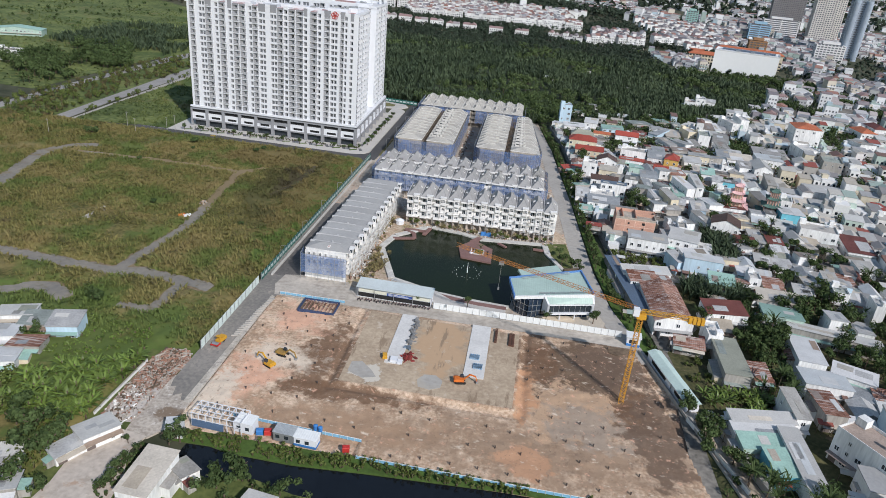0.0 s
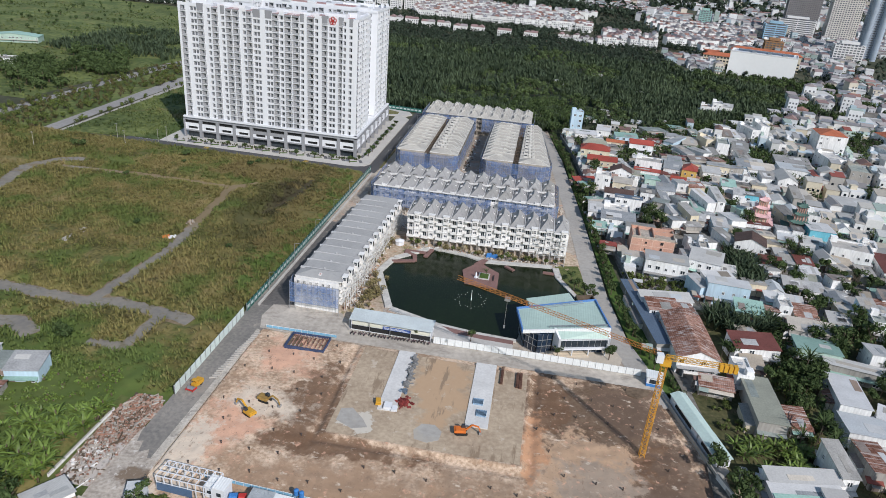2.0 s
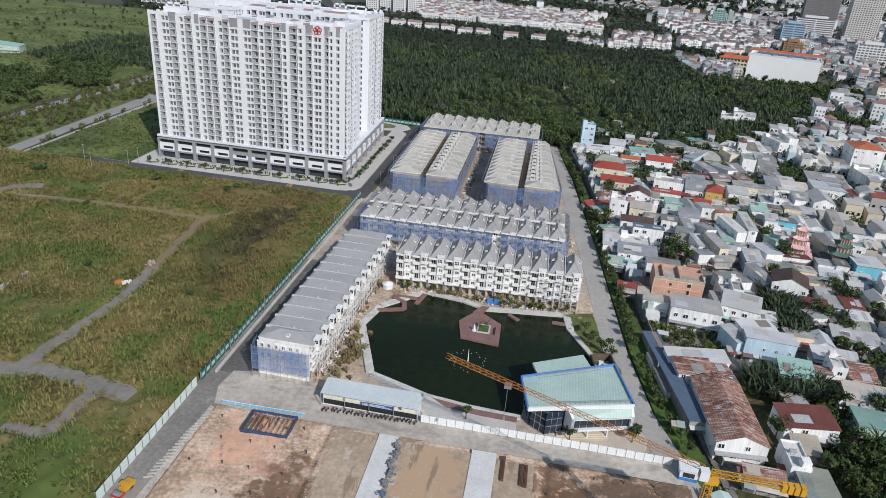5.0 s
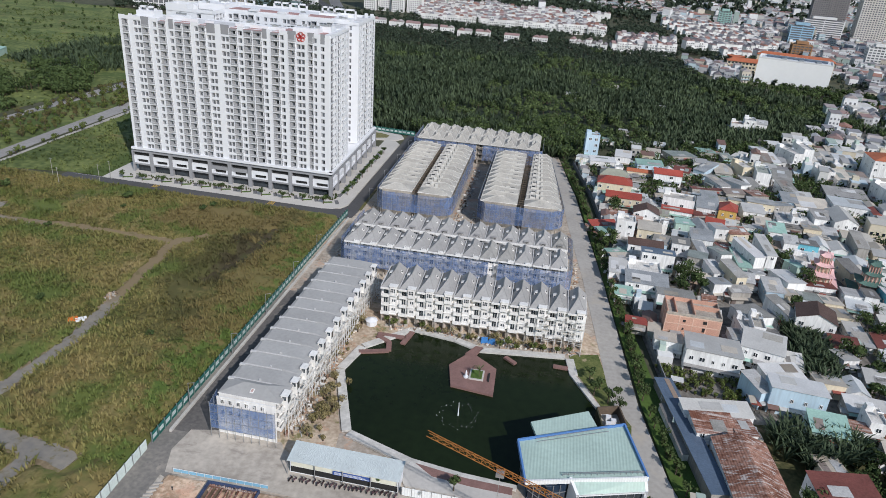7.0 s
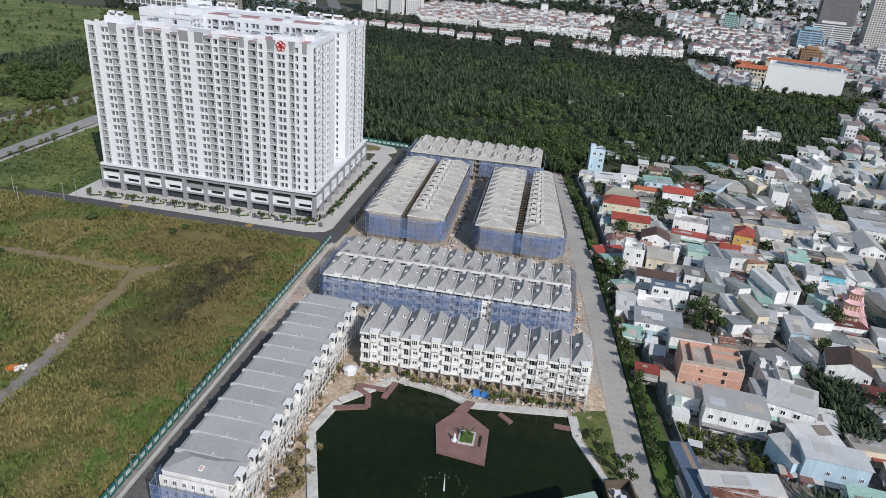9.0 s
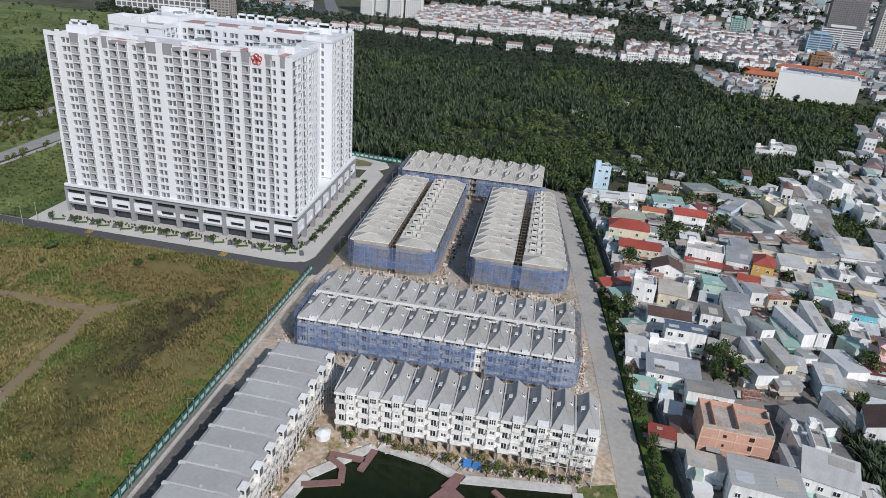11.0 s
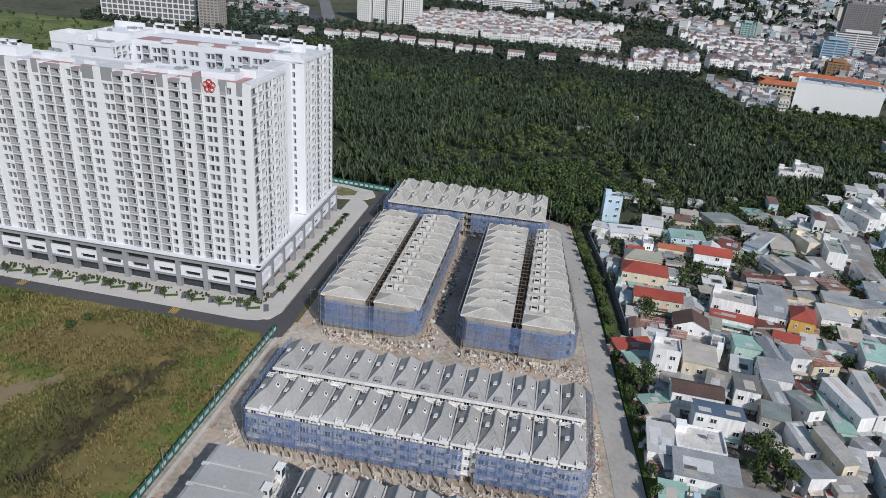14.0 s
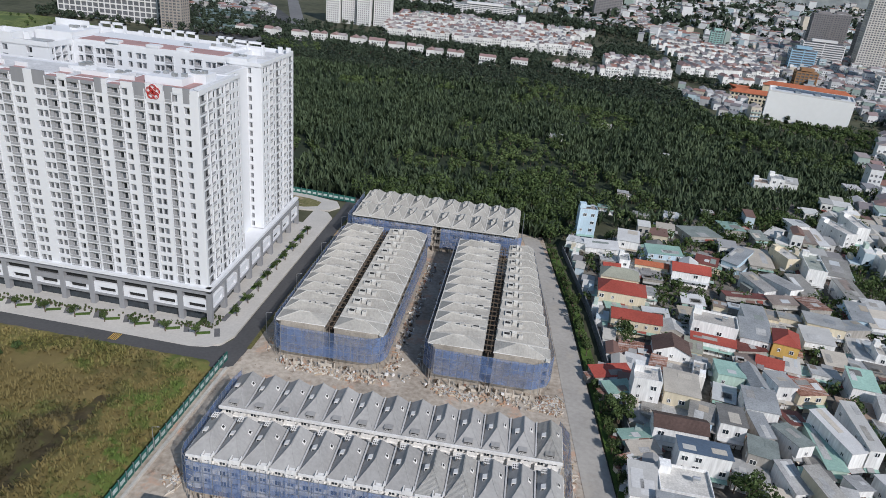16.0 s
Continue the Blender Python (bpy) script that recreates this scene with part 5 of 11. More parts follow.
for i in range(6):
    for z in (6.2, 9.4):
        part("window", pane_frame(1.0 + 2.2 * i, 2.0 + 2.2 * i, z, z + 1.3, -0.16, -0.1, 0.1), [GLASS, PLASTER], endwall)


# open scaffolds of tubes and planks before the white fronts
PALETUBE = mat("pale_tube", (0.66, 0.66, 0.65), 0.6, 0.15, 0.5, 3.0)


def open_scaffold(ax, ay, bx, by, ox, oy, z1, label):
    s = thing("scaffold", label, "scaffold")
    poles, planks = Geo(), Geo()
    n = int(math.hypot(bx - ax, by - ay) / 2.1)
    rr = random.Random(n)
    for i in range(n + 1):
        x, y = ax + (bx - ax) * i / n, ay + (by - ay) * i / n
        for k in (0, 1):
            poles.beam((x + ox * k, y + oy * k, 0), (x + ox * k, y + oy * k, z1 + rr.uniform(-1.5, 0.8)), 0.045)
        for z in (2.2, 4.2, 6.2, 8.2, 10.2):
            if z < z1 and i < n and rr.random() < 0.8:
                x2, y2 = ax + (bx - ax) * (i + 1) / n, ay + (by - ay) * (i + 1) / n
                poles.beam((x, y, z + 0.9), (x2, y2, z + 0.9), 0.04)
                if rr.random() < 0.25:
                    poles.beam((x, y, z), (x2, y2, z + 2), 0.035)
                if rr.random() < 0.45:
                    planks.solid([(x, y, z), (x2, y2, z), (x2 + ox * 0.6, y2 + oy * 0.6, z), (x + ox * 0.6, y + oy * 0.6, z)],
                                 [(x, y, z + 0.06), (x2, y2, z + 0.06), (x2 + ox * 0.6, y2 + oy * 0.6, z + 0.06), (x + ox * 0.6, y + oy * 0.6, z + 0.06)])
    part("pole_frame", poles, PALETUBE, s, "pale galvanised scaffold tubes")
    tagged(part("plank", planks, mat("scaffold_plank", (0.56, 0.52, 0.46), 0.85, 0.3, 0.5, 3.0, island=0.3), s, "worn walking planks"), kind="stuff")


open_scaffold(2, 286.7, 17.4, 286.7, 0, 0.8, 11.6, "open tube scaffold before the white terrace facing the pond")
open_scaffold(-58.9, 224, -56.4, 306, -0.8, 0, 8.5, "open tube scaffold before the white terrace along the hoarding")

# building waste, blocks and boards strewn round the unfinished rows
WASTE = mat("building_waste", (1, 1, 1), 0.9, 0.2, 0.5, 3.0, palette=[(0.62, 0.58, 0.51), (0.46, 0.38, 0.29), (0.70, 0.68, 0.64), (0.46, 0.29, 0.19), (0.40, 0.39, 0.38), (0.54, 0.45, 0.35), (0.30, 0.22, 0.16), (0.66, 0.60, 0.52)])


def waste(name, areas, count, seed, label):
    rr = random.Random(seed)
    g = Geo()
    spots = [(rr.uniform(a, b), rr.uniform(c, d)) for a, b, c, d in areas for _ in range(3)]
    for _ in range(count):
        if rr.random() < 0.7:
            cx, cy = rr.choice(spots)
            x, y = cx + rr.gauss(0, 1.3), cy + rr.gauss(0, 0.8)
        else:
            a, b, c, d = rr.choice(areas)
            x, y = rr.uniform(a, b), rr.uniform(c, d)
        if not any(a - 1 < x < b + 1 and c - 0.6 < y < d + 0.6 for a, b, c, d in areas):
            continue
        w, d, h, turn = rr.uniform(0.12, 0.5), rr.uniform(0.12, 0.42), rr.uniform(0.05, 0.5), rr.uniform(0, 6.3)
        if rr.random() < 0.25:
            w, d, h = rr.uniform(0.8, 2.0), rr.uniform(0.06, 0.16), rr.uniform(0.05, 0.3)
        c_, s_ = math.cos(turn), math.sin(turn)
        ring = [(x + c_ * u - s_ * v, y + s_ * u + c_ * v) for u, v in ((-w, -d), (w, -d), (w, d), (-w, d))]
        top = rr.uniform(0.6, 1.0)
        g.solid([(*q, 0.0) for q in ring], [(x + (q[0] - x) * top, y + (q[1] - y) * top, 0.12 + h) for q in ring])
    tagged(part(name, g, WASTE), label, "waste", kind="stuff")


waste("terrace_waste", [(-72, -40, 376.5, 380.4), (-24, 8, 375.5, 380.4), (-70, 6, 358.5, 361), (8, 13, 376, 384), (-40.6, -38.2, 384, 466), (-32.6, -30.8, 384, 466), (-80.5, -79, 384, 466)], 2600, 3, "blocks, boards and rubble at the foot of raw terraces")
waste("court_waste", [(-74, 12, 315.8, 319.8), (-72, -54, 303.5, 308), (13.8, 16.2, 321, 356), (-82, -78, 322, 352)], 1500, 5, "blocks, boards and rubble along the netted terrace")
waste("bank_waste", [(-48, 18, 283.6, 286.2), (-59.5, -56.5, 226, 290)], 800, 7, "blocks, boards and rubble before the white terraces")
g = Geo()
rr = random.Random(12)
for x0, x1, y in ((-73, -43, 380.6), (-27, 5, 380.6), (-73, 10, 319.9)):
    x = x0
    while x < x1:
        h = rr.uniform(1.2, 3.0)
        g.box(x, x + 0.35, y, y + 0.35, -0.02, h)
        if rr.random() < 0.4:
            g.box(x + 0.35, x + 2.2, y + 0.05, y + 0.25, -0.02, h * rr.uniform(0.3, 0.7))
        x += rr.uniform(2.2, 3.6)
tagged(part("yard_piers", g, mat("bare_pier", (0.58, 0.53, 0.46), 0.9, 0.25, 0.4, 2.0)), "bare concrete yard piers and low walls before terraces", "piers", kind="stuff")


# ---- the building site ----
SITE = [(-82, 205), (-82, 139), (-33.5, 137), (-33.5, 131), (58, 129.5), (44.5, 204)]
PAD = [(-47, 160), (6, 159), (6.4, 201.5), (-47, 203.5)]


def site_height(x, y):
    inner = np.clip((line_distance(x, y, SITE + SITE[:1])) / 1.5, 0, 1)
    h = -0.18 + 0.28 * vnoise(x, y, 9) + 0.26 * vnoise(x * 0.5 + y, y - 0.6 * x, 3.1) + 0.22 * vnoise(x + 0.4 * y, y * 0.45, 1.1)
    mud = np.clip(vnoise(x + 40, y, 16) * 1.6 - 0.75, 0, 1)
    h = h + mud * 0.5 * vnoise(x, y, 1.6)
    on = inside(x, y, PAD)
    h = np.where(on, 0.55 + 0.1 * vnoise(x, y, 4) + 0.05 * vnoise(x, y, 1), h)
    trench = np.clip(1 - line_distance(x, y, [(-49, 205), (-49, 158), (8, 157), (8.4, 202)]) / 1.6, 0, 1)
    h = h - 0.5 * trench
    berm = np.clip(1 - line_distance(x, y, [(-47.5, 203), (-47.5, 160), (6, 159.4), (6.4, 201)]) / 0.9, 0, 1)
    h = h + 0.35 * berm
    hole = np.clip(1.4 - np.hypot(x - 37, y - 172) / 4.0, 0, 1)
    h = h - 0.5 * hole
    outside = ~inside(x, y, SITE)
    return np.where(outside, BASE + 0.02, np.where(inner < 1, np.minimum(h, 0.3), h))


def site_material():
    """Earth in several tints that meet in ragged patches."""
    m = mat("site_earth", (0.52, 0.355, 0.235), 0.95, 0.3, 0.12, 1.1, col2=(0.68, 0.52, 0.385), bump=0.9, contrast=1.6)
    wet, pink, pale, tan, dull = (0.165, 0.095, 0.056), (0.66, 0.385, 0.265), (0.68, 0.575, 0.46), (0.47, 0.32, 0.21), (0.15, 0.10, 0.07)
    m = patches(m, [(0.12, 0.50, 0.72, (0.30, 0.205, 0.137), 1.0, (12, 143, 52, 16)), (0.12, 0.50, 0.66, (0.35, 0.23, 0.148), 4.0, (-40, 143, 30, 9)), (0.12, 0.50, 0.62, (0.115, 0.072, 0.045), 2.0, (27, 182, 21, 25)), (0.15, 0.50, 0.57, tan, 9.0, (19, 163, 10, 14)), (0.15, 0.52, 0.58, tan, 13.0, (30, 168, 7, 8)),
                       (0.18, 0.50, 0.62, wet, 3.0, (-53, 172, 9, 20)), (0.18, 0.50, 0.62, wet, 17.0, (-44, 156, 26, 4.5)), (0.16, 0.50, 0.57, wet, 5.0, (12, 190, 6, 15)), (0.16, 0.50, 0.57, dull, 25.0, (36, 192, 12, 14)), (0.2, 0.52, 0.58, wet, 29.0, (41, 168, 7, 10))])
    return patches(m, [(0.14, 0.50, 0.70, pink, 31.0, (-69, 192, 12, 11)), (0.14, 0.52, 0.70, pink, 37.0, (-72, 158, 10, 14)), (0.18, 0.50, 0.70, pale, 43.0, (-65, 168, 12, 8)), (0.15, 0.54, 0.62, pale, 47.0, (-78, 146, 7, 16)),
                       (0.14, 0.52, 0.62, (0.50, 0.27, 0.15), 73.0, (8.5, 168, 4, 14)), (0.16, 0.54, 0.62, (0.48, 0.275, 0.165), 79.0, (10, 139, 9, 7)), (0.2, 0.52, 0.64, (0.34, 0.27, 0.21), 89.0, (27, 157, 15, 11)), (0.16, 0.50, 0.58, dull, 101.0, (47, 160, 9, 22)), (0.5, 0.58, 0.70, pink, 53.0, None), (0.6, 0.58, 0.70, (0.24, 0.165, 0.115), 59.0, (1.0, 0.55)), (0.45, 0.60, 0.70, pale, 67.0, (0.6, 1.0)), (1.6, 0.60, 0.70, (0.20, 0.14, 0.10), 71.0, None)])


tagged(hfield("site_earth", -84, 59, 128, 206.5, 0.55, site_height, site_material()), "rutted bare earth of a building site", "ground", kind="structure")
# levelled central pad surface
sheet("site_pad", [(-46.4, 160.8), (5.2, 159.9), (5.6, 200.8), (-46.4, 202.8)], 0.72, PADEARTH, "levelled sandy pad in the building site", "ground", 0.2)
# sheet of churned mud
sheet("mud_patch", [(34, 203), (36, 199), (39, 198), (42, 200), (43, 203)], 0.30, DARKEARTH, "dark churned wet earth", "ground", 0.6)
sheet("chalk_patch", [(-23, 163.5), (-19.5, 162.8), (-16.5, 164.5), (-16.2, 168), (-18.5, 170.4), (-22, 170), (-23.8, 167)], 0.76, CONCRETE, "spilt pale cement on the pad", "ground", 0.06)
sheet("chalk_patch.001", [(-45, 166), (-40, 163.5), (-36, 165), (-38, 168), (-42, 172), (-45, 171)], 0.75, CONCRETE, "spilt pale cement on the pad", "ground", 0.06)
slab_mat = mat("white_slab", (0.62, 0.61, 0.59), 0.8, 0.15, 0.2, 1.5)
for x0, x1, y0, y1 in ((-35.4, -30.2, 173, 203.4), (-10.6, -4.2, 172, 203.2)):
    g = Geo()
    g.box(x0, x1, y0, y1, 0.55, 0.95)
    tagged(part("concrete_slab", g, slab_mat), "white concrete test slab on the pad", "slab", group="site slabs")

# pile stubs
stub = thing("pile_stub", "short dark pile head standing out of the earth", "pile", group="pile heads")
g = Geo()
g.cyl(0, 0, -0.8, 0.6, 0.17, n=8)
g.box(-0.2, 0.2, -0.2, 0.2, 0.6, 0.68)
part("post", g, mat("pile_concrete", (0.09, 0.07, 0.06), 0.9, 0.3, 1, 4), stub)
rp = random.Random(9)
count = 0
for row in range(9):
    for col in range(18):
        px, py = -78 + col * 7.6 + (row % 2) * 3.4 + rp.uniform(-0.7, 0.7), 133.5 + row * 8.4 + rp.uniform(-0.8, 0.8)
        ok = inside(np.array([px]), np.array([py]), [(-80, 203), (-80, 141), (-32, 138), (-32, 132), (55, 131), (43, 202)])[0] and not inside(np.array([px]), np.array([py]), [(-50, 157), (9, 156), (9, 204), (-50, 204)])[0]
        if ok and rp.random() < 0.8 and math.hypot(px - 37, py - 172) > 5:
            copy_thing(stub, pose(px, py, float(site_height(np.array([px]), np.array([py]))[0]) + 0.1, rp.uniform(-4, 4), rp.uniform(-4, 4), rp.uniform(0, 90)))
            count += 1
retire(stub)

# precast blocks lying along the edge of the site road
block = thing("precast_block", "pale precast concrete block lying along the site road", "concrete block", group="precast blocks")
g = Geo()
g.solid([(-1.1, -0.22, 0), (1.1, -0.22, 0), (1.1, 0.22, 0), (-1.1, 0.22, 0)], [(-1.05, -0.18, 0.34), (1.05, -0.18, 0.34), (1.05, 0.18, 0.34), (-1.05, 0.18, 0.34)])
part("body", g, CONCRETE, block)
for k in range(22):
    copy_thing(block, pose(-84.9 + 0.11 * k + rp.uniform(-0.2, 0.2), 176.0 + k * 1.22, 0.02, 0, 0, 24 + rp.uniform(-5, 5)))
retire(block)

# sheet-piled pit
pit = thing("pit_frame", "blue-walled square excavation pit with rusty sheet piles", "pit")
g = Geo()
for x0, x1, y0, y1 in ((-71.1, -58.3, 204, 204.3), (-71.1, -58.3, 196.0, 196.3), (-71.1, -70.8, 196.3, 204), (-58.6, -58.3, 196.3, 204)):
    g.box(x0, x1, y0, y1, -0.4, 1.25)
part("frame", g, mat("navy_sheet", (0.05, 0.075, 0.15), 0.6, 0.4, 0.3, 2.0), pit)
for k in range(9):
    g = Geo()
    g.box(-69.6 + k * 1.3, -69.3 + k * 1.3, 196.3, 203.9, 0.55 + 0.1 * (k % 3), 0.8 + 0.1 * (k % 3))
    part("brace", g, RUST, pit)
for k in range(24):
    g = Geo()
    g.box(-70.4 + k * 0.5, -70.1 + k * 0.5, 203.3, 203.7, -0.5, 0.9)
    part("sheet_pile", g, RUST, pit)
g = Geo()
g.box(-70.8, -58.3, 196.3, 204, -0.4, 0.28)
part("pit_floor", g, DARKEARTH, pit)

# blue and white low fence, built of separate panels
panel = Geo()
panel.box(0, 1.9, -0.03, 0.03, 0.15, 1.05)
panel.box(0, 1.9, -0.05, 0.05, 1.05, 1.15, 1)
panel.box(0, 0.08, -0.06, 0.06, 0, 1.25, 1)
panel_me = panel.mesh("panel", [mat("sky_blue_panel", (0.22, 0.45, 0.62), 0.5, 0.15, 0.3, 2), WHITESHEET])


def panel_fence(name, pts, mesh, step, label, z=0.1, category="fence"):
    f_ = thing(name, label, category)
    for (ax, ay), (bx, by) in zip(pts, pts[1:]):
        n = max(1, round(math.hypot(bx - ax, by - ay) / step))
        rot = math.degrees(math.atan2(by - ay, bx - ax))
        for i in range(n):
            part("panel", mesh, None, f_, at=pose(ax + (bx - ax) * i / n, ay + (by - ay) * i / n, z, 0, 0, rot))
    return f_


panel_fence("site_fence", [(-69, 138.6), (-33, 136.6)], panel_me, 2.0, "low sky-blue panel fence along the building site")
panel_fence("site_fence", [(-33, 130.4), (57, 128.6)], panel_me, 2.0, "low sky-blue panel fence above the canal")
panel_fence("site_fence", [(-81, 206), (-57, 206)], panel_me, 2.0, "low sky-blue panel fence beside the pit")
hoard = Geo()
hoard.box(0, 2.35, -0.04, 0.04, 0.1, 2.5)
hoard.box(0, 0.1, -0.1, 0.1, 0, 2.9, 1)
hoard.box(0, 2.35, 0.04, 0.1, 1.2, 1.3, 1)
panel_fence("site_hoarding", [(-26, 211.6), (10, 211.2), (41, 210.6)], hoard.mesh("panel", [WHITESHEET, STEEL]), 2.4, "white sheet-metal hoarding before the show building")
tall = Geo()
tall.box(0, 2.95, -0.05, 0.05, 0.0, 3.0)
tall.box(0, 0.14, -0.12, 0.12, 0, 3.3, 1)
tall.box(0.5, 2.4, -0.07, -0.05, 0.9, 2.1, 2)
tall_me = tall.mesh("panel", [GREENFENCE, STEEL, mat("printed_panel", (0.50, 0.57, 0.56), 0.5, 0.3, 0.4, 2)])
pale = Geo()
pale.box(0, 2.95, -0.05, 0.05, 0.0, 3.0)
pale.box(0, 0.14, -0.12, 0.12, 0, 3.2, 1)
pale_me = pale.mesh("panel", [mat("faded_white_sheet", (0.62, 0.70, 0.67), 0.6, 0.15, 0.2, 2), STEEL])
panel_fence("field_hoarding", [(-91.5, 166), (-91.4, 212)], pale_me, 3.0, "faded white hoarding along the reed field", 0.0)
panel_fence("field_hoarding", [(-91.3, 214), (-89.6, 377)], tall_me, 3.0, "dark green hoarding along the reed field", 0.0)
panel_fence("forest_hoarding", [(-138, 529), (-88, 523.5)], tall_me, 3.0, "dark green hoarding at the forest edge", 0.0)
# concrete boundary walls at the east of the site
g = Geo()
for (ax, ay), (bx, by) in zip([(46, 203), (58.5, 160), (67, 128)], [(58.5, 160), (67, 128), (69, 118)]):
    n = Vector((by - ay, ax - bx)).normalized() * 0.25
    g.poly([(ax, ay), (bx, by), (bx - n.x, by - n.y), (ax - n.x, ay - n.y)][::-1], BASE, 0.9)
tagged(part("site_wall", g, CONCRETE), "grey concrete kerb wall along the site edge", "wall", kind="structure")
sheet("site_lane", [(46.4, 203), (53, 203), (56, 186), (60, 172), (57, 168), (52, 186)], 0.08, CONCRETE, "concrete lane beside the building site", "road", 0.5)
g = Geo()
for (ax, ay), (bx, by) in zip([(62, 172), (66, 158), (72, 138)], [(66, 158), (72, 138), (76, 124)]):
    g.poly([(ax, ay), (ax + 1.5, ay), (bx + 1.5, by), (bx, by)][::-1], BASE, 2.3)
tagged(part("boundary_wall", g, CONCRETE), "pale concrete boundary wall overgrown with trees", "wall", kind="structure")

sheet("site_margin", [(59.2, 163), (62, 170.5), (66, 157.5), (72, 137.5), (71, 124), (67.6, 128), (59.4, 160)], 0.06, patches(mat("margin_sand", (0.42, 0.33, 0.245), 0.95, 0.35, 0.15, 1.0, col2=(0.56, 0.47, 0.37), bump=0.6), [(0.2, 0.54, 0.62, (0.10, 0.12, 0.035), 6.0, None), (0.4, 0.58, 0.66, (0.62, 0.58, 0.53), 13.0, None)]), "sandy strip strewn with rubble beside the site wall", "ground", 0.4)
# tower crane
crane = thing("tower_crane", "yellow lattice tower crane with long jib", "tower crane", pose(37.3, 172.8, 0))


def lattice(geo, a, b, w, step, r=0.09, tri=False):
    a, b = Vector(a), Vector(b)
    way = (b - a).normalized()
    side = Vector((0, 0, 1)).cross(way)
    side = (side if side.length > 0.1 else Vector((1, 0, 0))).normalized()
    up = way.cross(side)
    if tri:
        c = [side * w * 0.5, -side * w * 0.5, up * w]
    else:
        c = [side * w / 2 + up * w / 2, -side * w / 2 + up * w / 2, -side * w / 2 - up * w / 2, side * w / 2 - up * w / 2]
    n = int((b - a).length / step)
    for p in c:
        geo.beam(a + p, b + p, r)
    for k in range(n):
        s, e = a + way * step * k, a + way * step * (k + 1)
        for i, p in enumerate(c):
            q = c[(i + 1) % len(c)]
            geo.beam(s + p, e + q, r * 0.6)
            geo.beam(s + p, s + q, r * 0.6)


MAST = 30.0
g = Geo()
lattice(g, (0, 0, -0.6), (0, 0, MAST), 1.3, 1.5, 0.07)
part("mast", g, mat("worn_crane_yellow", (0.55, 0.27, 0.04), 0.55, 0.25, 0.3, 2), crane)
way = Vector((-56.5, 22.5, 2.4)).normalized()
head = Vector((0, 0, MAST + 1.2))
g = Geo()
lattice(g, head + way * 1.5, head + way * 60.0, 1.05, 1.6, 0.045, tri=True)
part("jib", g, mat("orange_yellow_paint", (0.48, 0.20, 0.05), 0.55, 0.2, 0.3, 2), crane)
back = Vector((16.0, -0.4, 0.0)).normalized()
g = Geo()
lattice(g, head, head + back * 15, 1.0, 1.6, 0.06)
part("counter_jib", g, YELLOW, crane)
for k in range(4):
    g = Geo()
    c = head + back * (13.2 + k * 1.15)
    s = Vector((-back.y, back.x, 0))
    g.solid([c + s * 0.75 + back * -0.45 + Vector((0, 0, -1.3)), c - s * 0.75 + back * -0.45 + Vector((0, 0, -1.3)), c - s * 0.75 + back * 0.45 + Vector((0, 0, -1.3)), c + s * 0.75 + back * 0.45 + Vector((0, 0, -1.3))],
            [c + s * 0.75 + back * -0.45 + Vector((0, 0, 0.5)), c - s * 0.75 + back * -0.45 + Vector((0, 0, 0.5)), c - s * 0.75 + back * 0.45 + Vector((0, 0, 0.5)), c + s * 0.75 + back * 0.45 + Vector((0, 0, 0.5))])
    part("counterweight", g, YELLOW, crane)
g = Geo()
g.box(-1.3, 1.3, -1.3, 1.3, MAST - 0.8, MAST + 0.6)
part("slewing_ring", g, YELLOW, crane)
g = Geo()
g.box(-2.6, -0.9, -1.9, -0.3, MAST + 0.3, MAST + 2.6)
g.box(-2.65, -2.55, -1.7, -0.5, MAST + 1.0, MAST + 2.3, 1)
part("cab", g, [WHITE, GLASS], crane, "white operator cab")
g = Geo()
tr = head + way * 44
g.box(tr.x - 0.8, tr.x + 0.8, tr.y - 0.8, tr.y + 0.8, tr.z - 0.9, tr.z - 0.2)
g.beam((tr.x, tr.y, tr.z - 0.5), (tr.x, tr.y, tr.z - 9), 0.04)
g.box(tr.x - 0.25, tr.x + 0.25, tr.y - 0.25, tr.y + 0.25, tr.z - 9.8, tr.z - 9)
part("trolley", g, STEEL, crane)


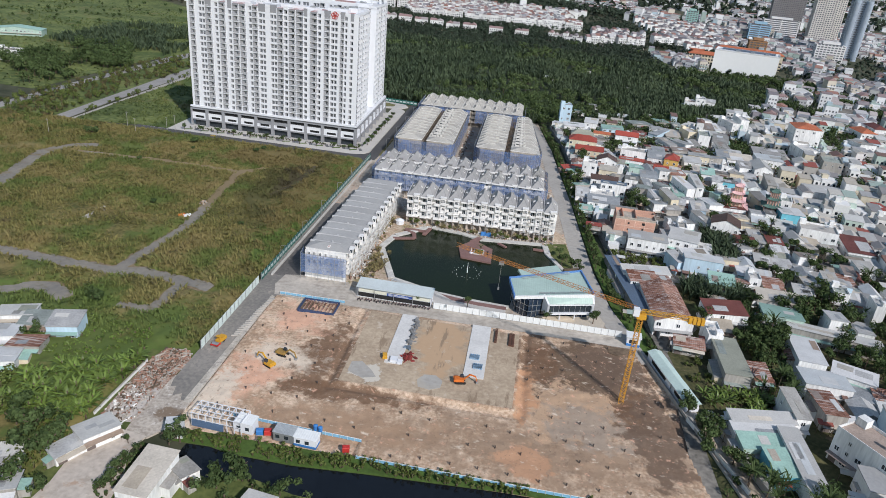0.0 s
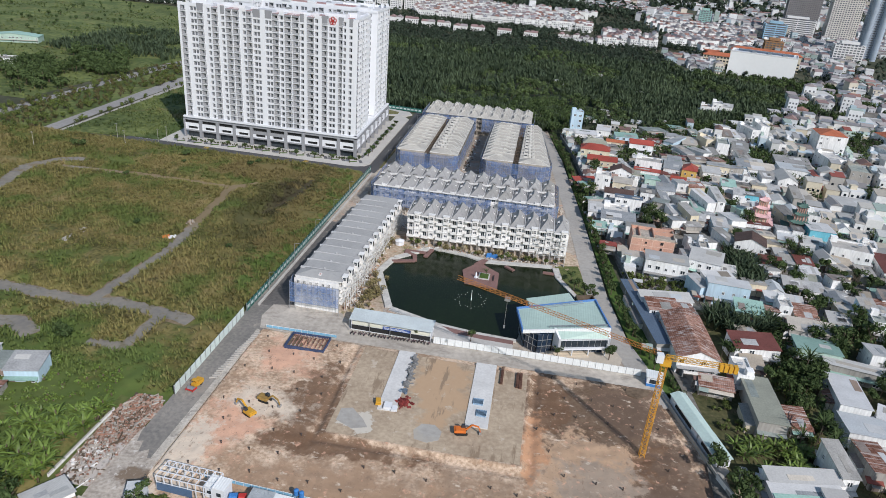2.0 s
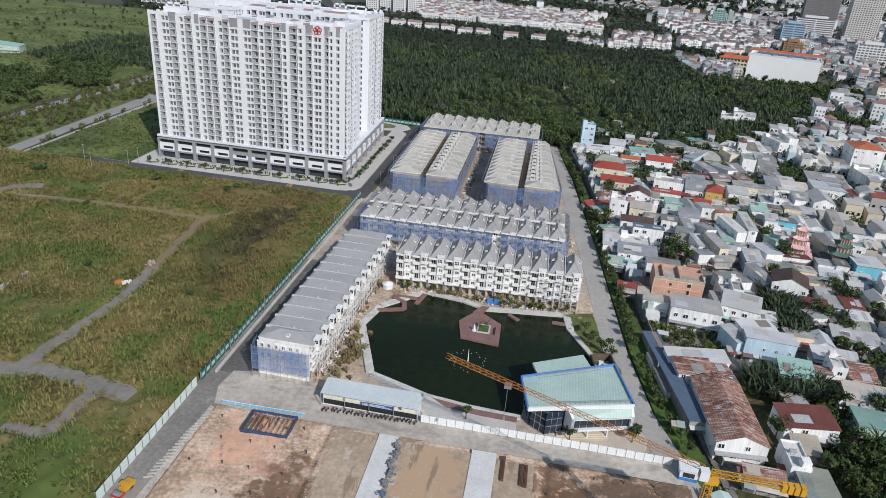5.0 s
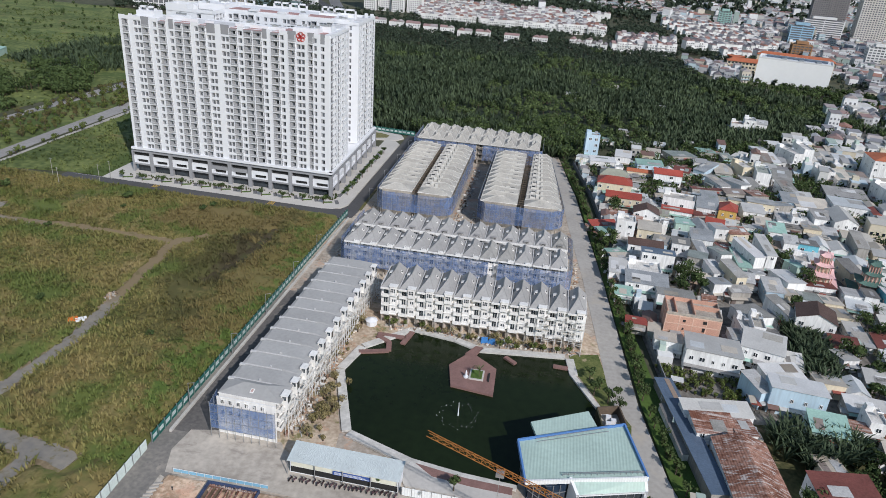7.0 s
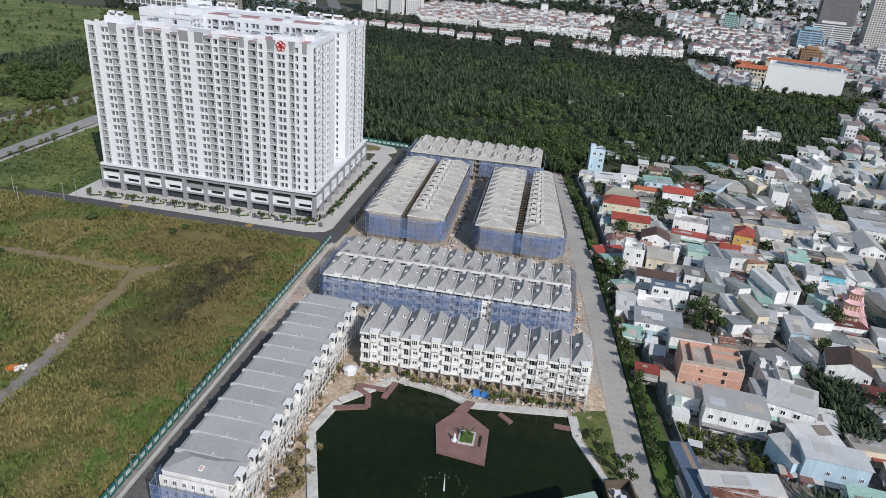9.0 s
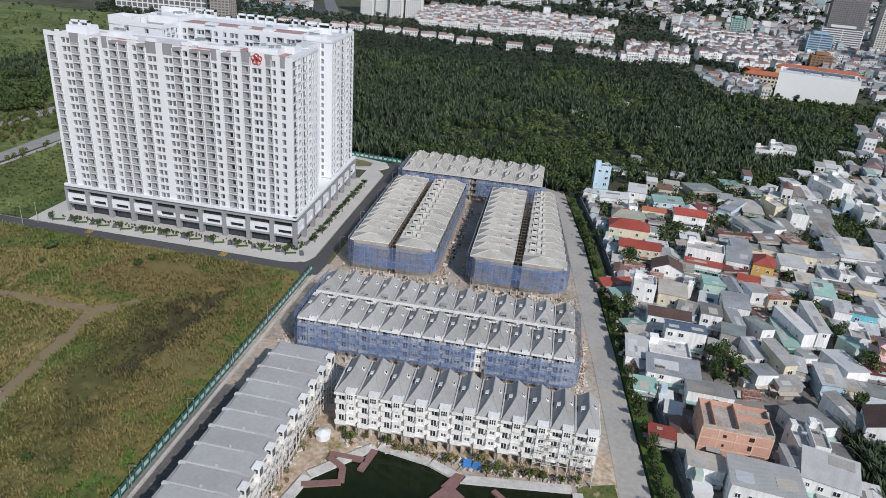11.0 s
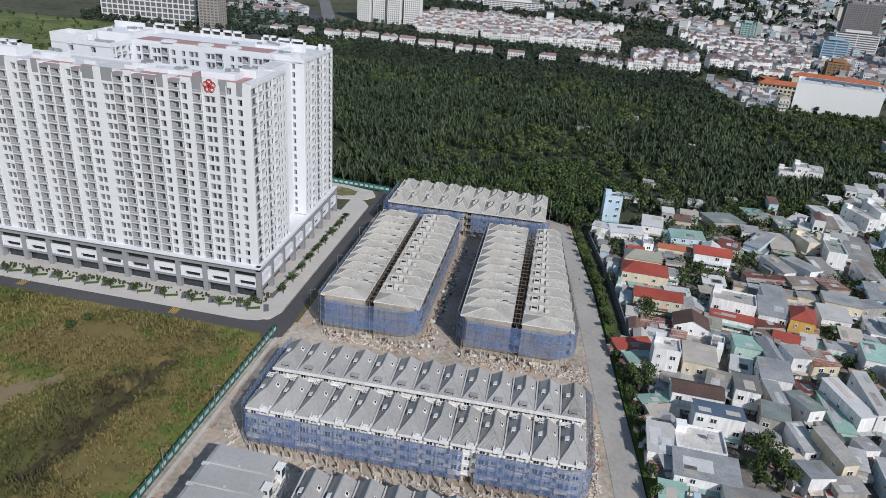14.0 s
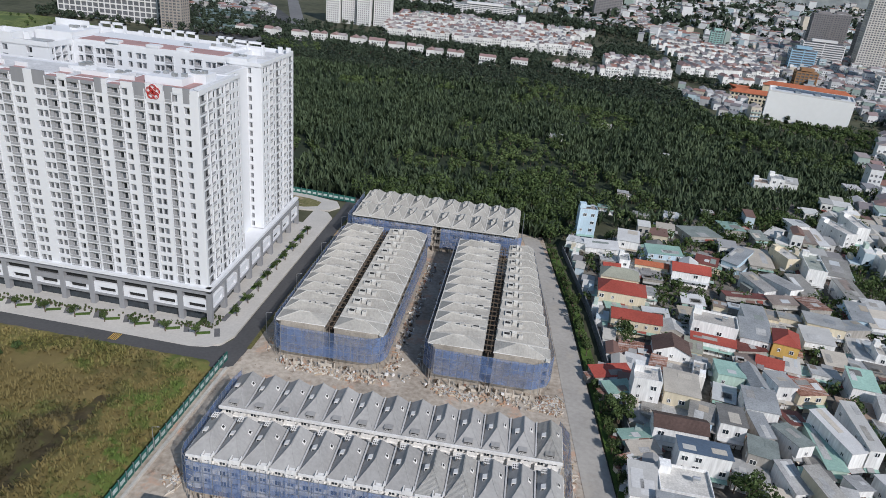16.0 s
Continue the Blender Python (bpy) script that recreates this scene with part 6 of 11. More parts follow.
# machines
def excavator(x, y, rot, paint, label, reach=1.0, z=0.05):
    e = thing("excavator", label, "excavator", pose(x, y, z, 0, 0, rot) @ Matrix.Diagonal((0.85, 0.85, 0.85, 1)), group="site machines")
    for s in (-1, 1):
        g = Geo()
        pts = [(-1.9, 0.25), (-1.5, 0.0), (1.5, 0.0), (1.9, 0.25), (1.9, 0.6), (1.5, 0.85), (-1.5, 0.85), (-1.9, 0.6)]
        y0, y1 = sorted((s * 0.75, s * 1.3))
        g.solid([(px, y0, pz) for px, pz in pts], [(px, y1, pz) for px, pz in pts])
        part("track", g, BLACK, e)
    g = Geo()
    g.box(-0.9, 0.9, -0.75, 0.75, 0.5, 1.0)
    g.solid([(-2.2, -1.3, 1.0), (1.3, -1.3, 1.0), (1.3, 1.3, 1.0), (-2.2, 1.3, 1.0)], [(-2.0, -1.2, 2.0), (1.2, -1.2, 1.9), (1.2, 1.2, 1.9), (-2.0, 1.2, 2.0)])
    g.box(-2.4, -1.5, -1.3, 1.3, 1.0, 1.8)
    part("body", g, paint, e)
    g = Geo()
    g.solid([(-0.1, 0.25, 1.9), (1.4, 0.25, 1.2), (1.4, 1.2, 1.2), (-0.1, 1.2, 1.9)], [(0.0, 0.3, 2.9), (1.1, 0.3, 2.9), (1.1, 1.15, 2.9), (0.0, 1.15, 2.9)])
    part("cab", g, GLASS, e, "dark glazed cab")
    g = Geo()
    g.beam((1.0, -0.3, 1.5), (3.2 * reach, -0.3, 3.6), 0.24)
    g.beam((3.2 * reach, -0.3, 3.6), (5.2 * reach, -0.3, 2.9), 0.2)
    part("boom", g, paint, e)
    g = Geo()
    g.beam((5.2 * reach, -0.3, 3.0), (6.0 * reach, -0.3, 0.9), 0.16)
    part("stick", g, paint, e)
    g = Geo()
    g.solid([(5.5 * reach, -0.9, 0.1), (6.4 * reach, -0.9, 0.0), (6.4 * reach, 0.3, 0.0), (5.5 * reach, 0.3, 0.1)], [(5.6 * reach, -0.85, 0.9), (6.3 * reach, -0.85, 1.0), (6.3 * reach, 0.25, 1.0), (5.6 * reach, 0.25, 0.9)])
    part("bucket", g, STEEL, e)
    return e


excavator(-68.5, 163.0, 150, YELLOW, "yellow crawler excavator on bare earth", 1.15)
excavator(-66.5, 169.5, -15, mat("dusty_ochre_paint", (0.32, 0.20, 0.06), 0.7, 0.3, 0.4, 2), "dusty ochre crawler excavator with dark cab on bare earth", 1.0)
excavator(-11.0, 168.8, 12, ORANGE, "orange crawler excavator on the levelled pad", 1.0, 0.75)


def roller(x, y, rot):
    r = thing("road_roller", "yellow road roller with red drum frame on the site road", "road roller", pose(x, y, 0.02, 0, 0, rot), group="site machines")
    g = Geo()
    n = 14
    ring = [(0.75 * math.cos(2 * math.pi * i / n), 0.75 + 0.75 * math.sin(2 * math.pi * i / n)) for i in range(n)]
    g.solid([(1.8 + a, -1.0, b) for a, b in ring], [(1.8 + a, 1.0, b) for a, b in ring])
    part("drum", g, STEEL, r)
    for s in (-1, 1):
        g = Geo()
        ring2 = [(0.7 * math.cos(2 * math.pi * i / n), 0.7 + 0.7 * math.sin(2 * math.pi * i / n)) for i in range(n)]
        y0, y1 = sorted((s * 0.6, s * 0.75))
        g.solid([(-1.6 + a, y0, b) for a, b in ring2], [(-1.6 + a, y1, b) for a, b in ring2])
        part("wheel", g, BLACK, r)
    g = Geo()
    g.box(0.8, 2.9, -1.2, -1.02, 0.6, 1.1)
    g.box(0.8, 2.9, 1.02, 1.2, 0.6, 1.1)
    g.box(2.6, 2.8, -1.2, 1.2, 0.7, 1.1)
    part("drum_frame", g, REDPAINT, r, "red drum frame")
    g = Geo()
    g.box(-2.6, -0.4, -1.0, 1.0, 0.8, 1.9)
    g.box(-0.6, 0.7, -0.9, 0.9, 0.8, 1.5)
    part("body", g, YELLOW, r)
    g = Geo()
    g.box(-0.6, 0.6, -0.8, 0.8, 2.6, 2.75)
    for sx in (-0.55, 0.5):
        for sy in (-0.75, 0.7):
            g.box(sx, sx + 0.06, sy, sy + 0.06, 1.4, 2.6)
    part("canopy", g, YELLOW, r)
    return r


roller(-87.6, 170.5, -100)


# goods stacked on the slabs and the pad
def stack(name, x, y, z, w, d, h, rot, material, label, category, layers=3):
    s = thing(name, label, category, pose(x, y, z, 0, 0, rot), group="site goods")
    for k in range(layers):
        g = Geo()
        j = 0.06 * (k % 2)
        g.box(-w / 2 + j, w / 2 - j, -d / 2 + j, d / 2 - j, h * k / layers, h * (k + 0.86) / layers)
        part("layer", g, material, s)
    return s


REBAR = mat("rusty_rebar", (0.13, 0.065, 0.045), 0.8, 0.4, 0.5, 3.0)
SACK = mat("grey_cover", (0.22, 0.22, 0.22), 0.8, 0.4, 0.5, 3.0)
def goods_pile(name, x, y, w, d, h, n, seed, material, label):
    """An untidy pile: many small slabs and bags lying over one another."""
    rr = random.Random(seed)
    pile = thing(name, label, "material pile", pose(x, y, 0.74), group="site goods")
    g = Geo()
    for _ in range(n):
        a, b = rr.gauss(0, w * 0.28), rr.gauss(0, d * 0.28)
        top = h * max(0.15, 1 - (abs(a) / w + abs(b) / d)) * rr.uniform(0.5, 1.1)
        g.rbox(a, b, rr.uniform(0.4, 1.2), rr.uniform(0.3, 0.8), 0, top, rr.uniform(0, 180))
    part("pile", g, material, pile)


for k, (x, y) in enumerate([(-29.9, 200), (-29.4, 196.5), (-29.8, 193), (-29.2, 189.5), (-29.9, 186)]):
    goods_pile("material_pile", x, y, 1.9, 3.4, 1.3, 22, k, SACK, "grey untidy pile of building goods beside the slab")
goods_pile("material_pile", -29.8, 182.4, 2.0, 2.4, 1.2, 14, 8, mat("slate_blue_bags", (0.16, 0.21, 0.27), 0.8, 0.3, 0.6, 3, island=0.4), "slate-blue pile of bagged goods beside the slab")
goods_pile("brick_pile", -28.6, 177.6, 3.4, 4.2, 1.5, 46, 9, mat("dark_red_bags", (0.24, 0.045, 0.04), 0.8, 0.3, 0.6, 3, island=0.4), "dark red pile of bagged goods on the pad")
stack("white_pallet", -32.6, 174.6, 0.95, 2.2, 2.6, 0.8, 3, WHITE, "white stacked panels on the slab end", "pallet", 3)
stack("white_pallet", -30.6, 174.0, 0.95, 1.6, 2.2, 0.6, 3, WHITE, "white stacked panels on the slab end", "pallet", 2)
stack("yellow_box", -35.6, 175.5, 0.95, 1.5, 2.0, 1.3, 12, YELLOW, "yellow machine housing on the slab", "machine", 2)
for x, y, l in ((-2.2, 198, 8.5), (2.6, 196.8, 7.5), (3.6, 196.6, 7.6)):
    s = thing("rebar_bundle", "rusty bundle of reinforcing bars on the pad", "rebar", pose(x, y, 0.74), group="site goods")
    for k in range(3):
        g = Geo()
        g.box(-0.42 + k * 0.3, -0.16 + k * 0.3, -l / 2, l / 2, 0, 0.55 + 0.1 * (k % 2))
        part("bar", g, REBAR, s)
for x, y in ((-8.0, 183), (-6.6, 178)):
    s = thing("steel_frame", "pale blue steel formwork frames lying on the slab", "formwork", pose(x, y, 0.95), group="site goods")
    for k in range(5):
        g = Geo()
        for yy in (-1.3, 1.2):
            g.box(-1.3 + k * 0.6, -0.9 + k * 0.6, yy, yy + 0.1, 0, 0.5)
        g.box(-1.3 + k * 0.6, -1.22 + k * 0.6, -1.2, 1.2, 0, 0.5)
        g.box(-0.98 + k * 0.6, -0.9 + k * 0.6, -1.2, 1.2, 0, 0.5)
        part("frame", g, mat("pale_blue_steel", (0.30, 0.44, 0.58), 0.5, 0.2, 0.3, 2) if "pale_blue_steel" not in bpy.data.materials else bpy.data.materials["pale_blue_steel"], s)


# site cabins at the south-west corner
def cabin(x, y, w, d, h, rot, wallm, roofm, label, trim=None):
    c = thing("site_cabin", label, "cabin", pose(x, y, 0.02, 0, 0, rot), group="site cabins")
    g = Geo()
    g.box(-w / 2, w / 2, -d / 2, d / 2, 0, h)
    part("wall", g, wallm, c)
    g = Geo()
    g.solid([(-w / 2 - 0.2, -d / 2 - 0.2, h), (w / 2 + 0.2, -d / 2 - 0.2, h), (w / 2 + 0.2, d / 2 + 0.2, h), (-w / 2 - 0.2, d / 2 + 0.2, h)],
            [(-w / 2 - 0.2, -d / 2 - 0.2, h + 0.12), (w / 2 + 0.2, -d / 2 - 0.2, h + 0.12), (w / 2 + 0.2, d / 2 + 0.2, h + 0.4), (-w / 2 - 0.2, d / 2 + 0.2, h + 0.4)])
    part("roof", g, roofm, c)
    for k in range(max(1, int(w / 2.5))):
        g = Geo()
        g.box(-w / 2 + 0.6 + k * 2.4, -w / 2 + 1.7 + k * 2.4, -d / 2 - 0.05, -d / 2 + 0.02, 1.0, 2.0)
        part("window", g, GLASS, c)
    if trim:
        g = Geo()
        g.box(-w / 2 - 0.03, w / 2 + 0.03, -d / 2 - 0.03, d / 2 + 0.03, 0.0, 0.7)
        part("plinth", g, trim, c)
    return c


cabin(-52.5, 133.6, 5.5, 3.0, 2.7, -4, STEEL, mat("zinc_sheet", (0.42, 0.45, 0.47), 0.5, 0.2, 0.3, 2, ribs=("X", 4)), "grey site cabin with flat zinc roof")
cabin(-46.6, 133.0, 6.0, 3.0, 2.7, -4, WHITE, WHITESHEET, "white site cabin with blue base", BLUE)
cabin(-63.5, 134.6, 5.0, 3.4, 3.2, -6, WHITE, WHITESHEET, "white site cabin beside the scaffold shed")
fr = thing("frame_shed", "open white steel-framed shed with blue lower walls", "shed", pose(-70.5, 134.8, 0.02, 0, 0, -4))
g = Geo()
for x in range(-7, 8, 2):
    for y in (-2.6, 2.6):
        g.beam((x, y, 0), (x, y, 4.2), 0.09)
    g.beam((x, -2.6, 4.2), (x, 2.6, 4.2), 0.08)
for y in (-2.6, -0.9, 0.9, 2.6):
    g.beam((-7, y, 4.2), (7, y, 4.2), 0.08)
for y in (-2.6, 2.6):
    g.beam((-7, y, 2.4), (7, y, 2.4), 0.07)
part("frame", g, WHITE, fr)
g = Geo()
g.box(-7, 2, -2.7, -2.6, 0, 2.2)
part("wall_sheet", g, mat("slate_blue_sheet", (0.10, 0.16, 0.26), 0.6, 0.2, 0.3, 2), fr)
for x, y in ((-45.6, 137.0), (-44.2, 136.6)):
    t_ = thing("water_tank", "blue plastic water tank on a stand", "water tank", pose(x, y, 0.02), group="blue tanks")
    g = Geo()
    g.cyl(0, 0, 1.6, 3.0, 0.6, n=12)
    g.cyl(0, 0, 3.0, 3.2, 0.6, n=12, r2=0.25)
    part("tank", g, BLUE, t_)
    g = Geo()
    for a in (-0.4, 0.4):
        for b in (-0.4, 0.4):
            g.beam((a, b, 0), (a, b, 1.6), 0.06)
    part("stand", g, STEEL, t_)
for x, y, m_, lab in ((-57.5, 134.2, REDPAINT, "red container beside the cabins"), (-36.2, 132.8, REDPAINT, "red tool container by the canal"), (-59.6, 133.8, BLUE, "blue tarpaulin heap by the cabins")):
    s = thing("tool_box", lab, "container", pose(x, y, 0.0, 0, 0, 15), group="site goods")
    g = Geo()
    g.box(-0.9, 0.9, -0.7, 0.7, 0, 1.3)
    part("box", g, m_, s)
    g = Geo()
    g.solid([(-0.95, -0.75, 1.3), (0.95, -0.75, 1.3), (0.95, 0.75, 1.3), (-0.95, 0.75, 1.3)], [(-0.8, -0.6, 1.45), (0.8, -0.6, 1.45), (0.8, 0.6, 1.45), (-0.8, 0.6, 1.45)])
    part("lid", g, m_, s)
# canal below the site
sheet("canal_water", [(-77, 118), (-66, 109), (90, 109), (90, 128.6), (4, 128), (-30, 126.2), (-48, 124.9), (-64, 125.3), (-70, 126.6), (-76, 126.4)], -0.42, CANAL, "black still canal water", "water", 0.15)
sheet("canal_bank", [(-80, 126.6), (-70, 126.8), (-64, 125.5), (-48, 125.1), (-30, 126.4), (4, 128.2), (60, 128.9), (58, 130.6), (-33, 131.6), (-38, 131), (-80, 131)], 0.0, LAWN, "weedy green canal bank", "bank", 0.55)


# ---- the pond, the show building and the sales shed ----
isl = thing("pond_island", "pentagonal red-paved pond deck with planted square", "deck", pose(0, 0, 0))
ring = [(-21.4, 257.0), (-8.5, 255.3), (-8.8, 268.9), (-17.8, 276.5), (-23.5, 267.5)]
g = Geo()
g.poly(ring, BASE, 0.7)
part("deck", g, DECK, isl)
g = Geo()
g.box(-16.6, -12.2, 261.3, 266.6, 0.7, 1.05)
part("planter", g, PAVING, isl)
g = Geo()
g.box(-16.1, -12.7, 261.8, 266.1, 1.05, 1.15)
part("planting", g, LAWN, isl)
g = Geo()
g.box(-10.8, -10.4, 261.4, 265.5, 0.7, 1.2)
part("bench", g, NEARBLACK, isl)
g = Geo()
g.cyl(-17.5, 262.2, 0.7, 1.1, 0.8, n=8)
g.cyl(-17.5, 262.2, 1.1, 2.6, 0.45, n=8, r2=0.3)
g.cyl(-17.5, 262.2, 2.6, 3.2, 0.3, n=8, r2=0.1)
tagged(part("statue", g, WHITE), "plain white statue on the pond deck", "statue")
g = Geo()
g.poly([(-19.5, 275), (-16, 275.2), (-14.2, 280), (-16.6, 280.4)], BASE, 0.68)
tagged(part("footbridge", g, DECK), "red-paved bridge to the pond deck", "bridge", kind="structure")
for pts in ([(-52.6, 267.3), (-43.6, 270.4), (-44.6, 275.2), (-49.2, 277.9)], [(-49.4, 279.3), (-40.0, 279.2)], [(-38.6, 283.4), (-40.2, 275.4)]):
    g = Geo()
    for a, b in zip(pts, pts[1:]):
        g.poly(ribbon([a, b], 1.7), BASE, 0.62 + 0.004 * len(g.v))
    tagged(part("jetty", g, DECK), "red-brown paved jetty in the pond", "jetty")
for x, y, r in ((-5.0, 275.4, 50), (11.0, 275.8, -2)):
    g = Geo()
    g.rbox(x, y, 4.6, 1.5, BASE, 0.6, r - 90 if x < 0 else r)
    tagged(part("jetty", g, DECK), "short red-brown jetty at the pond edge", "jetty")
sheet("shore_paving", [(-26, 224), (-13, 222), (0, 221), (0, 213.5), (-26, 214.5), (-30, 222)], 0.5, PAVING, "pale paved shore with red paving bands", "pavement", 1.0)
sheet("shore_band", [(-25, 222.6), (-12, 220.4), (0, 219.8), (0, 217.4), (-10, 217.8), (-20, 219)], 0.56, DECK, "red paving band along the shore", "pavement", 0.1)
# fountain
f_ = thing("fountain", "thin white fountain jet in the pond", "fountain", pose(-17.2, 244.5, 0.0))
g = Geo()
g.cyl(0, 0, 0.02, 4.5, 0.22, n=6, r2=0.05)
SPRAY = mat("spray", (0.8, 0.82, 0.82), 0.4, 0.1)
part("jet", g, SPRAY, f_)
for k in range(26):
    a = 2 * math.pi * k / 26
    g = Geo()
    g.cyl((4.6 + 0.7 * (k % 3)) * math.cos(a), (4.6 + 0.7 * (k % 3)) * math.sin(a), 0.01, 0.22, 0.10, n=5, r2=0.02)
    part("small_jet", g, SPRAY, f_)

# show building: glazed hall with a folded pale green roof
show = thing("show_building", "glass show building with folded pale green metal roof", "show building")
R = [(-0.2, 228.0, 8.7), (2.5, 214.8, 8.0), (30.7, 220.6, 10.1), (26.5, 238.6, 10.5)]
FASCIA = mat("blue_fascia", (0.10, 0.22, 0.48), 0.5, 0.15, 0.3, 2)
g = Geo()
g.solid([(x, y, z - 0.9) for x, y, z in R], [(x, y, z - 0.4) for x, y, z in R])
part("main_roof", g, MINTSHEET, show)
for k, (a, b) in enumerate(zip(R, R[1:] + R[:1])):
    g = Geo()
    n = Vector((b[1] - a[1], a[0] - b[0], 0)).normalized() * 0.22
    low = [(a[0] + n.x, a[1] + n.y, a[2] - 1.0), (b[0] + n.x, b[1] + n.y, b[2] - 1.0), (b[0] - n.x, b[1] - n.y, b[2] - 1.0), (a[0] - n.x, a[1] - n.y, a[2] - 1.0)]
    g.solid(low, [(p[0], p[1], p[2] + 1.25) for p in low])
    part("roof_edge", g, WHITESHEET if k == 1 else FASCIA, show, "white roof edge" if k == 1 else "blue roof edge")
wing = [(2.6, 235.8), (5.6, 227.0), (20.8, 235.4), (17.6, 243.8)]
g = Geo()
g.solid([(*p, 7.9) for p in wing], [(p[0], p[1], z) for p, z in zip(wing, (8.7, 8.5, 8.8, 9.0))])
part("wing_roof", g, MINTSHEET, show)
g = Geo()
g.poly([(1.4, 226.9), (3.4, 218.0), (7.6, 214.9), (12.4, 217.2), (29.4, 221.6), (25.6, 237.4)], 0, 7.2)
g.poly([(3.6, 235.0), (6.2, 228.4), (19.6, 235.6), (17.0, 242.6)], BASE, 7.9)
part("glass_wall", g, mat("blue_black_glass", (0.02, 0.035, 0.06), 0.06, 0.4, 0.2, 1.0, spec=0.7), show, "dark blue glass walls")
g = Geo()
for a, b, n in (((1.35, 226.9), (3.35, 217.9), 4), ((3.35, 217.9), (7.6, 214.8), 3), ((7.6, 214.8), (12.4, 217.1), 3), ((12.4, 217.1), (29.4, 221.5), 9)):
    for k in range(n + 1):
        q = Vector(a).lerp(Vector(b), k / n)
        g.beam((q.x, q.y, 0), (q.x, q.y, 7.2), 0.08)
    for z in (0.1, 2.6, 4.9):
        g.beam((*a, z), (*b, z), 0.07)
part("mullion", g, STEEL, show)
# the white portal: a leaning frame round a dark glass band
PA, PB, QA, QB = Vector((14.4, 214.2)), Vector((31.2, 219.5)), Vector((12.5, 217.4)), Vector((30.7, 220.8))
g = Geo()
wide = (PB - PA).normalized()
inn = Vector((-wide.y, wide.x))


def portal_bar(u0, u1, z0, z1, deep):
    a, b = PA + (PB - PA) * u0, PA + (PB - PA) * u1
    ring = [(a.x, a.y), (b.x, b.y), (b.x + inn.x * deep, b.y + inn.y * deep), (a.x + inn.x * deep, a.y + inn.y * deep)]
    g.poly(ring, z0, z1)


portal_bar(0, 1, 2.7, 3.3, 1.6)
portal_bar(0, 1, 6.4, 7.0, 0.7)
portal_bar(0, 0.045, 3.3, 6.4, 1.6)
portal_bar(0.955, 1, 3.3, 6.4, 1.6)
for a, q in ((PA, QA), (PB - wide * 0.7, QB - wide * 0.7)):
    s_ = wide * 0.7
    g.solid([(a.x, a.y, 2.7), (a.x + s_.x, a.y + s_.y, 2.7), (q.x + s_.x, q.y + s_.y, 2.7), (q.x, q.y, 2.7)], [(a.x, a.y, 7.0), (a.x + s_.x, a.y + s_.y, 7.0), (q.x + s_.x, q.y + s_.y, 9.1), (q.x, q.y, 9.1)])
for t in (0.3, 0.62, 0.95):
    c = PA + (PB - PA) * t + inn * 0.6
    g.cyl(c.x, c.y, 0, 2.7, 0.22)
part("portal", g, WHITE, show, "white projecting portal frame")
g = Geo()
a, b = PA + wide * 0.75, PB - wide * 0.75
g.solid([(a.x, a.y, 6.75), (b.x, b.y, 6.75), (QB.x - 0.7, QB.y, 8.9), (QA.x + 0.7, QA.y, 8.4)], [(a.x, a.y, 6.95), (b.x, b.y, 6.95), (QB.x - 0.7, QB.y, 9.2), (QA.x + 0.7, QA.y, 8.7)])
part("portal_roof", g, MINTSHEET, show)
g = Geo()
a, b = PA + wide * 0.75 + inn * 0.9, PB - wide * 0.75 + inn * 0.9
g.poly([(a.x, a.y), (b.x, b.y), (b.x + inn.x * 0.15, b.y + inn.y * 0.15), (a.x + inn.x * 0.15, a.y + inn.y * 0.15)], 3.3, 6.4)
part("portal_glass", g, GLASS, show)
g = Geo()
for k in range(1, 8):
    c = a.lerp(b, k / 8)
    g.beam((c.x, c.y - 0.1, 3.3), (c.x, c.y - 0.1, 6.4), 0.06)
part("portal_mullion", g, STEEL, show)
g = Geo()
for k in range(15):
    q = Vector((11.0, 218.2)).lerp(Vector((29.8, 221.9)), k / 14)
    z = 8.3 + 1.5 * k / 14
    g.beam((q.x, q.y, z), (q.x, q.y, z + 0.9), 0.05)
g.beam((11.0, 218.2, 9.2), (29.8, 221.9, 10.7), 0.06)
g.beam((11.0, 218.2, 8.8), (29.8, 221.9, 10.3), 0.05)
g.beam((4.2, 229.2, 8.9), (22.0, 236.2, 10.3), 0.09)
g.beam((4.6, 228.2, 8.9), (22.4, 235.2, 10.2), 0.06)
part("roof_rail", g, STEEL, show)
for k in range(4):
    sheet("entrance_step", [(11.2 - 0.1 * k, 213.2 + 0.7 * k), (25.0, 216.6 + 0.7 * k), (24.6, 218.4 + 0.5 * k), (11.0, 216.4 + 0.2 * k)], 0.16 + 0.14 * k, mat("cream_step", (0.60, 0.52, 0.41), 0.8, 0.12, 0.2, 1.5) if "cream_step" not in bpy.data.materials else bpy.data.materials["cream_step"], "cream stone step before the show building", "step", 0.14)
sheet("show_forecourt", [(6, 212.2), (34, 211.6), (36, 219), (33, 226), (14, 217), (6, 215)], 0.12, mat("cream_paving", (0.52, 0.46, 0.38), 0.8, 0.12, 0.2, 1.5), "cream paved forecourt of the show building", "pavement", 0.6)
g = Geo()
g.poly([(22.6, 246.6), (29, 248.6), (27.4, 256.4), (21.4, 254.2)], 0, 0.12)
gh = thing("plant_enclosure", "small open utility enclosure with hedge walls and white machines", "utility enclosure")
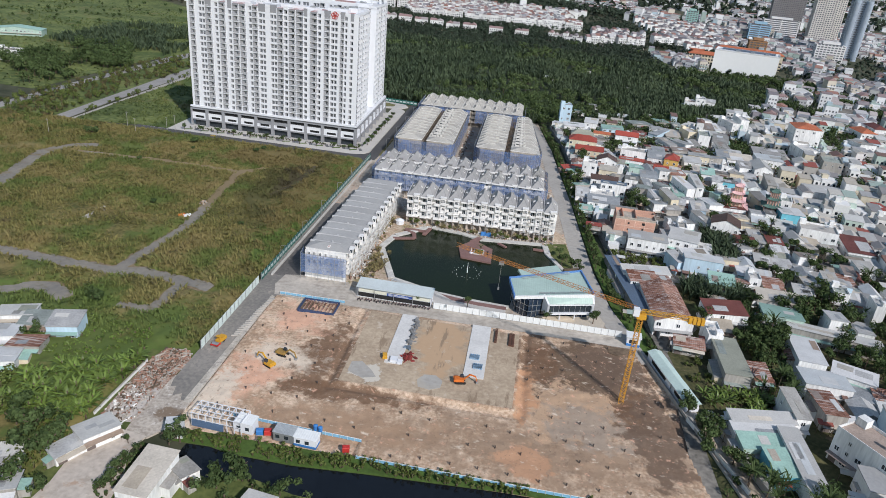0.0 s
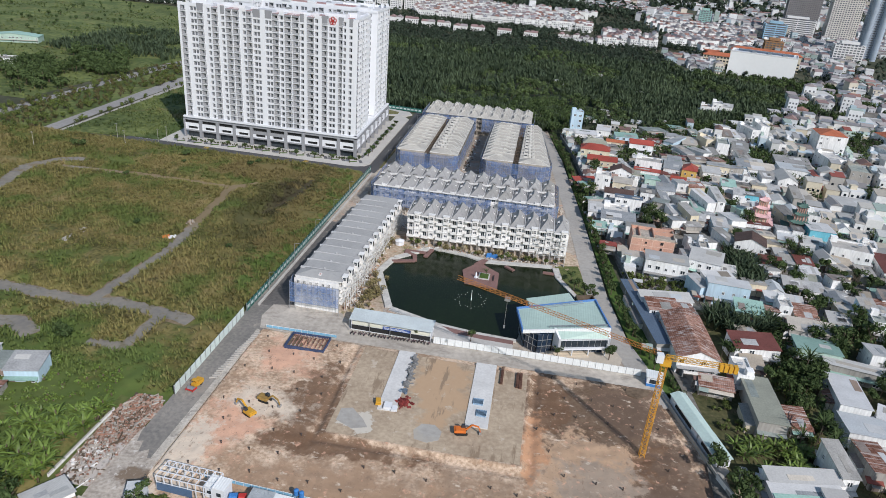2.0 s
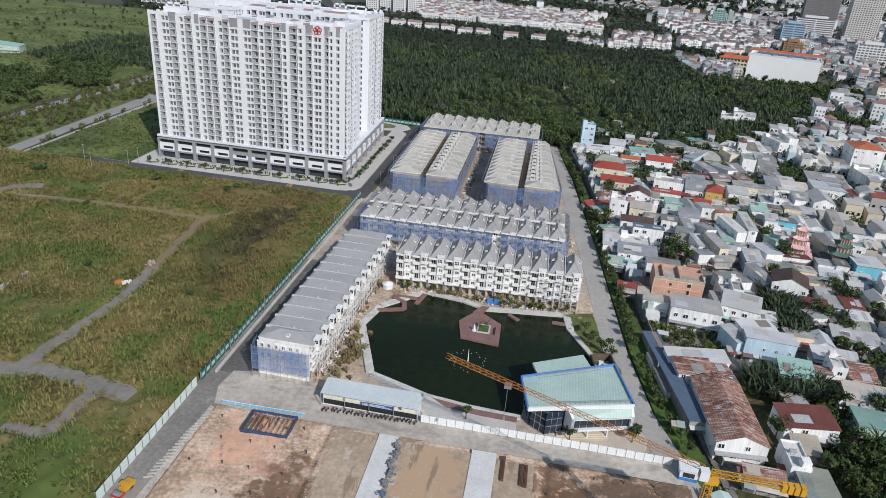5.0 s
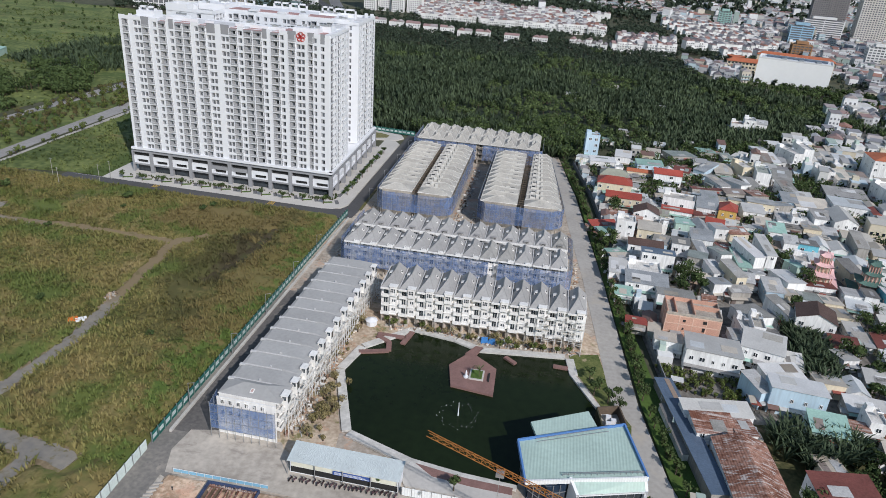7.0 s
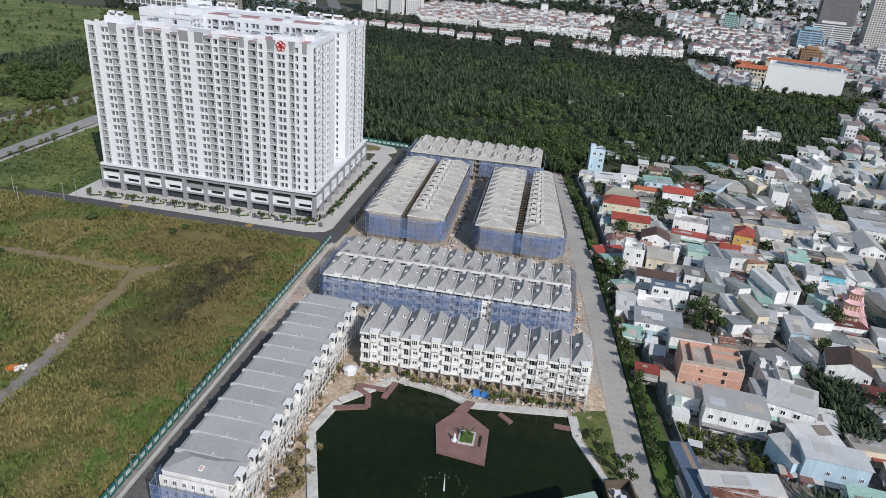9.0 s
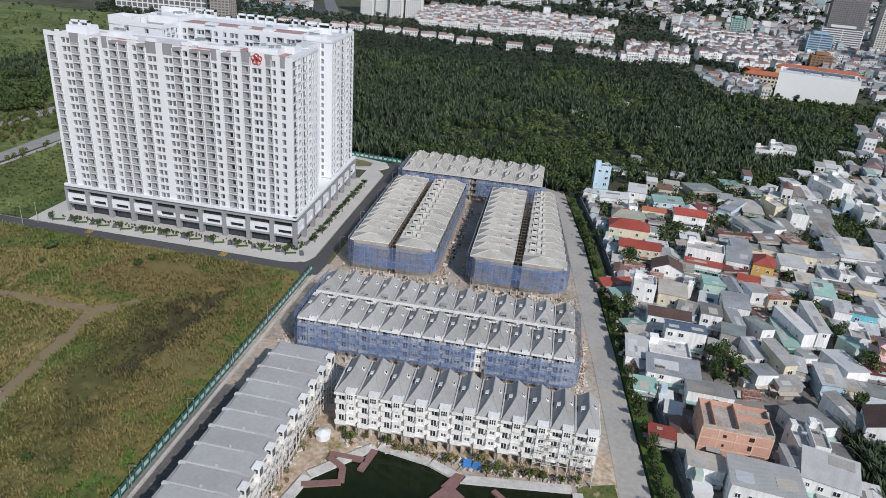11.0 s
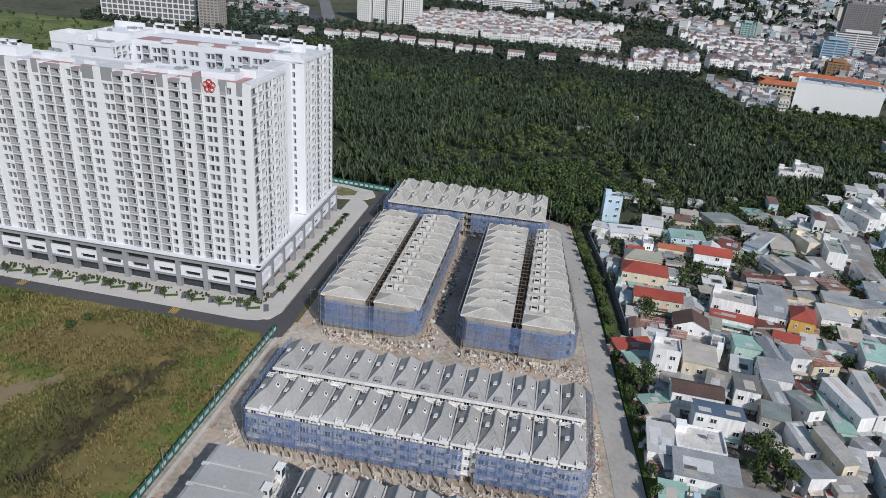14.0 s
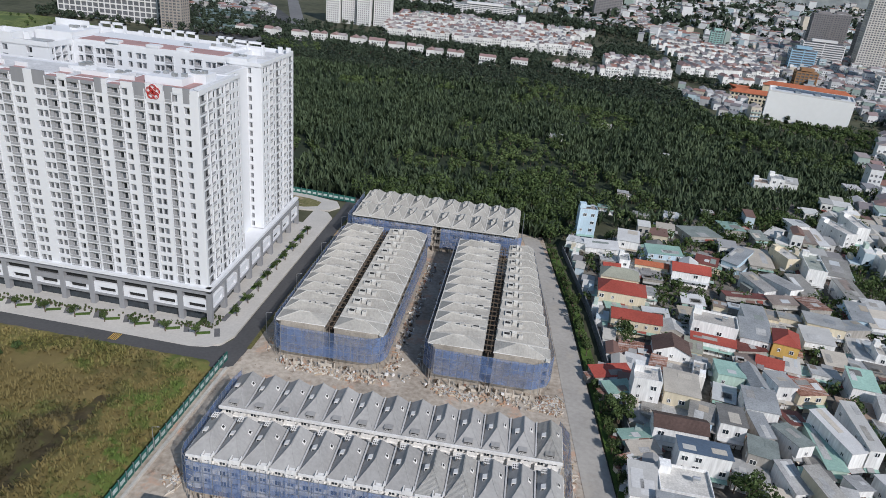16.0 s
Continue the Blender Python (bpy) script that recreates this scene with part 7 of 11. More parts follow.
for a, b in zip([(22.6, 246.6), (29, 248.6), (27.4, 256.4), (21.4, 254.2)], [(29, 248.6), (27.4, 256.4), (21.4, 254.2), (22.6, 246.6)]):
    w = Geo()
    n = Vector((b[1] - a[1], a[0] - b[0])).normalized() * 0.4
    w.poly([a, b, (b[0] + n.x, b[1] + n.y), (a[0] + n.x, a[1] + n.y)][::-1], 0, 3.0)
    part("wall", w, mat("hedge_wall", (0.05, 0.05, 0.03), 0.9, 0.4, 0.3, 2) if a[0] < 23 else BARK, gh)
for x, y in ((24.4, 250), (26.0, 251.6), (24.6, 253)):
    w = Geo()
    w.box(x - 0.7, x + 0.7, y - 0.6, y + 0.6, 0.1, 1.7)
    part("machine", w, WHITE, gh)
part("floor", g, CONCRETE, gh)

# sales shed with its sign, motorbikes before it
shed = thing("sales_shed", "long white shed with pale roof and sign board", "shed", pose(-40.5, 214.6, 0.02, 0, 0, -1.5))
g = Geo()
g.box(-13.6, 13.6, -2.2, 2.6, 0, 4.2)
part("wall", g, WHITE, shed)
g = Geo()
g.solid([(-14, -3.2, 4.3), (14, -3.2, 4.3), (14, 3.0, 5.3), (-14, 3.0, 5.3)], [(-14, -3.2, 4.45), (14, -3.2, 4.45), (14, 3.0, 5.45), (-14, 3.0, 5.45)])
part("roof", g, mat("pale_blue_sheet", (0.55, 0.61, 0.62), 0.5, 0.1, 0.2, 1.5, ribs=("X", 4.0), bump=0.4), shed)
g = Geo()
g.box(-13.2, 13.2, -2.45, -2.25, 2.3, 3.5)
part("upper_band", g, mat("cream_band", (0.66, 0.66, 0.56), 0.6, 0.1), shed)
# the open front is a near-black sheet in place of its shade
g = Geo()
g.box(-13.4, 13.4, -2.3, -2.22, 0.4, 2.0)
part("opening", g, NEARBLACK, shed)
g = Geo()
g.box(-2.6, 7.0, -2.62, -2.46, 2.2, 3.3, 0)
for k in range(3):
    g.box(-2.2, 6.6 - k, -2.66, -2.62, 2.4 + k * 0.27, 2.5 + k * 0.27, 1)
part("sign_board", g, [mat("navy_board", (0.05, 0.10, 0.32), 0.5, 0.1), WHITE], shed, "navy sign board with bars of white writing")
for x in (-14, -7, 0, 7, 13.8):
    g = Geo()
    g.box(x - 0.08, x + 0.08, -3.1, -2.95, 0, 4.35)
    part("post", g, STEEL, shed)


def motorbike():
    b = thing("motorbike", "dark parked motorbike in a row before the shed", "motorbike", group="parked motorbikes")
    for x in (-0.6, 0.6):
        g = Geo()
        ring = [(x + 0.28 * math.cos(2 * math.pi * i / 10), 0.28 + 0.28 * math.sin(2 * math.pi * i / 10)) for i in range(10)]
        g.solid([(a, -0.06, c) for a, c in ring], [(a, 0.06, c) for a, c in ring])
        part("wheel", g, BLACK, b)
    g = Geo()
    g.solid([(-0.5, -0.14, 0.35), (0.45, -0.14, 0.3), (0.45, 0.14, 0.3), (-0.5, 0.14, 0.35)], [(-0.7, -0.12, 0.8), (0.1, -0.12, 0.7), (0.1, 0.12, 0.7), (-0.7, 0.12, 0.8)])
    g.beam((0.55, 0, 0.35), (0.4, 0, 1.0), 0.07)
    part("body", g, mat("bike_body", (0.10, 0.06, 0.07), 0.4, 0.3, 0.5, 3, rnd=0.6), b)
    g = Geo()
    g.beam((0.4, -0.35, 1.0), (0.4, 0.35, 1.0), 0.03)
    part("handlebar", g, STEEL, b)
    return b


mb = motorbike()
rb = random.Random(4)
for k in range(24):
    copy_thing(mb, pose(-53.0 + k * 1.12 + rb.uniform(-0.2, 0.2), 210.4 + 0.02 * k + rb.uniform(-0.3, 0.3), 0.04, 0, 0, 75 + rb.uniform(-14, 14)))
retire(mb)
# gate house
gate = thing("gate_house", "blue and white gate house at the site entrance", "gate house", pose(44.5, 207.5, 0.02, 0, 0, -5))
g = Geo()
g.box(-2.2, 2.2, -1.8, 1.8, 0, 3.4)
part("wall", g, WHITE, gate)
g = Geo()
g.box(-2.25, 2.25, -1.85, 1.85, 0, 1.0)
part("plinth", g, BLUE, gate)
g = Geo()
g.box(-2.6, 2.6, -2.2, 2.2, 3.4, 3.65)
part("roof", g, WHITESHEET, gate)
g = Geo()
g.box(-1.4, 1.4, -1.88, -1.8, 1.2, 2.6)
part("window", g, GLASS, gate)
# site sheds along the lane
for x, y, w, d, r in ((52.8, 191.5, 4.2, 17, 16), (56.8, 178.0, 4.2, 10, 16)):
    s = thing("lane_shed", "long low shed with pale green gabled sheet roof", "shed", pose(x, y, 0.05, 0, 0, r), group="lane sheds")
    g = Geo()
    g.box(-w / 2, w / 2, -d / 2, d / 2, 0, 3)
    part("wall", g, WHITE, s)
    g = Geo()
    g.solid([(-w / 2 - 0.4, -d / 2 - 0.4, 2.9), (w / 2 + 0.4, -d / 2 - 0.4, 2.9), (w / 2 + 0.4, d / 2 + 0.4, 2.9), (-w / 2 - 0.4, d / 2 + 0.4, 2.9)],
            [(-0.05, -d / 2 - 0.4, 3.8), (0.05, -d / 2 - 0.4, 3.8), (0.05, d / 2 + 0.4, 3.8), (-0.05, d / 2 + 0.4, 3.8)])
    part("roof", g, mat("mint_lane_roof", (0.50, 0.62, 0.58), 0.5, 0.12, 0.2, 1.5), s)
    g = Geo()
    g.box(-w / 2 - 0.05, -w / 2 + 0.02, -d * 0.3, d * 0.3, 0.9, 2.1)
    part("opening", g, NEARBLACK, s)


# ---- the old town east of the estate ----
def tone(name, c, **k):
    return mat(name, c, k.pop("rough", 0.75), k.pop("var", 0.18), k.pop("coarse", 0.15), k.pop("fine", 1.6), **k)


WALLS = {
    "white": tone("white_house_wall", (0.80, 0.80, 0.79), var=0.26, streak=True, rnd=0.08),
    "cream": tone("cream_house_wall", (0.68, 0.60, 0.45), streak=True, rnd=0.08),
    "blue": tone("pale_blue_house_wall", (0.48, 0.62, 0.72), streak=True, rnd=0.08),
    "mint": tone("mint_house_wall", (0.42, 0.55, 0.48), streak=True, rnd=0.08),
    "grey": tone("bare_cement_wall", (0.36, 0.34, 0.31), var=0.3, streak=True, rnd=0.12),
    "yellow": tone("ochre_house_wall", (0.62, 0.40, 0.12), streak=True),
    "pink": tone("pink_house_wall", (0.62, 0.33, 0.28), streak=True),
    "turquoise": tone("turquoise_house_wall", (0.16, 0.48, 0.58), streak=True),
    "brick": tone("salmon_brick_wall", (0.56, 0.33, 0.25), var=0.25, fine=4.0),
}
AGES = [(1, 1, 1), (0.72, 0.70, 0.66), (1.1, 1.1, 1.1), (0.9, 0.86, 0.80), (0.52, 0.50, 0.48), (1.2, 1.2, 1.2), (0.8, 0.84, 0.88), (0.68, 0.56, 0.50), (1.0, 0.97, 0.92), (0.66, 0.74, 0.70), (1.25, 1.25, 1.24), (0.84, 0.82, 0.8)]
PALE_AGES = [(1, 1, 1), (0.85, 0.84, 0.82), (1.05, 1.05, 1.05), (0.95, 0.93, 0.89), (0.74, 0.73, 0.71), (1.05, 1.05, 1.06), (0.9, 0.94, 0.97)]
ROOFS = {
    "zinc": tone("weathered_zinc_roof", (0.37, 0.37, 0.367), var=0.3, coarse=0.2, fine=2.0, streak=False, palette=AGES, by_object=True, ribs=("X", 1.3), bump=0.22, rough=0.55),
    "pale": tone("pale_sheet_roof", (0.56, 0.56, 0.555), var=0.14, coarse=0.2, fine=2.0, palette=PALE_AGES, by_object=True, ribs=("X", 1.3), bump=0.22, rough=0.5),
    "beige": tone("beige_sheet_roof", (0.45, 0.41, 0.355), var=0.2, coarse=0.2, fine=2.0, palette=AGES, by_object=True, ribs=("X", 1.3), bump=0.22, rough=0.6),
    "red": tone("red_sheet_roof", (0.36, 0.075, 0.055), var=0.25, rnd=0.2, ribs=("X", 1.3), bump=0.22, rough=0.6),
    "maroon": tone("maroon_sheet_roof", (0.17, 0.06, 0.05), var=0.3, rnd=0.2, ribs=("X", 1.3), bump=0.22, rough=0.6),
    "brown": tone("brown_tile_roof", (0.11, 0.07, 0.06), var=0.3, rnd=0.2, ribs=("Y", 1.0), bump=0.35),
    "rust": RUST,
    "mint": tone("green_sheet_roof", (0.30, 0.46, 0.40), var=0.2, rnd=0.2, ribs=("X", 1.3), bump=0.22, rough=0.5),
    "blue": tone("slate_blue_roof", (0.10, 0.14, 0.20), var=0.2, ribs=("X", 1.3), bump=0.22, rough=0.5),
    "flat": tone("cement_roof_deck", (0.50, 0.485, 0.46), var=0.28, coarse=0.25, fine=2.0, palette=AGES, by_object=True),
    "orange": tone("orange_tile_roof", (0.42, 0.135, 0.07), var=0.25, ribs=("Y", 1.0), bump=0.35),
}
WORD = {"zinc": "weathered zinc", "pale": "pale sheet-metal", "beige": "beige sheet-metal", "red": "red sheet-metal", "maroon": "maroon sheet-metal", "brown": "brown tiled", "rust": "rusty sheet-metal",
        "mint": "pale green sheet-metal", "blue": "slate-blue sheet-metal", "flat": "flat cement", "orange": "orange tiled"}
WWORD = {"white": "white", "cream": "cream", "blue": "pale blue", "mint": "mint-green", "grey": "bare cement", "yellow": "ochre", "pink": "pink", "turquoise": "turquoise", "brick": "salmon brick"}
TANK = mat("stainless_tank", (0.55, 0.56, 0.58), 0.3, 0.15, 0.5, 3, metal=0.7)
WINDOWS = {}


def window_mesh(w, h):
    if (w, h) not in WINDOWS:
        g = Geo()
        pane_frame(-w / 2 - 0.1, w / 2 + 0.1, -0.1, h + 0.1, -0.12, -0.02, 0.12, 0, g)
        WINDOWS[w, h] = g.mesh("window", [GLASS, WALLS["white"]])
    return WINDOWS[w, h]


def town_house(w, d, h, wall, roof, style, seed, parent_pose=None, name="town_house", label="", group="old town houses"):
    """A town house centred on its footprint; its front looks to local -y."""
    rr = random.Random(seed)
    label = label or f"{WWORD[wall]} town house with {WORD[roof]} roof"
    hs = thing(name, label, "house", parent_pose, group)
    st = max(1, round(h / 3.4))
    sh = h / st
    x0, x1, y0, y1 = -w / 2, w / 2, -d / 2, d / 2
    g = Geo()
    top = h if style != "flat" else h + 0.9
    ring = [(x0, y0), (x1, y0), (x1, y1), (x0, y1)]
    if style == "flat":
        g.poly(ring, 0, top)
        g.f.pop(1), g.m.pop(1)
        inner = [(x0 + 0.2, y0 + 0.2), (x1 - 0.2, y0 + 0.2), (x1 - 0.2, y1 - 0.2), (x0 + 0.2, y1 - 0.2)]
        g.v += [(*q, top) for q in inner] + [(*q, h) for q in inner]
        for i in range(4):
            j = (i + 1) % 4
            g.f += [(4 + i, 4 + j, 8 + j, 8 + i), (8 + i, 8 + j, 12 + j, 12 + i)]
            g.m += [0, 0]
        g.f.append((12, 13, 14, 15))
        g.m.append(0)
    elif style == "mono":
        z0, z1 = (h + 0.1, h + min(1.6, 0.12 * d + 0.2)) if seed % 2 else (h + min(1.4, 0.1 * d + 0.2), h + 0.1)
        g.solid([(*q, 0) for q in ring], [(q[0], q[1], (z0 if q[1] < 0 else z1) - 0.01) for q in ring])
    elif style == "gable":
        rise = min(2.6, w * 0.26)
        front_, back_ = [(x0, 0), (x1, 0), (x1, h), (0, h + rise), (x0, h)], None
        g.solid([(a, y0, b) for a, b in front_], [(a, y1, b) for a, b in front_])
    else:
        g.poly(ring, 0, h)
    part("wall", g, WALLS[wall], hs)
    g = Geo()
    o = 0.35
    if style == "flat":
        g.box(x0 + 0.2, x1 - 0.2, y0 + 0.2, y1 - 0.2, h, h + 0.12)
    elif style == "mono":
        g.solid([(x0 - o, y0 - o, z0), (x1 + o, y0 - o, z0), (x1 + o, y1 + o, z1), (x0 - o, y1 + o, z1)], [(x0 - o, y0 - o, z0 + 0.12), (x1 + o, y0 - o, z0 + 0.12), (x1 + o, y1 + o, z1 + 0.12), (x0 - o, y1 + o, z1 + 0.12)])
    elif style == "gable":
        for s in (-1, 1):
            e = (x0 - o) if s < 0 else (x1 + o)
            ze = h - rise * o / (w / 2)
            a = [(e, y0 - o, ze), (0, y0 - o, h + rise), (0, y1 + o, h + rise), (e, y1 + o, ze)]
            a = a if s < 0 else a[::-1]
            g.solid(a, [(p[0], p[1], p[2] + 0.14) for p in a])
    elif style == "cross":
        rise = min(2.4, d * 0.24)
        for s in (-1, 1):
            e = (y0 - o) if s < 0 else (y1 + o)
            a = [(x0 - o, e, h - 0.1), (x1 + o, e, h - 0.1), (x1 + o, 0, h + rise), (x0 - o, 0, h + rise)]
            a = a if s < 0 else a[::-1]
            g.solid(a, [(p[0], p[1], p[2] + 0.14) for p in a])
    else:  # hip
        rise = min(2.8, min(w, d) * 0.32)
        cut = min(w, d) * 0.42
        rx0, rx1, ry0, ry1 = (x0 + cut, x1 - cut, -0.05, 0.05) if w > d else (-0.05, 0.05, y0 + cut, y1 - cut)
        g.solid([(x0 - o, y0 - o, h), (x1 + o, y0 - o, h), (x1 + o, y1 + o, h), (x0 - o, y1 + o, h)], [(rx0, ry0, h + rise), (rx1, ry0, h + rise), (rx1, ry1, h + rise), (rx0, ry1, h + rise)])
    part("roof", g, ROOFS[roof], hs)
    # a lean-to beside it, and odd sheets laid on the roof
    side = rr.choice([-1, 1])
    if rr.random() < 0.6:
        lw, lh = rr.uniform(1.4, 2.6), min(h * 0.7, rr.uniform(2.4, 3.4))
        a, b = (x0 - lw, x0) if side < 0 else (x1, x1 + lw)
        c0 = rr.uniform(y0, y0 + d * 0.4)
        c1 = c0 + rr.uniform(0.35, 0.6) * d
        g = Geo()
        g.box(a, b, c0, c1, 0, lh - 0.05)
        za, zb = (lh, lh + 0.4) if side < 0 else (lh + 0.4, lh)
        g.solid([(a - 0.2, c0 - 0.2, za), (b, c0 - 0.2, zb), (b, c1 + 0.2, zb), (a - 0.2, c1 + 0.2, za)], [(a - 0.2, c0 - 0.2, za + 0.1), (b, c0 - 0.2, zb + 0.1), (b, c1 + 0.2, zb + 0.1), (a - 0.2, c1 + 0.2, za + 0.1)], 1)
        part("lean_to", g, [WALLS[rr.choice(["grey", "white", "cream", wall])], ROOFS[rr.choice(["zinc", "zinc", "beige", "rust", "mint", "maroon"])]], hs)
    if style == "mono":
        for _ in range(rr.choice([1, 1, 2])):
            pw, pd = w * rr.uniform(0.2, 0.5), d * rr.uniform(0.2, 0.6)
            px, py = rr.uniform(x0, x1 - pw), rr.uniform(y0, y1 - pd)
            lift = lambda y: z0 + (z1 - z0) * (y - y0 + o) / (d + 2 * o) + 0.125  # noqa: E731
            ring = [(px, py), (px + pw, py), (px + pw, py + pd), (px, py + pd)]
            g = Geo()
            g.solid([(*q, lift(q[1])) for q in ring], [(*q, lift(q[1]) + 0.05) for q in ring])
            part("roof_patch", g, ROOFS[rr.choice(["zinc", "zinc", "beige", "pale", "zinc", "pale"])], hs)
    # windows on the front and the west side
    for k in range(st):
        n = max(1, int(w / 3.2))
        for i in range(n):
            if k == 0 and i == 0:
                continue
            if rr.random() < 0.7:
                part("window", window_mesh(*rr.choice([(1.2, 1.3), (0.8, 1.1), (1.6, 1.4)])), None, hs, at=pose(x0 + w * (i + rr.uniform(0.4, 0.6)) / n, y0, k * sh + rr.uniform(0.8, 1.1)))
        m = max(1, int(d / 5.0))
        for i in range(m):
            if rr.random() < 0.55:
                part("window", window_mesh(0.9, 1.1), None, hs, at=pose(x0, y0 + d * (i + 0.5) / m, k * sh + 1.1, 0, 0, -90))
    g = Geo()
    g.box(x0 + 0.5, x0 + min(2.6, w - 0.6), y0 - 0.06, y0 + 0.02, 0, 2.4)
    part("door", g, mat("house_door", (0.16, 0.13, 0.12), 0.6, 0.3, 0.5, 3) if "house_door" not in bpy.data.materials else bpy.data.materials["house_door"], hs)
    g = Geo()
    zc = min(h - 0.3, 2.9)
    g.solid([(x0, y0 - 1.5, zc - 0.35), (x1, y0 - 1.5, zc - 0.35), (x1, y0 - 0.06, zc), (x0, y0 - 0.06, zc)], [(x0, y0 - 1.5, zc - 0.27), (x1, y0 - 1.5, zc - 0.27), (x1, y0 - 0.06, zc + 0.08), (x0, y0 - 0.06, zc + 0.08)])
    part("awning", g, ROOFS[rr.choice(["zinc", "pale", "mint", "beige"])], hs)
    if style == "flat" or st > 1 and rr.random() < 0.5:
        if style == "flat":
            g = Geo()
            g.box(x0 + 0.3, x0 + min(3.2, w * 0.5), y1 - 3.2, y1 - 0.3, h + 0.12, h + 2.5)
            part("stair_head", g, WALLS[wall], hs)
            zt = h + 0.12
            g = Geo()
            for a in (-0.5, 0.5):
                for b in (-0.5, 0.5):
                    g.beam((w * 0.2 + a, b, zt), (w * 0.2 + a, b, zt + 1.2), 0.05)
            ring = [(0.55 * math.cos(2 * math.pi * i / 10), 0.55 * math.sin(2 * math.pi * i / 10)) for i in range(10)]
            g.solid([(w * 0.2 - 0.9, a, zt + 1.7 + b) for a, b in ring], [(w * 0.2 + 0.9, a, zt + 1.7 + b) for a, b in ring])
            part("roof_tank", g, TANK, hs, "stainless steel water tank")
    return hs


def at_house(x, y, rot):
    return pose(x, y, -0.02, 0, 0, rot)


PLACED = []


def landmark(x, y, w, d, h, rot, wall, roof, style, label=""):
    PLACED.append((x, y, max(w, d) * 0.5 + min(w, d) * 0.12, w, d, rot))
    return town_house(w, d, h, wall, roof, style, int(x * 7 + y), at_house(x, y, rot), label=label)


landmark(26.4, 519, 8.5, 6, 15, 6, "blue", "flat", "flat", "tall narrow pale blue house with flat roof")
landmark(22.5, 503, 9, 9, 4.6, -12, "white", "pale", "mono")
landmark(33, 500, 15, 8, 5, 4, "white", "pale", "mono")
landmark(46, 511, 9.5, 11, 6.6, -6, "white", "pale", "mono")
landmark(61, 502, 15.5, 8, 5.6, 5, "blue", "mint", "mono", "long house with pale turquoise sheet-metal roof")
landmark(69.5, 484, 15.5, 9, 6.4, -4, "white", "red", "cross")
landmark(54, 488, 14, 5, 4.4, -4, "cream", "orange", "cross")
landmark(37.3, 453, 18, 11, 7.6, -4, "cream", "red", "hip", "two-storey cream villa with red sheet-metal roof")
landmark(37.3, 464, 15, 9, 8.4, -4, "cream", "beige", "hip")
landmark(40.5, 433, 17.6, 8.4, 6.6, -3, "cream", "red", "cross", "cream house with bright red sheet-metal roof")
landmark(50.5, 416, 12, 9, 6, -4, "white", "brown", "gable")
landmark(68.5, 435, 15.5, 10, 8.4, -10, "white", "flat", "flat", "white two-storey house with roof terrace")
landmark(67, 426.5, 15, 4.5, 4.6, -10, "white", "red", "mono")
landmark(82.5, 434, 10, 13, 6.8, -9, "white", "zinc", "mono")
landmark(92, 430, 8.4, 11, 8, -14, "yellow", "red", "hip", "ochre house with steep red hipped roof")
landmark(38, 388.5, 8.3, 8, 10.4, -3, "white", "flat", "flat", "white three-storey house with flat roof and awnings")
landmark(49.5, 392, 10.2, 15, 6.6, -8, "cream", "beige", "mono")
landmark(45.4, 371, 14.5, 7, 7.4, -3, "white", "brown", "cross", "white house with dark brown roof")
landmark(49.3, 359.5, 13.2, 7, 8.6, -4, "white", "blue", "mono", "white three-storey house with slate-blue roof")
landmark(32.6, 347, 7, 11, 5.2, -2, "white", "pale", "mono")
landmark(43, 349, 13, 10, 5.6, -2, "white", "flat", "flat")
landmark(42.8, 337.5, 16, 9, 5.8, -3, "white", "zinc", "mono")
landmark(33.8, 329, 6.3, 6, 3.6, -3, "white", "mint", "mono")
landmark(52.5, 329, 13.2, 8, 5.6, -3, "white", "zinc", "mono")
landmark(67, 367, 7.5, 10, 6, -14, "grey", "zinc", "mono")
landmark(61.4, 379, 7.2, 11, 6.6, -7, "white", "zinc", "mono")
landmark(72.1, 389, 9.4, 10, 6.8, -4, "white", "zinc", "mono")
# an unfinished brick block: pale frame lines, a few holes, and open rooms on the roof
PLACED.append((55, 310, 0, 19, 12, -2))
block = thing("brick_block", "unfinished three-storey salmon brick block with bare concrete frame", "house", at_house(55, 310, -2), group="old town houses")
g = Geo()
g.box(-9.2, 9.2, -5.6, 5.6, 0, 9.4)
part("wall", g, WALLS["brick"], block)
for z in (0.0, 3.0, 6.1, 9.15):
    g = Geo()
    g.box(-9.26, 9.26, -5.66, 5.66, z, z + 0.3)
    part("floor_beam", g, mat("pale_salmon_frame", (0.66, 0.46, 0.36), 0.9, 0.25, 0.4, 2.0) if "pale_salmon_frame" not in bpy.data.materials else bpy.data.materials["pale_salmon_frame"], block)
for x in (-9.25, -4.7, -0.2, 4.4, 8.95):
    g = Geo()
    g.box(x, x + 0.3, -5.65, -5.3, 0, 9.6)
    part("column", g, bpy.data.materials["pale_salmon_frame"], block)
for x, z, w, h in ((-3.4, 7.2, 0.9, 0.9), (3.2, 7.4, 1.3, 1.2), (3.4, 4.4, 0.9, 1.5), (3.4, 1.2, 0.9, 1.6), (-3.2, 4.2, 0.6, 0.8)):
    g = Geo()
    g.box(x, x + w, -5.68, -5.5, z, z + h)
    part("wall_opening", g, NEARBLACK, block)
g = Geo()
g.box(-9, 9, -5.4, 5.4, 9.46, 9.5)
part("roof_slab", g, RAWCONC, block)
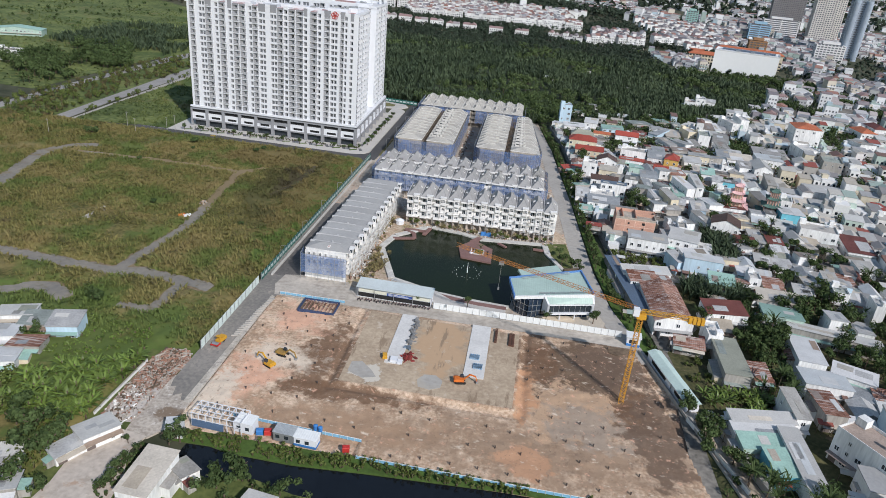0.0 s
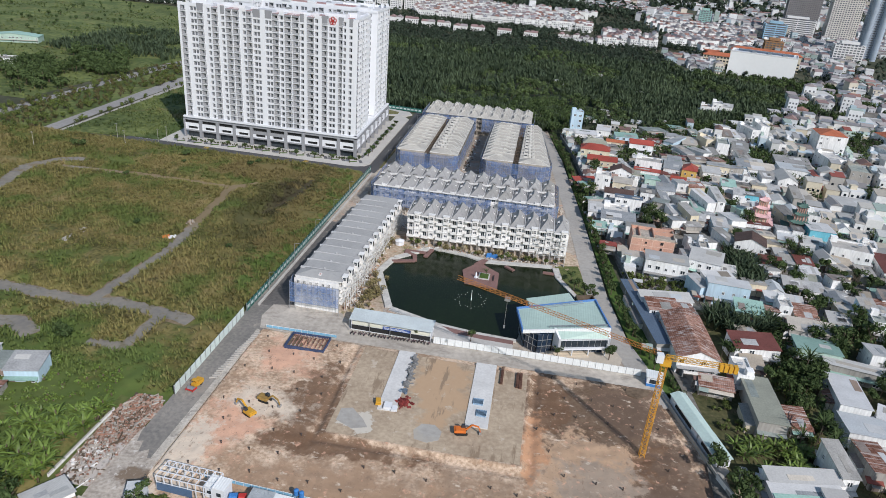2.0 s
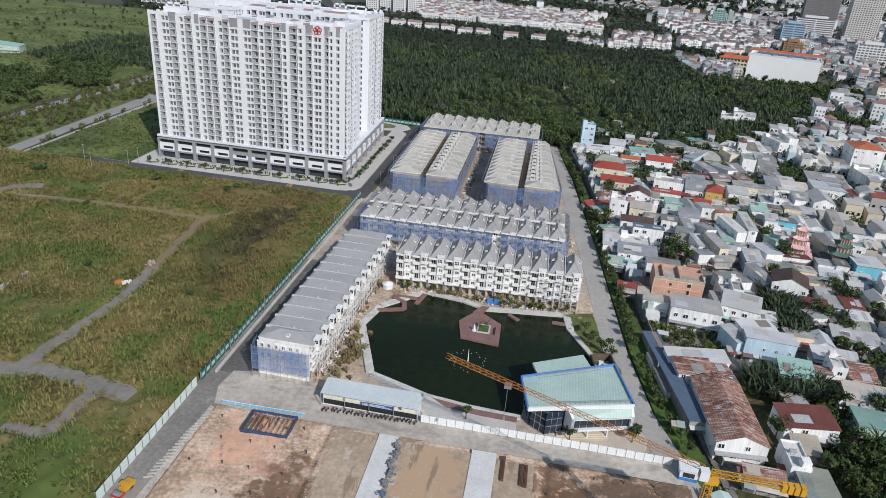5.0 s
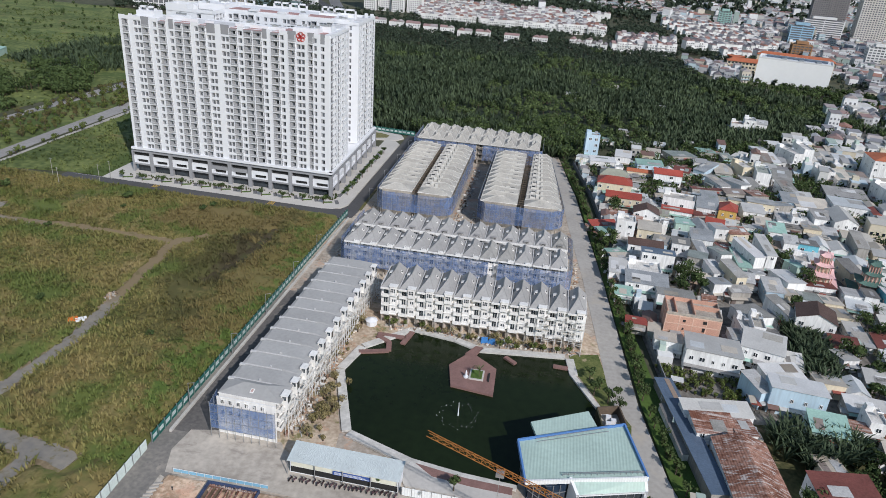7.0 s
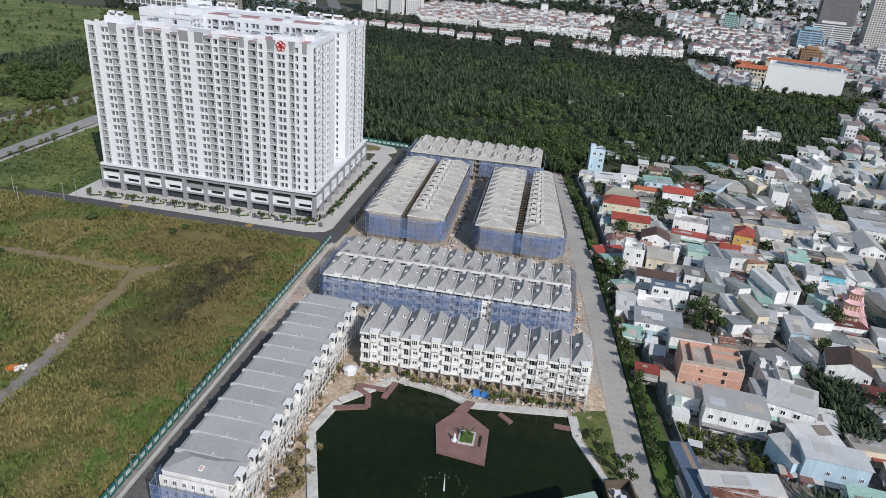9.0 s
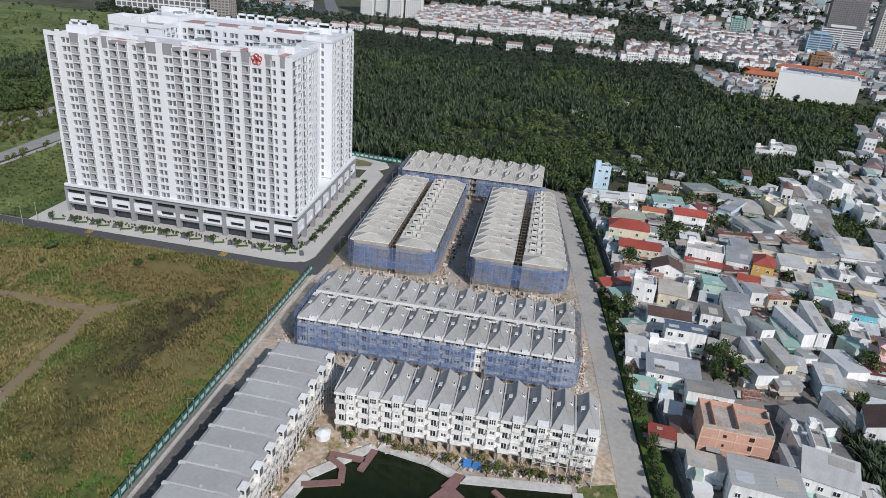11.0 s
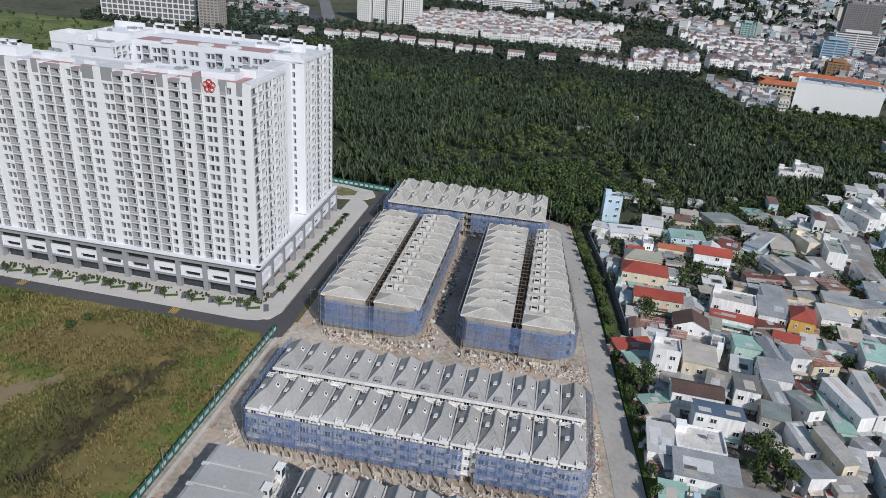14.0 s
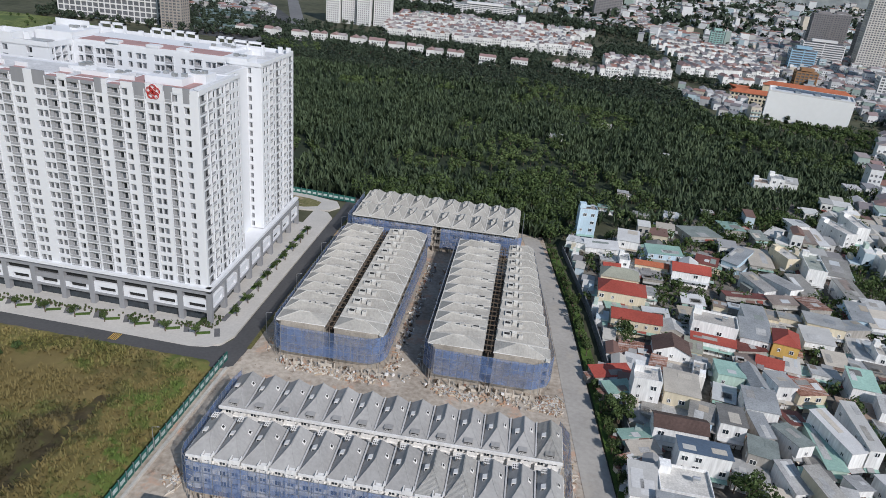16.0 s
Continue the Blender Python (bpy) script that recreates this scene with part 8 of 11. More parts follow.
for x0, x1, y0, y1, h in ((-9.1, 9.1, -5.6, -5.3, 1.0), (-9.1, -8.8, -5.3, 5.4, 1.6), (8.8, 9.1, -5.3, 5.4, 1.2), (-9.1, 9.1, 5.3, 5.6, 1.4), (-6, -5.7, -5.3, 5.3, 1.3), (0, 0.3, -5.3, 5.3, 1.5), (0.3, 8.8, 0.5, 0.8, 1.6)):
    g = Geo()
    g.box(x0, x1, y0, y1, 9.5, 9.5 + h)
    part("roof_wall", g, WALLS["brick"] if h > 1.2 else RAWCONC, block)
landmark(59, 291, 17, 13, 7, -7, "white", "pale", "mono", "white workshop with pale curved sheet roof")
landmark(46, 296, 9, 7, 5, -6, "white", "beige", "mono")
landmark(36.5, 307, 7, 6, 3.6, -6, "grey", "red", "mono")
landmark(54.6, 259.6, 19.4, 6.2, 4.8, 9, "white", "pale", "mono")
landmark(52.2, 251.8, 11, 7.8, 5.2, 8, "white", "rust", "mono", "white workshop with rust-red corrugated roof")
landmark(60.3, 252.4, 5.6, 7.8, 5.0, 4, "white", "rust", "mono")
landmark(45.8, 250, 4.8, 49, 3.0, 9.1, "grey", "blue", "mono", "long dark corrugated lean-to along the estate wall")
landmark(92, 262.7, 9, 5, 4.4, -10, "white", "rust", "mono")
landmark(58.2, 231, 13.6, 29, 6, 3.5, "white", "rust", "gable", "long workshop with rust-red corrugated gable roof")
landmark(76.5, 298, 13, 11, 7, -16, "white", "pale", "mono")
landmark(79.7, 273, 15.5, 9, 8, -6, "blue", "pale", "mono", "pale blue and white two-storey house with sheet roof")
landmark(85, 260, 10, 9, 5, -6, "mint", "mint", "mono")
landmark(100.5, 323, 13, 11, 8, -14, "white", "brown", "gable", "white villa with dark brown gabled roof")
landmark(79.5, 232.5, 15, 9, 6, 8, "white", "maroon", "mono", "white block house with narrow maroon roof")
landmark(74.6, 200.5, 8, 25, 4.6, -2, "grey", "beige", "mono", "long grey shed house with cement-sheet roof")
landmark(63, 208, 10, 6, 3.2, -6, "grey", "rust", "mono")
landmark(102, 238, 14, 11, 4.6, -8, "mint", "mint", "mono")
landmark(105, 252, 16, 8, 4.4, -6, "grey", "beige", "mono")
landmark(141, 637, 9, 11, 6.6, -10, "white", "flat", "flat", "white flat-roofed house among palms")
landmark(150.5, 640, 8.4, 12, 9.6, -8, "white", "flat", "flat", "tall white flat-roofed house among palms")
landmark(160, 643, 8.6, 10, 7.4, -12, "white", "pale", "mono", "white house with sheet roof among palms")
landmark(75.4, 167.6, 18.6, 4.6, 5.6, 9, "white", "pale", "mono")
landmark(75, 162.6, 18, 4.4, 5.0, 8, "white", "pale", "mono")
landmark(72.6, 157.6, 11.4, 5.8, 4.6, 8, "mint", "mint", "mono")
landmark(75.6, 149.8, 6, 9.4, 4.6, 10, "turquoise", "mint", "mono", "small turquoise house with pale green sheet roof")
landmark(81.7, 151.5, 5.2, 24, 5, 3.5, "white", "pale", "mono", "long white hall with white sheet roof")
landmark(86.6, 175, 4.2, 13, 6.6, 6, "white", "zinc", "mono", "tall narrow white house with grey sheet roof")
landmark(101, 157.7, 16, 10, 10.2, -57, "white", "flat", "flat", "white three-storey block with rows of dark windows")
landmark(102.6, 212, 8.5, 19, 4.6, -7, "white", "pale", "mono", "white workshop with pale sheet roof and red edge")
landmark(117, 227, 31, 7, 4.4, -13, "grey", "pale", "mono", "long low workshop with pale sheet roof")
landmark(102.5, 195, 14, 11, 4.4, -4, "white", "pale", "mono")
landmark(114, 201, 13, 6.5, 4.6, -23, "white", "pale", "mono")
landmark(98, 180.5, 6.5, 14, 5, 1, "grey", "rust", "mono")
landmark(120, 398, 9, 10, 6, -8, "turquoise", "zinc", "mono")
landmark(146, 330, 17, 12, 8, -12, "white", "flat", "flat", "white two-storey villa with arched windows")

landmark(84.5, 538.8, 16.5, 16.8, 3.2, 15, "grey", "zinc", "mono")
landmark(102.7, 551.4, 10.5, 15.2, 4.0, 4, "grey", "mint", "mono")
landmark(109.5, 551.5, 5.8, 8.8, 3.5, 10, "white", "red", "mono")
landmark(114.5, 544.4, 7.1, 9.8, 3.5, 13, "grey", "zinc", "mono")
landmark(124.8, 552.2, 6.1, 11.3, 3.5, -38, "white", "pale", "mono")
landmark(95.6, 508.7, 7.1, 20.0, 5.0, -34, "blue", "zinc", "mono")
landmark(106.0, 511.9, 10.2, 17.5, 4.0, -4, "grey", "beige", "mono")
landmark(117.2, 512.3, 7.6, 13.6, 8.0, 19, "cream", "flat", "flat")
landmark(126.0, 503.3, 7.8, 20.0, 9.0, -8, "white", "flat", "flat")
landmark(156.6, 557.4, 6.8, 19.9, 9.0, 20, "white", "flat", "flat")
landmark(167.0, 564.3, 6.3, 20.0, 11.0, 4, "white", "flat", "flat")
landmark(139.1, 564.8, 8.9, 13.1, 6.0, 3, "white", "pale", "mono")
landmark(145.7, 551.6, 4.9, 20.0, 4.0, 3, "white", "pale", "mono")
landmark(139.8, 550.6, 7.3, 16.1, 4.0, 0, "grey", "zinc", "mono")
landmark(140.9, 512.7, 10.6, 19.0, 4.0, -12, "white", "zinc", "mono")
landmark(97.6, 482.7, 6.4, 14.5, 4.5, 29, "white", "zinc", "mono")
landmark(108.3, 486.4, 7.1, 17.1, 4.5, 28, "white", "zinc", "mono")
landmark(116.4, 486.4, 7.1, 16.3, 4.5, 9, "grey", "zinc", "mono")
landmark(89.2, 470.4, 17.1, 5.6, 3.5, 6, "grey", "maroon", "mono")
landmark(136.1, 487.2, 8.0, 16.2, 5.0, 4, "white", "zinc", "mono")
landmark(122.7, 451.8, 11.0, 8.6, 5.5, 17, "grey", "zinc", "mono")
landmark(131.4, 465.8, 7.8, 13.7, 5.0, -6, "blue", "zinc", "mono")
landmark(113.2, 452.3, 13.2, 12.7, 5.5, -11, "cream", "zinc", "mono")
landmark(115.2, 469.7, 9.2, 13.0, 4.0, 11, "grey", "rust", "mono")
landmark(103.5, 469.2, 11.3, 6.0, 4.0, 14, "grey", "zinc", "mono")
landmark(85.5, 445.2, 7.9, 12.6, 7.0, -2, "white", "zinc", "mono")
landmark(79.7, 427.1, 10.5, 5.7, 4.0, 13, "grey", "maroon", "mono")
landmark(106.7, 440.2, 10.4, 10.0, 5.0, -3, "white", "pale", "mono")
landmark(29.2, 398.6, 13.0, 5.6, 3.2, 20, "grey", "red", "mono")
landmark(30.6, 389.6, 8.7, 5.4, 3.5, 23, "grey", "mint", "mono")
landmark(67.2, 405.8, 8.1, 10.5, 6.0, -5, "mint", "mint", "mono")
landmark(74.0, 402.2, 5.1, 13.5, 7.0, 4, "blue", "zinc", "gable")
landmark(82.0, 402.5, 6.2, 10.1, 7.0, 9, "white", "zinc", "mono")
landmark(89.8, 401.1, 9.4, 7.3, 6.5, 16, "cream", "rust", "mono")
landmark(69.9, 380.0, 4.1, 12.6, 5.0, 8, "grey", "zinc", "mono")
landmark(77.4, 375.0, 5.2, 10.9, 6.0, 22, "white", "zinc", "mono")
landmark(86.4, 374.4, 5.3, 17.5, 4.0, 3, "mint", "mint", "mono")
landmark(89.7, 377.3, 5.0, 17.1, 8.0, 21, "white", "pale", "mono")
landmark(97.0, 380.3, 4.0, 20.0, 9.0, 3, "white", "pale", "mono")
landmark(81.7, 386.5, 5.5, 7.8, 4.0, 6, "grey", "maroon", "mono")
landmark(109.7, 409.8, 7.8, 10.5, 7.0, -6, "white", "mint", "mono")
landmark(71.6, 356.6, 4.4, 10.5, 6.0, 15, "white", "zinc", "mono")
landmark(77.7, 351.6, 4.4, 13.2, 8.5, 20, "cream", "zinc", "mono")
landmark(89.5, 360.0, 4.5, 5.8, 5.0, 15, "white", "zinc", "mono")
landmark(84.8, 352.3, 3.7, 7.6, 5.0, -8, "grey", "zinc", "mono")
landmark(71.2, 343.8, 6.9, 7.0, 6.0, 15, "white", "zinc", "mono")
landmark(78.4, 341.1, 7.9, 4.9, 5.0, 14, "grey", "zinc", "mono")
landmark(34.0, 368.8, 10.7, 4.4, 3.0, 19, "grey", "mint", "mono")
landmark(35.2, 362.8, 8.4, 4.7, 3.0, 19, "grey", "beige", "mono")
landmark(32.2, 358.2, 8.7, 3.7, 2.6, 31, "grey", "rust", "mono")
landmark(34.9, 340.8, 5.9, 6.7, 4.0, 15, "grey", "zinc", "mono")
landmark(79.0, 323.1, 10.0, 11.6, 5.0, 20, "white", "zinc", "mono")
landmark(90.9, 328.7, 4.6, 13.7, 6.0, 24, "white", "zinc", "mono")
landmark(107.4, 311.7, 9.3, 7.8, 3.5, -4, "grey", "maroon", "mono")
landmark(104.3, 302.7, 5.5, 7.6, 3.8, 15, "white", "pale", "mono")
landmark(69.2, 274.9, 4.5, 9.5, 6.0, 26, "blue", "zinc", "mono")
landmark(79.5, 284.5, 12.3, 8.4, 4.5, 17, "white", "pale", "mono")
landmark(149.2, 439.3, 10.9, 19.4, 7.0, -4, "white", "pale", "gable")
landmark(139.7, 439.9, 8.9, 10.8, 6.0, 1, "white", "zinc", "mono")
landmark(130.6, 375.4, 5.8, 11.8, 6.0, 12, "cream", "zinc", "mono")
landmark(107.4, 371.0, 3.9, 9.3, 6.0, 17, "mint", "mint", "mono")
landmark(144.2, 404.2, 4.5, 18.2, 8.0, -6, "grey", "zinc", "mono")
landmark(142.0, 475.7, 8.9, 9.5, 4.0, -3, "grey", "zinc", "mono")
landmark(141.6, 462.2, 17.7, 12.8, 4.5, -0, "white", "beige", "mono")
landmark(169.0, 490.5, 22.0, 13.7, 4.0, -4, "grey", "zinc", "mono")
landmark(161.5, 465.6, 17.2, 20.0, 6.0, -8, "white", "pale", "mono")
landmark(112.1, 357.5, 13.5, 7.1, 4.0, 0, "white", "maroon", "mono")
landmark(101.1, 358.7, 7.5, 14.7, 5.0, 14, "white", "pale", "mono")
landmark(168.8, 526.9, 9.7, 13.2, 7.0, -1, "white", "flat", "flat")
landmark(188.0, 523.8, 10.2, 18.7, 5.0, -4, "grey", "zinc", "mono")
landmark(178.5, 523.9, 10.8, 20.0, 5.0, -1, "white", "beige", "mono")
landmark(194.0, 565.1, 12.0, 15.4, 5.0, 1, "white", "pale", "mono")
landmark(207.8, 541.3, 18.6, 20.0, 15.0, -3, "white", "orange", "hip")
landmark(192.5, 490.7, 12.6, 20.0, 10.0, 7, "white", "flat", "flat")
landmark(202.2, 469.7, 12.1, 20.0, 9.0, -11, "grey", "flat", "flat")
landmark(178.0, 408.3, 22.0, 20.0, 5.0, -2, "white", "pale", "mono")
landmark(140.2, 353.2, 11.4, 15.6, 7.0, -5, "turquoise", "pale", "mono")
landmark(162.6, 323.4, 12.2, 19.3, 4.0, -5, "white", "maroon", "mono")
landmark(280.6, 637.4, 22.0, 20.0, 8.0, -3, "white", "pale", "mono")
landmark(270.1, 587.1, 13.1, 20.0, 8.0, 7, "white", "orange", "hip")
landmark(289.0, 609.1, 10.7, 20.0, 8.0, 4, "white", "maroon", "hip")
landmark(200.4, 387.8, 5.3, 17.3, 5.0, -4, "white", "red", "mono")
landmark(270.4, 750.6, 22.0, 20.0, 9.0, 9, "white", "pale", "mono")
landmark(253.5, 547.8, 12.2, 20.0, 6.0, 7, "white", "zinc", "mono")


# pagodas with stacked upswept roofs
def pagoda(x, y, rot, tiers, size, wall, roofm, label):
    p = thing("pagoda", label, "pagoda", at_house(x, y, rot))
    PLACED.append((x, y, size * 0.75, size, size, rot))
    z, s = 0.0, size
    for k in range(tiers):
        g = Geo()
        g.box(-s * 0.36, s * 0.36, -s * 0.36, s * 0.36, z, z + 3.4)
        part("storey", g, wall, p)
        for i in range(5):
            for side in (-1, 1):
                g = Geo()
                g.cyl(-s * 0.42 + s * 0.21 * i, side * s * 0.42, z, z + 3.0, 0.18, n=6)
                part("column", g, WALLS["pink"] if roofm is not ROOFS["mint"] else RAWCONC, p)
        g = Geo()
        n = 4
        rim = []
        for q in range(4):
            a0, a1 = Vector(((-1, -1), (1, -1), (1, 1), (-1, 1))[q]), Vector(((1, -1), (1, 1), (-1, 1), (-1, -1))[q])
            for i in range(n):
                c = a0.lerp(a1, i / n)
                lift = 0.9 * abs(2 * i / n - 1) ** 3
                rim.append((c.x * s * 0.56, c.y * s * 0.56, z + 3.0 + lift))
        up = [(px * 0.42, py * 0.42, z + 4.4) for px, py, pz in rim]
        g.solid(rim, up)
        part("tier_roof", g, roofm, p)
        z, s = z + 3.9, s * 0.72
    g = Geo()
    g.cyl(0, 0, z, z + 2.4, 0.35, n=8, r2=0.05)
    part("finial", g, roofm, p)
    return p


pagoda(115.5, 364, -14, 4, 12.5, WALLS["cream"], tone("pink_tile_roof", (0.66, 0.42, 0.42), ribs=("Y", 0.5), bump=0.4), "pink temple pagoda with stacked upswept roofs")
pagoda(133, 361, -10, 4, 12.5, RAWCONC, tone("dark_green_tile_roof", (0.075, 0.14, 0.12), ribs=("Y", 0.5), bump=0.4), "unfinished grey temple tower with green net roof")

# rows of small houses fill the lanes
rt = random.Random(77)
PROTOS = []
for i, (w, d, h, wall, roof, style) in enumerate([
        (7.6, 11, 3.2, "white", "zinc", "mono"), (8.4, 10, 3.4, "grey", "pale", "mono"), (6.0, 12, 6.4, "white", "zinc", "mono"), (5.2, 12, 6.8, "white", "flat", "flat"),
        (7.4, 12, 3.2, "grey", "zinc", "mono"), (8.2, 10, 3.4, "grey", "beige", "mono"), (6.6, 11, 3.4, "grey", "mint", "mono"), (5.6, 12, 6.6, "blue", "zinc", "mono"),
        (5.0, 13, 9.6, "white", "flat", "flat"), (7.6, 10, 3.4, "cream", "maroon", "mono"), (8.0, 10, 3.8, "white", "red", "cross"), (7.0, 11, 3.4, "grey", "rust", "mono"),
        (6.8, 12, 3.6, "cream", "beige", "mono"), (7.2, 12, 4.4, "white", "pale", "gable"), (7.6, 11, 3.6, "grey", "zinc", "gable"), (7.0, 11, 3.3, "white", "pale", "mono")]):
    PROTOS.append((town_house(w, d, h, wall, roof, style, 100 + i), w, d))
WEIGHTS = [13, 11, 7, 6, 9, 9, 4, 3, 2, 3, 2, 3, 8, 5, 7, 8]


def east_edge(y):
    pts = [(92, 150), (84, 180), (62, 205), (46, 262), (37, 338), (32, 390), (27, 442), (19, 500), (24, 520), (62, 548), (130, 610), (170, 636), (250, 760)]
    for (ax, ay), (bx, by) in zip(pts, pts[1:]):
        if ay <= y <= by:
            return ax + (bx - ax) * (y - ay) / (by - ay)
    return 60 if y < 150 else 260


def grove(x, y):
    return float(vnoise(np.array([x]), np.array([y]), 34)[0]) * 0.75 + float(vnoise(np.array([x]), np.array([y]), 13)[0]) * 0.35


def free(x, y, r):
    for a, b, _, w, d, rot in PLACED:
        c, s = math.cos(radians(rot)), math.sin(radians(rot))
        u, v = c * (x - a) + s * (y - b), -s * (x - a) + c * (y - b)
        if abs(u) < w / 2 + r and abs(v) < d / 2 + r:
            return False
    return True


CLUMPS = [(204, 565, 12), (115, 525, 10), (130, 560, 10), (84, 527, 9), (155, 510, 9), (153, 487, 9), (104, 505, 9), (106, 306, 9), (145, 495, 8), (134, 449, 8), (180, 520, 8), (162, 548, 8), (90, 511, 7), (72, 512, 7), (149, 504, 6), (153, 498, 6), (112, 280, 6), (60.5, 474, 6), (59, 459, 6), (129, 477, 6), (24, 448, 5), (57, 444, 5), (87, 489, 5), (128, 469, 5), (61, 349, 5), (153, 520, 5), (100, 407, 5), (88, 470, 5), (112, 480, 5), (22, 429, 4), (157, 541, 4), (28, 377, 4), (33, 380, 4)]
PLACED.append((56, 278, 0, 26, 11, 0))
PLACED.append((79, 252, 0, 24, 14, 0))
PLACED.append((94, 306, 0, 12, 32, 0))
GROVES = [(a, b) for a, b, r in CLUMPS if r >= 4]
SPOTS = []
yrow = 128.0
while yrow < 650:
    x = east_edge(yrow) + 4
    limit = 330
    skew = rt.uniform(-2, 2)
    while x < limit:
        yy = yrow - 0.12 * (x - 40) + skew
        k = rt.choices(range(16), WEIGHTS)[0]
        sx, sy = rt.uniform(0.7, 1.25), rt.uniform(0.66, 0.92)
        _, w, d = PROTOS[k]
        cx = x + w * sx / 2
        inner = yy > 128 and cx > east_edge(max(128.0, min(yy, 755.0))) + w * sx / 2 - 1
        thick = grove(cx, yy) + (0.10 if yy < 235 else 0.0) + (0.06 if 235 < yy < 290 else 0)
        if inner and (thick > (0.80 if yy > 268 or cx > 104 else 0.70) or any(math.hypot(cx - a, (yy - b) * 0.7) < r for a, b, r in CLUMPS)):
            if free(cx, yy, 1.5):
                GROVES.append((cx, yy))
        elif inner and rt.random() < (0.24 if yy > 420 else 0.15) and free(cx, yy, 2.5):
            GROVES.append((cx, yy))
        elif inner and free(cx, yy, min(w * sx, d * sy) * 0.40):
            SPOTS.append((cx, yy, k, sx, sy))
        x += w * sx + (rt.uniform(0.1, 0.5) if rt.random() < 0.8 else rt.uniform(1.5, 4.0))
    yrow += 9.0
EDGE = [(22, 524), (46, 521), (62, 540), (86, 548), (108, 566), (136, 585), (170, 612), (206, 640), (290, 700), (290, 800), (120, 700), (60, 590)]
SPOTS = [q for q in SPOTS if not inside(np.array([q[0]]), np.array([q[1]]), EDGE)[0]]
SPOTS.sort(key=lambda s: math.hypot(s[0] - 10, (s[1] - 330) * 0.75))
for cx, cy, k, sx, sy in SPOTS[:150]:
    m = at_house(cx, cy, -6.5 + 24 * (float(vnoise(np.array([cx]), np.array([cy]), 45)[0]) - 0.5) + rt.uniform(-4, 4) + (180 if rt.random() < 0.2 else 0)) @ Matrix.Diagonal((sx, sy, rt.uniform(0.75, 1.05), 1))
    copy_thing(PROTOS[k][0], m)
for ob, _, _ in PROTOS:
    retire(ob)

# the remaining houses of the town, and the far town, stand as one mass of separate small houses
MASS_WALL = mat("town_walls", (1, 1, 1), 0.75, 0.15, 0.1, 1.0, palette=[(0.72, 0.72, 0.71), (0.66, 0.66, 0.64), (0.60, 0.54, 0.42), (0.5, 0.6, 0.66), (0.74, 0.74, 0.73), (0.42, 0.40, 0.37), (0.70, 0.69, 0.66), (0.46, 0.56, 0.50)])
MASS_ROOF = mat("town_roofs", (1, 1, 1), 0.6, 0.2, 0.1, 1.0, palette=[(0.40, 0.40, 0.39), (0.56, 0.56, 0.54), (0.46, 0.42, 0.36), (0.36, 0.36, 0.36), (0.30, 0.09, 0.07), (0.62, 0.62, 0.60), (0.34, 0.42, 0.38), (0.26, 0.25, 0.25), (0.5, 0.48, 0.44), (0.20, 0.12, 0.10)])


def mass_house(g, cx, cy, w, d, h, rot, rr, base=0.0, panes=True):
    c, s = math.cos(radians(rot)), math.sin(radians(rot))
    P = lambda x, y, z: (cx + c * x - s * y, cy + s * x + c * y, z)  # noqa: E731
    a = [(-w / 2, -d / 2), (w / 2, -d / 2), (w / 2, d / 2), (-w / 2, d / 2)]
    g.solid([P(x, y, base) for x, y in a], [P(x, y, h) for x, y in a], 0)
    kind = rr.random()
    o = 0.3
    e = [(-w / 2 - o, -d / 2 - o), (w / 2 + o, -d / 2 - o), (w / 2 + o, d / 2 + o), (-w / 2 - o, d / 2 + o)]
    if kind < 0.55:
        t = rr.uniform(0.3, 1.2)
        g.solid([P(x, y, h + 0.02) for x, y in e], [P(x, y, h + 0.15 + (t if y > 0 else 0)) for x, y in e], 1)
    elif kind < 0.8:
        r = min(2.2, w * 0.25)
        g.solid([P(x, y, h + 0.02) for x, y in e], [P(-0.05, -d / 2 - o, h + r), P(0.05, -d / 2 - o, h + r), P(0.05, d / 2 + o, h + r), P(-0.05, d / 2 + o, h + r)], 1)
    else:
        q = [(x * 0.86, y * 0.86) for x, y in a]
        g.solid([P(x, y, h) for x, y in a], [P(x, y, h + 0.5) for x, y in a], 0)
        g.solid([P(-w * 0.4, 0, h + 0.5), P(0, 0, h + 0.5), P(0, d * 0.4, h + 0.5), P(-w * 0.4, d * 0.4, h + 0.5)], [P(-w * 0.4, 0, h + 2.8), P(0, 0, h + 2.8), P(0, d * 0.4, h + 2.8), P(-w * 0.4, d * 0.4, h + 2.8)], 0)
    if panes:
        for k in range(max(1, int(h / 3.4))):
            z = base + k * 3.4 + 0.9
            for i in range(max(1, int(w / 2.6))):
                x = -w / 2 + (i + 0.5) * w / max(1, int(w / 2.6))
                g.solid([P(x - 0.65, -d / 2 - 0.06, z), P(x + 0.65, -d / 2 - 0.06, z), P(x + 0.65, -d / 2 + 0.1, z), P(x - 0.65, -d / 2 + 0.1, z)],
                        [P(x - 0.65, -d / 2 - 0.06, z + 1.5), P(x + 0.65, -d / 2 - 0.06, z + 1.5), P(x + 0.65, -d / 2 + 0.1, z + 1.5), P(x - 0.65, -d / 2 + 0.1, z + 1.5)], 2)
            if k and rr.random() < 0.7:
                g.solid([P(-w / 2 - 0.06, -0.5, z), P(-w / 2 + 0.1, -0.5, z), P(-w / 2 + 0.1, 0.5, z), P(-w / 2 - 0.06, 0.5, z)],
                        [P(-w / 2 - 0.06, -0.5, z + 1.4), P(-w / 2 + 0.1, -0.5, z + 1.4), P(-w / 2 + 0.1, 0.5, z + 1.4), P(-w / 2 - 0.06, 0.5, z + 1.4)], 2)


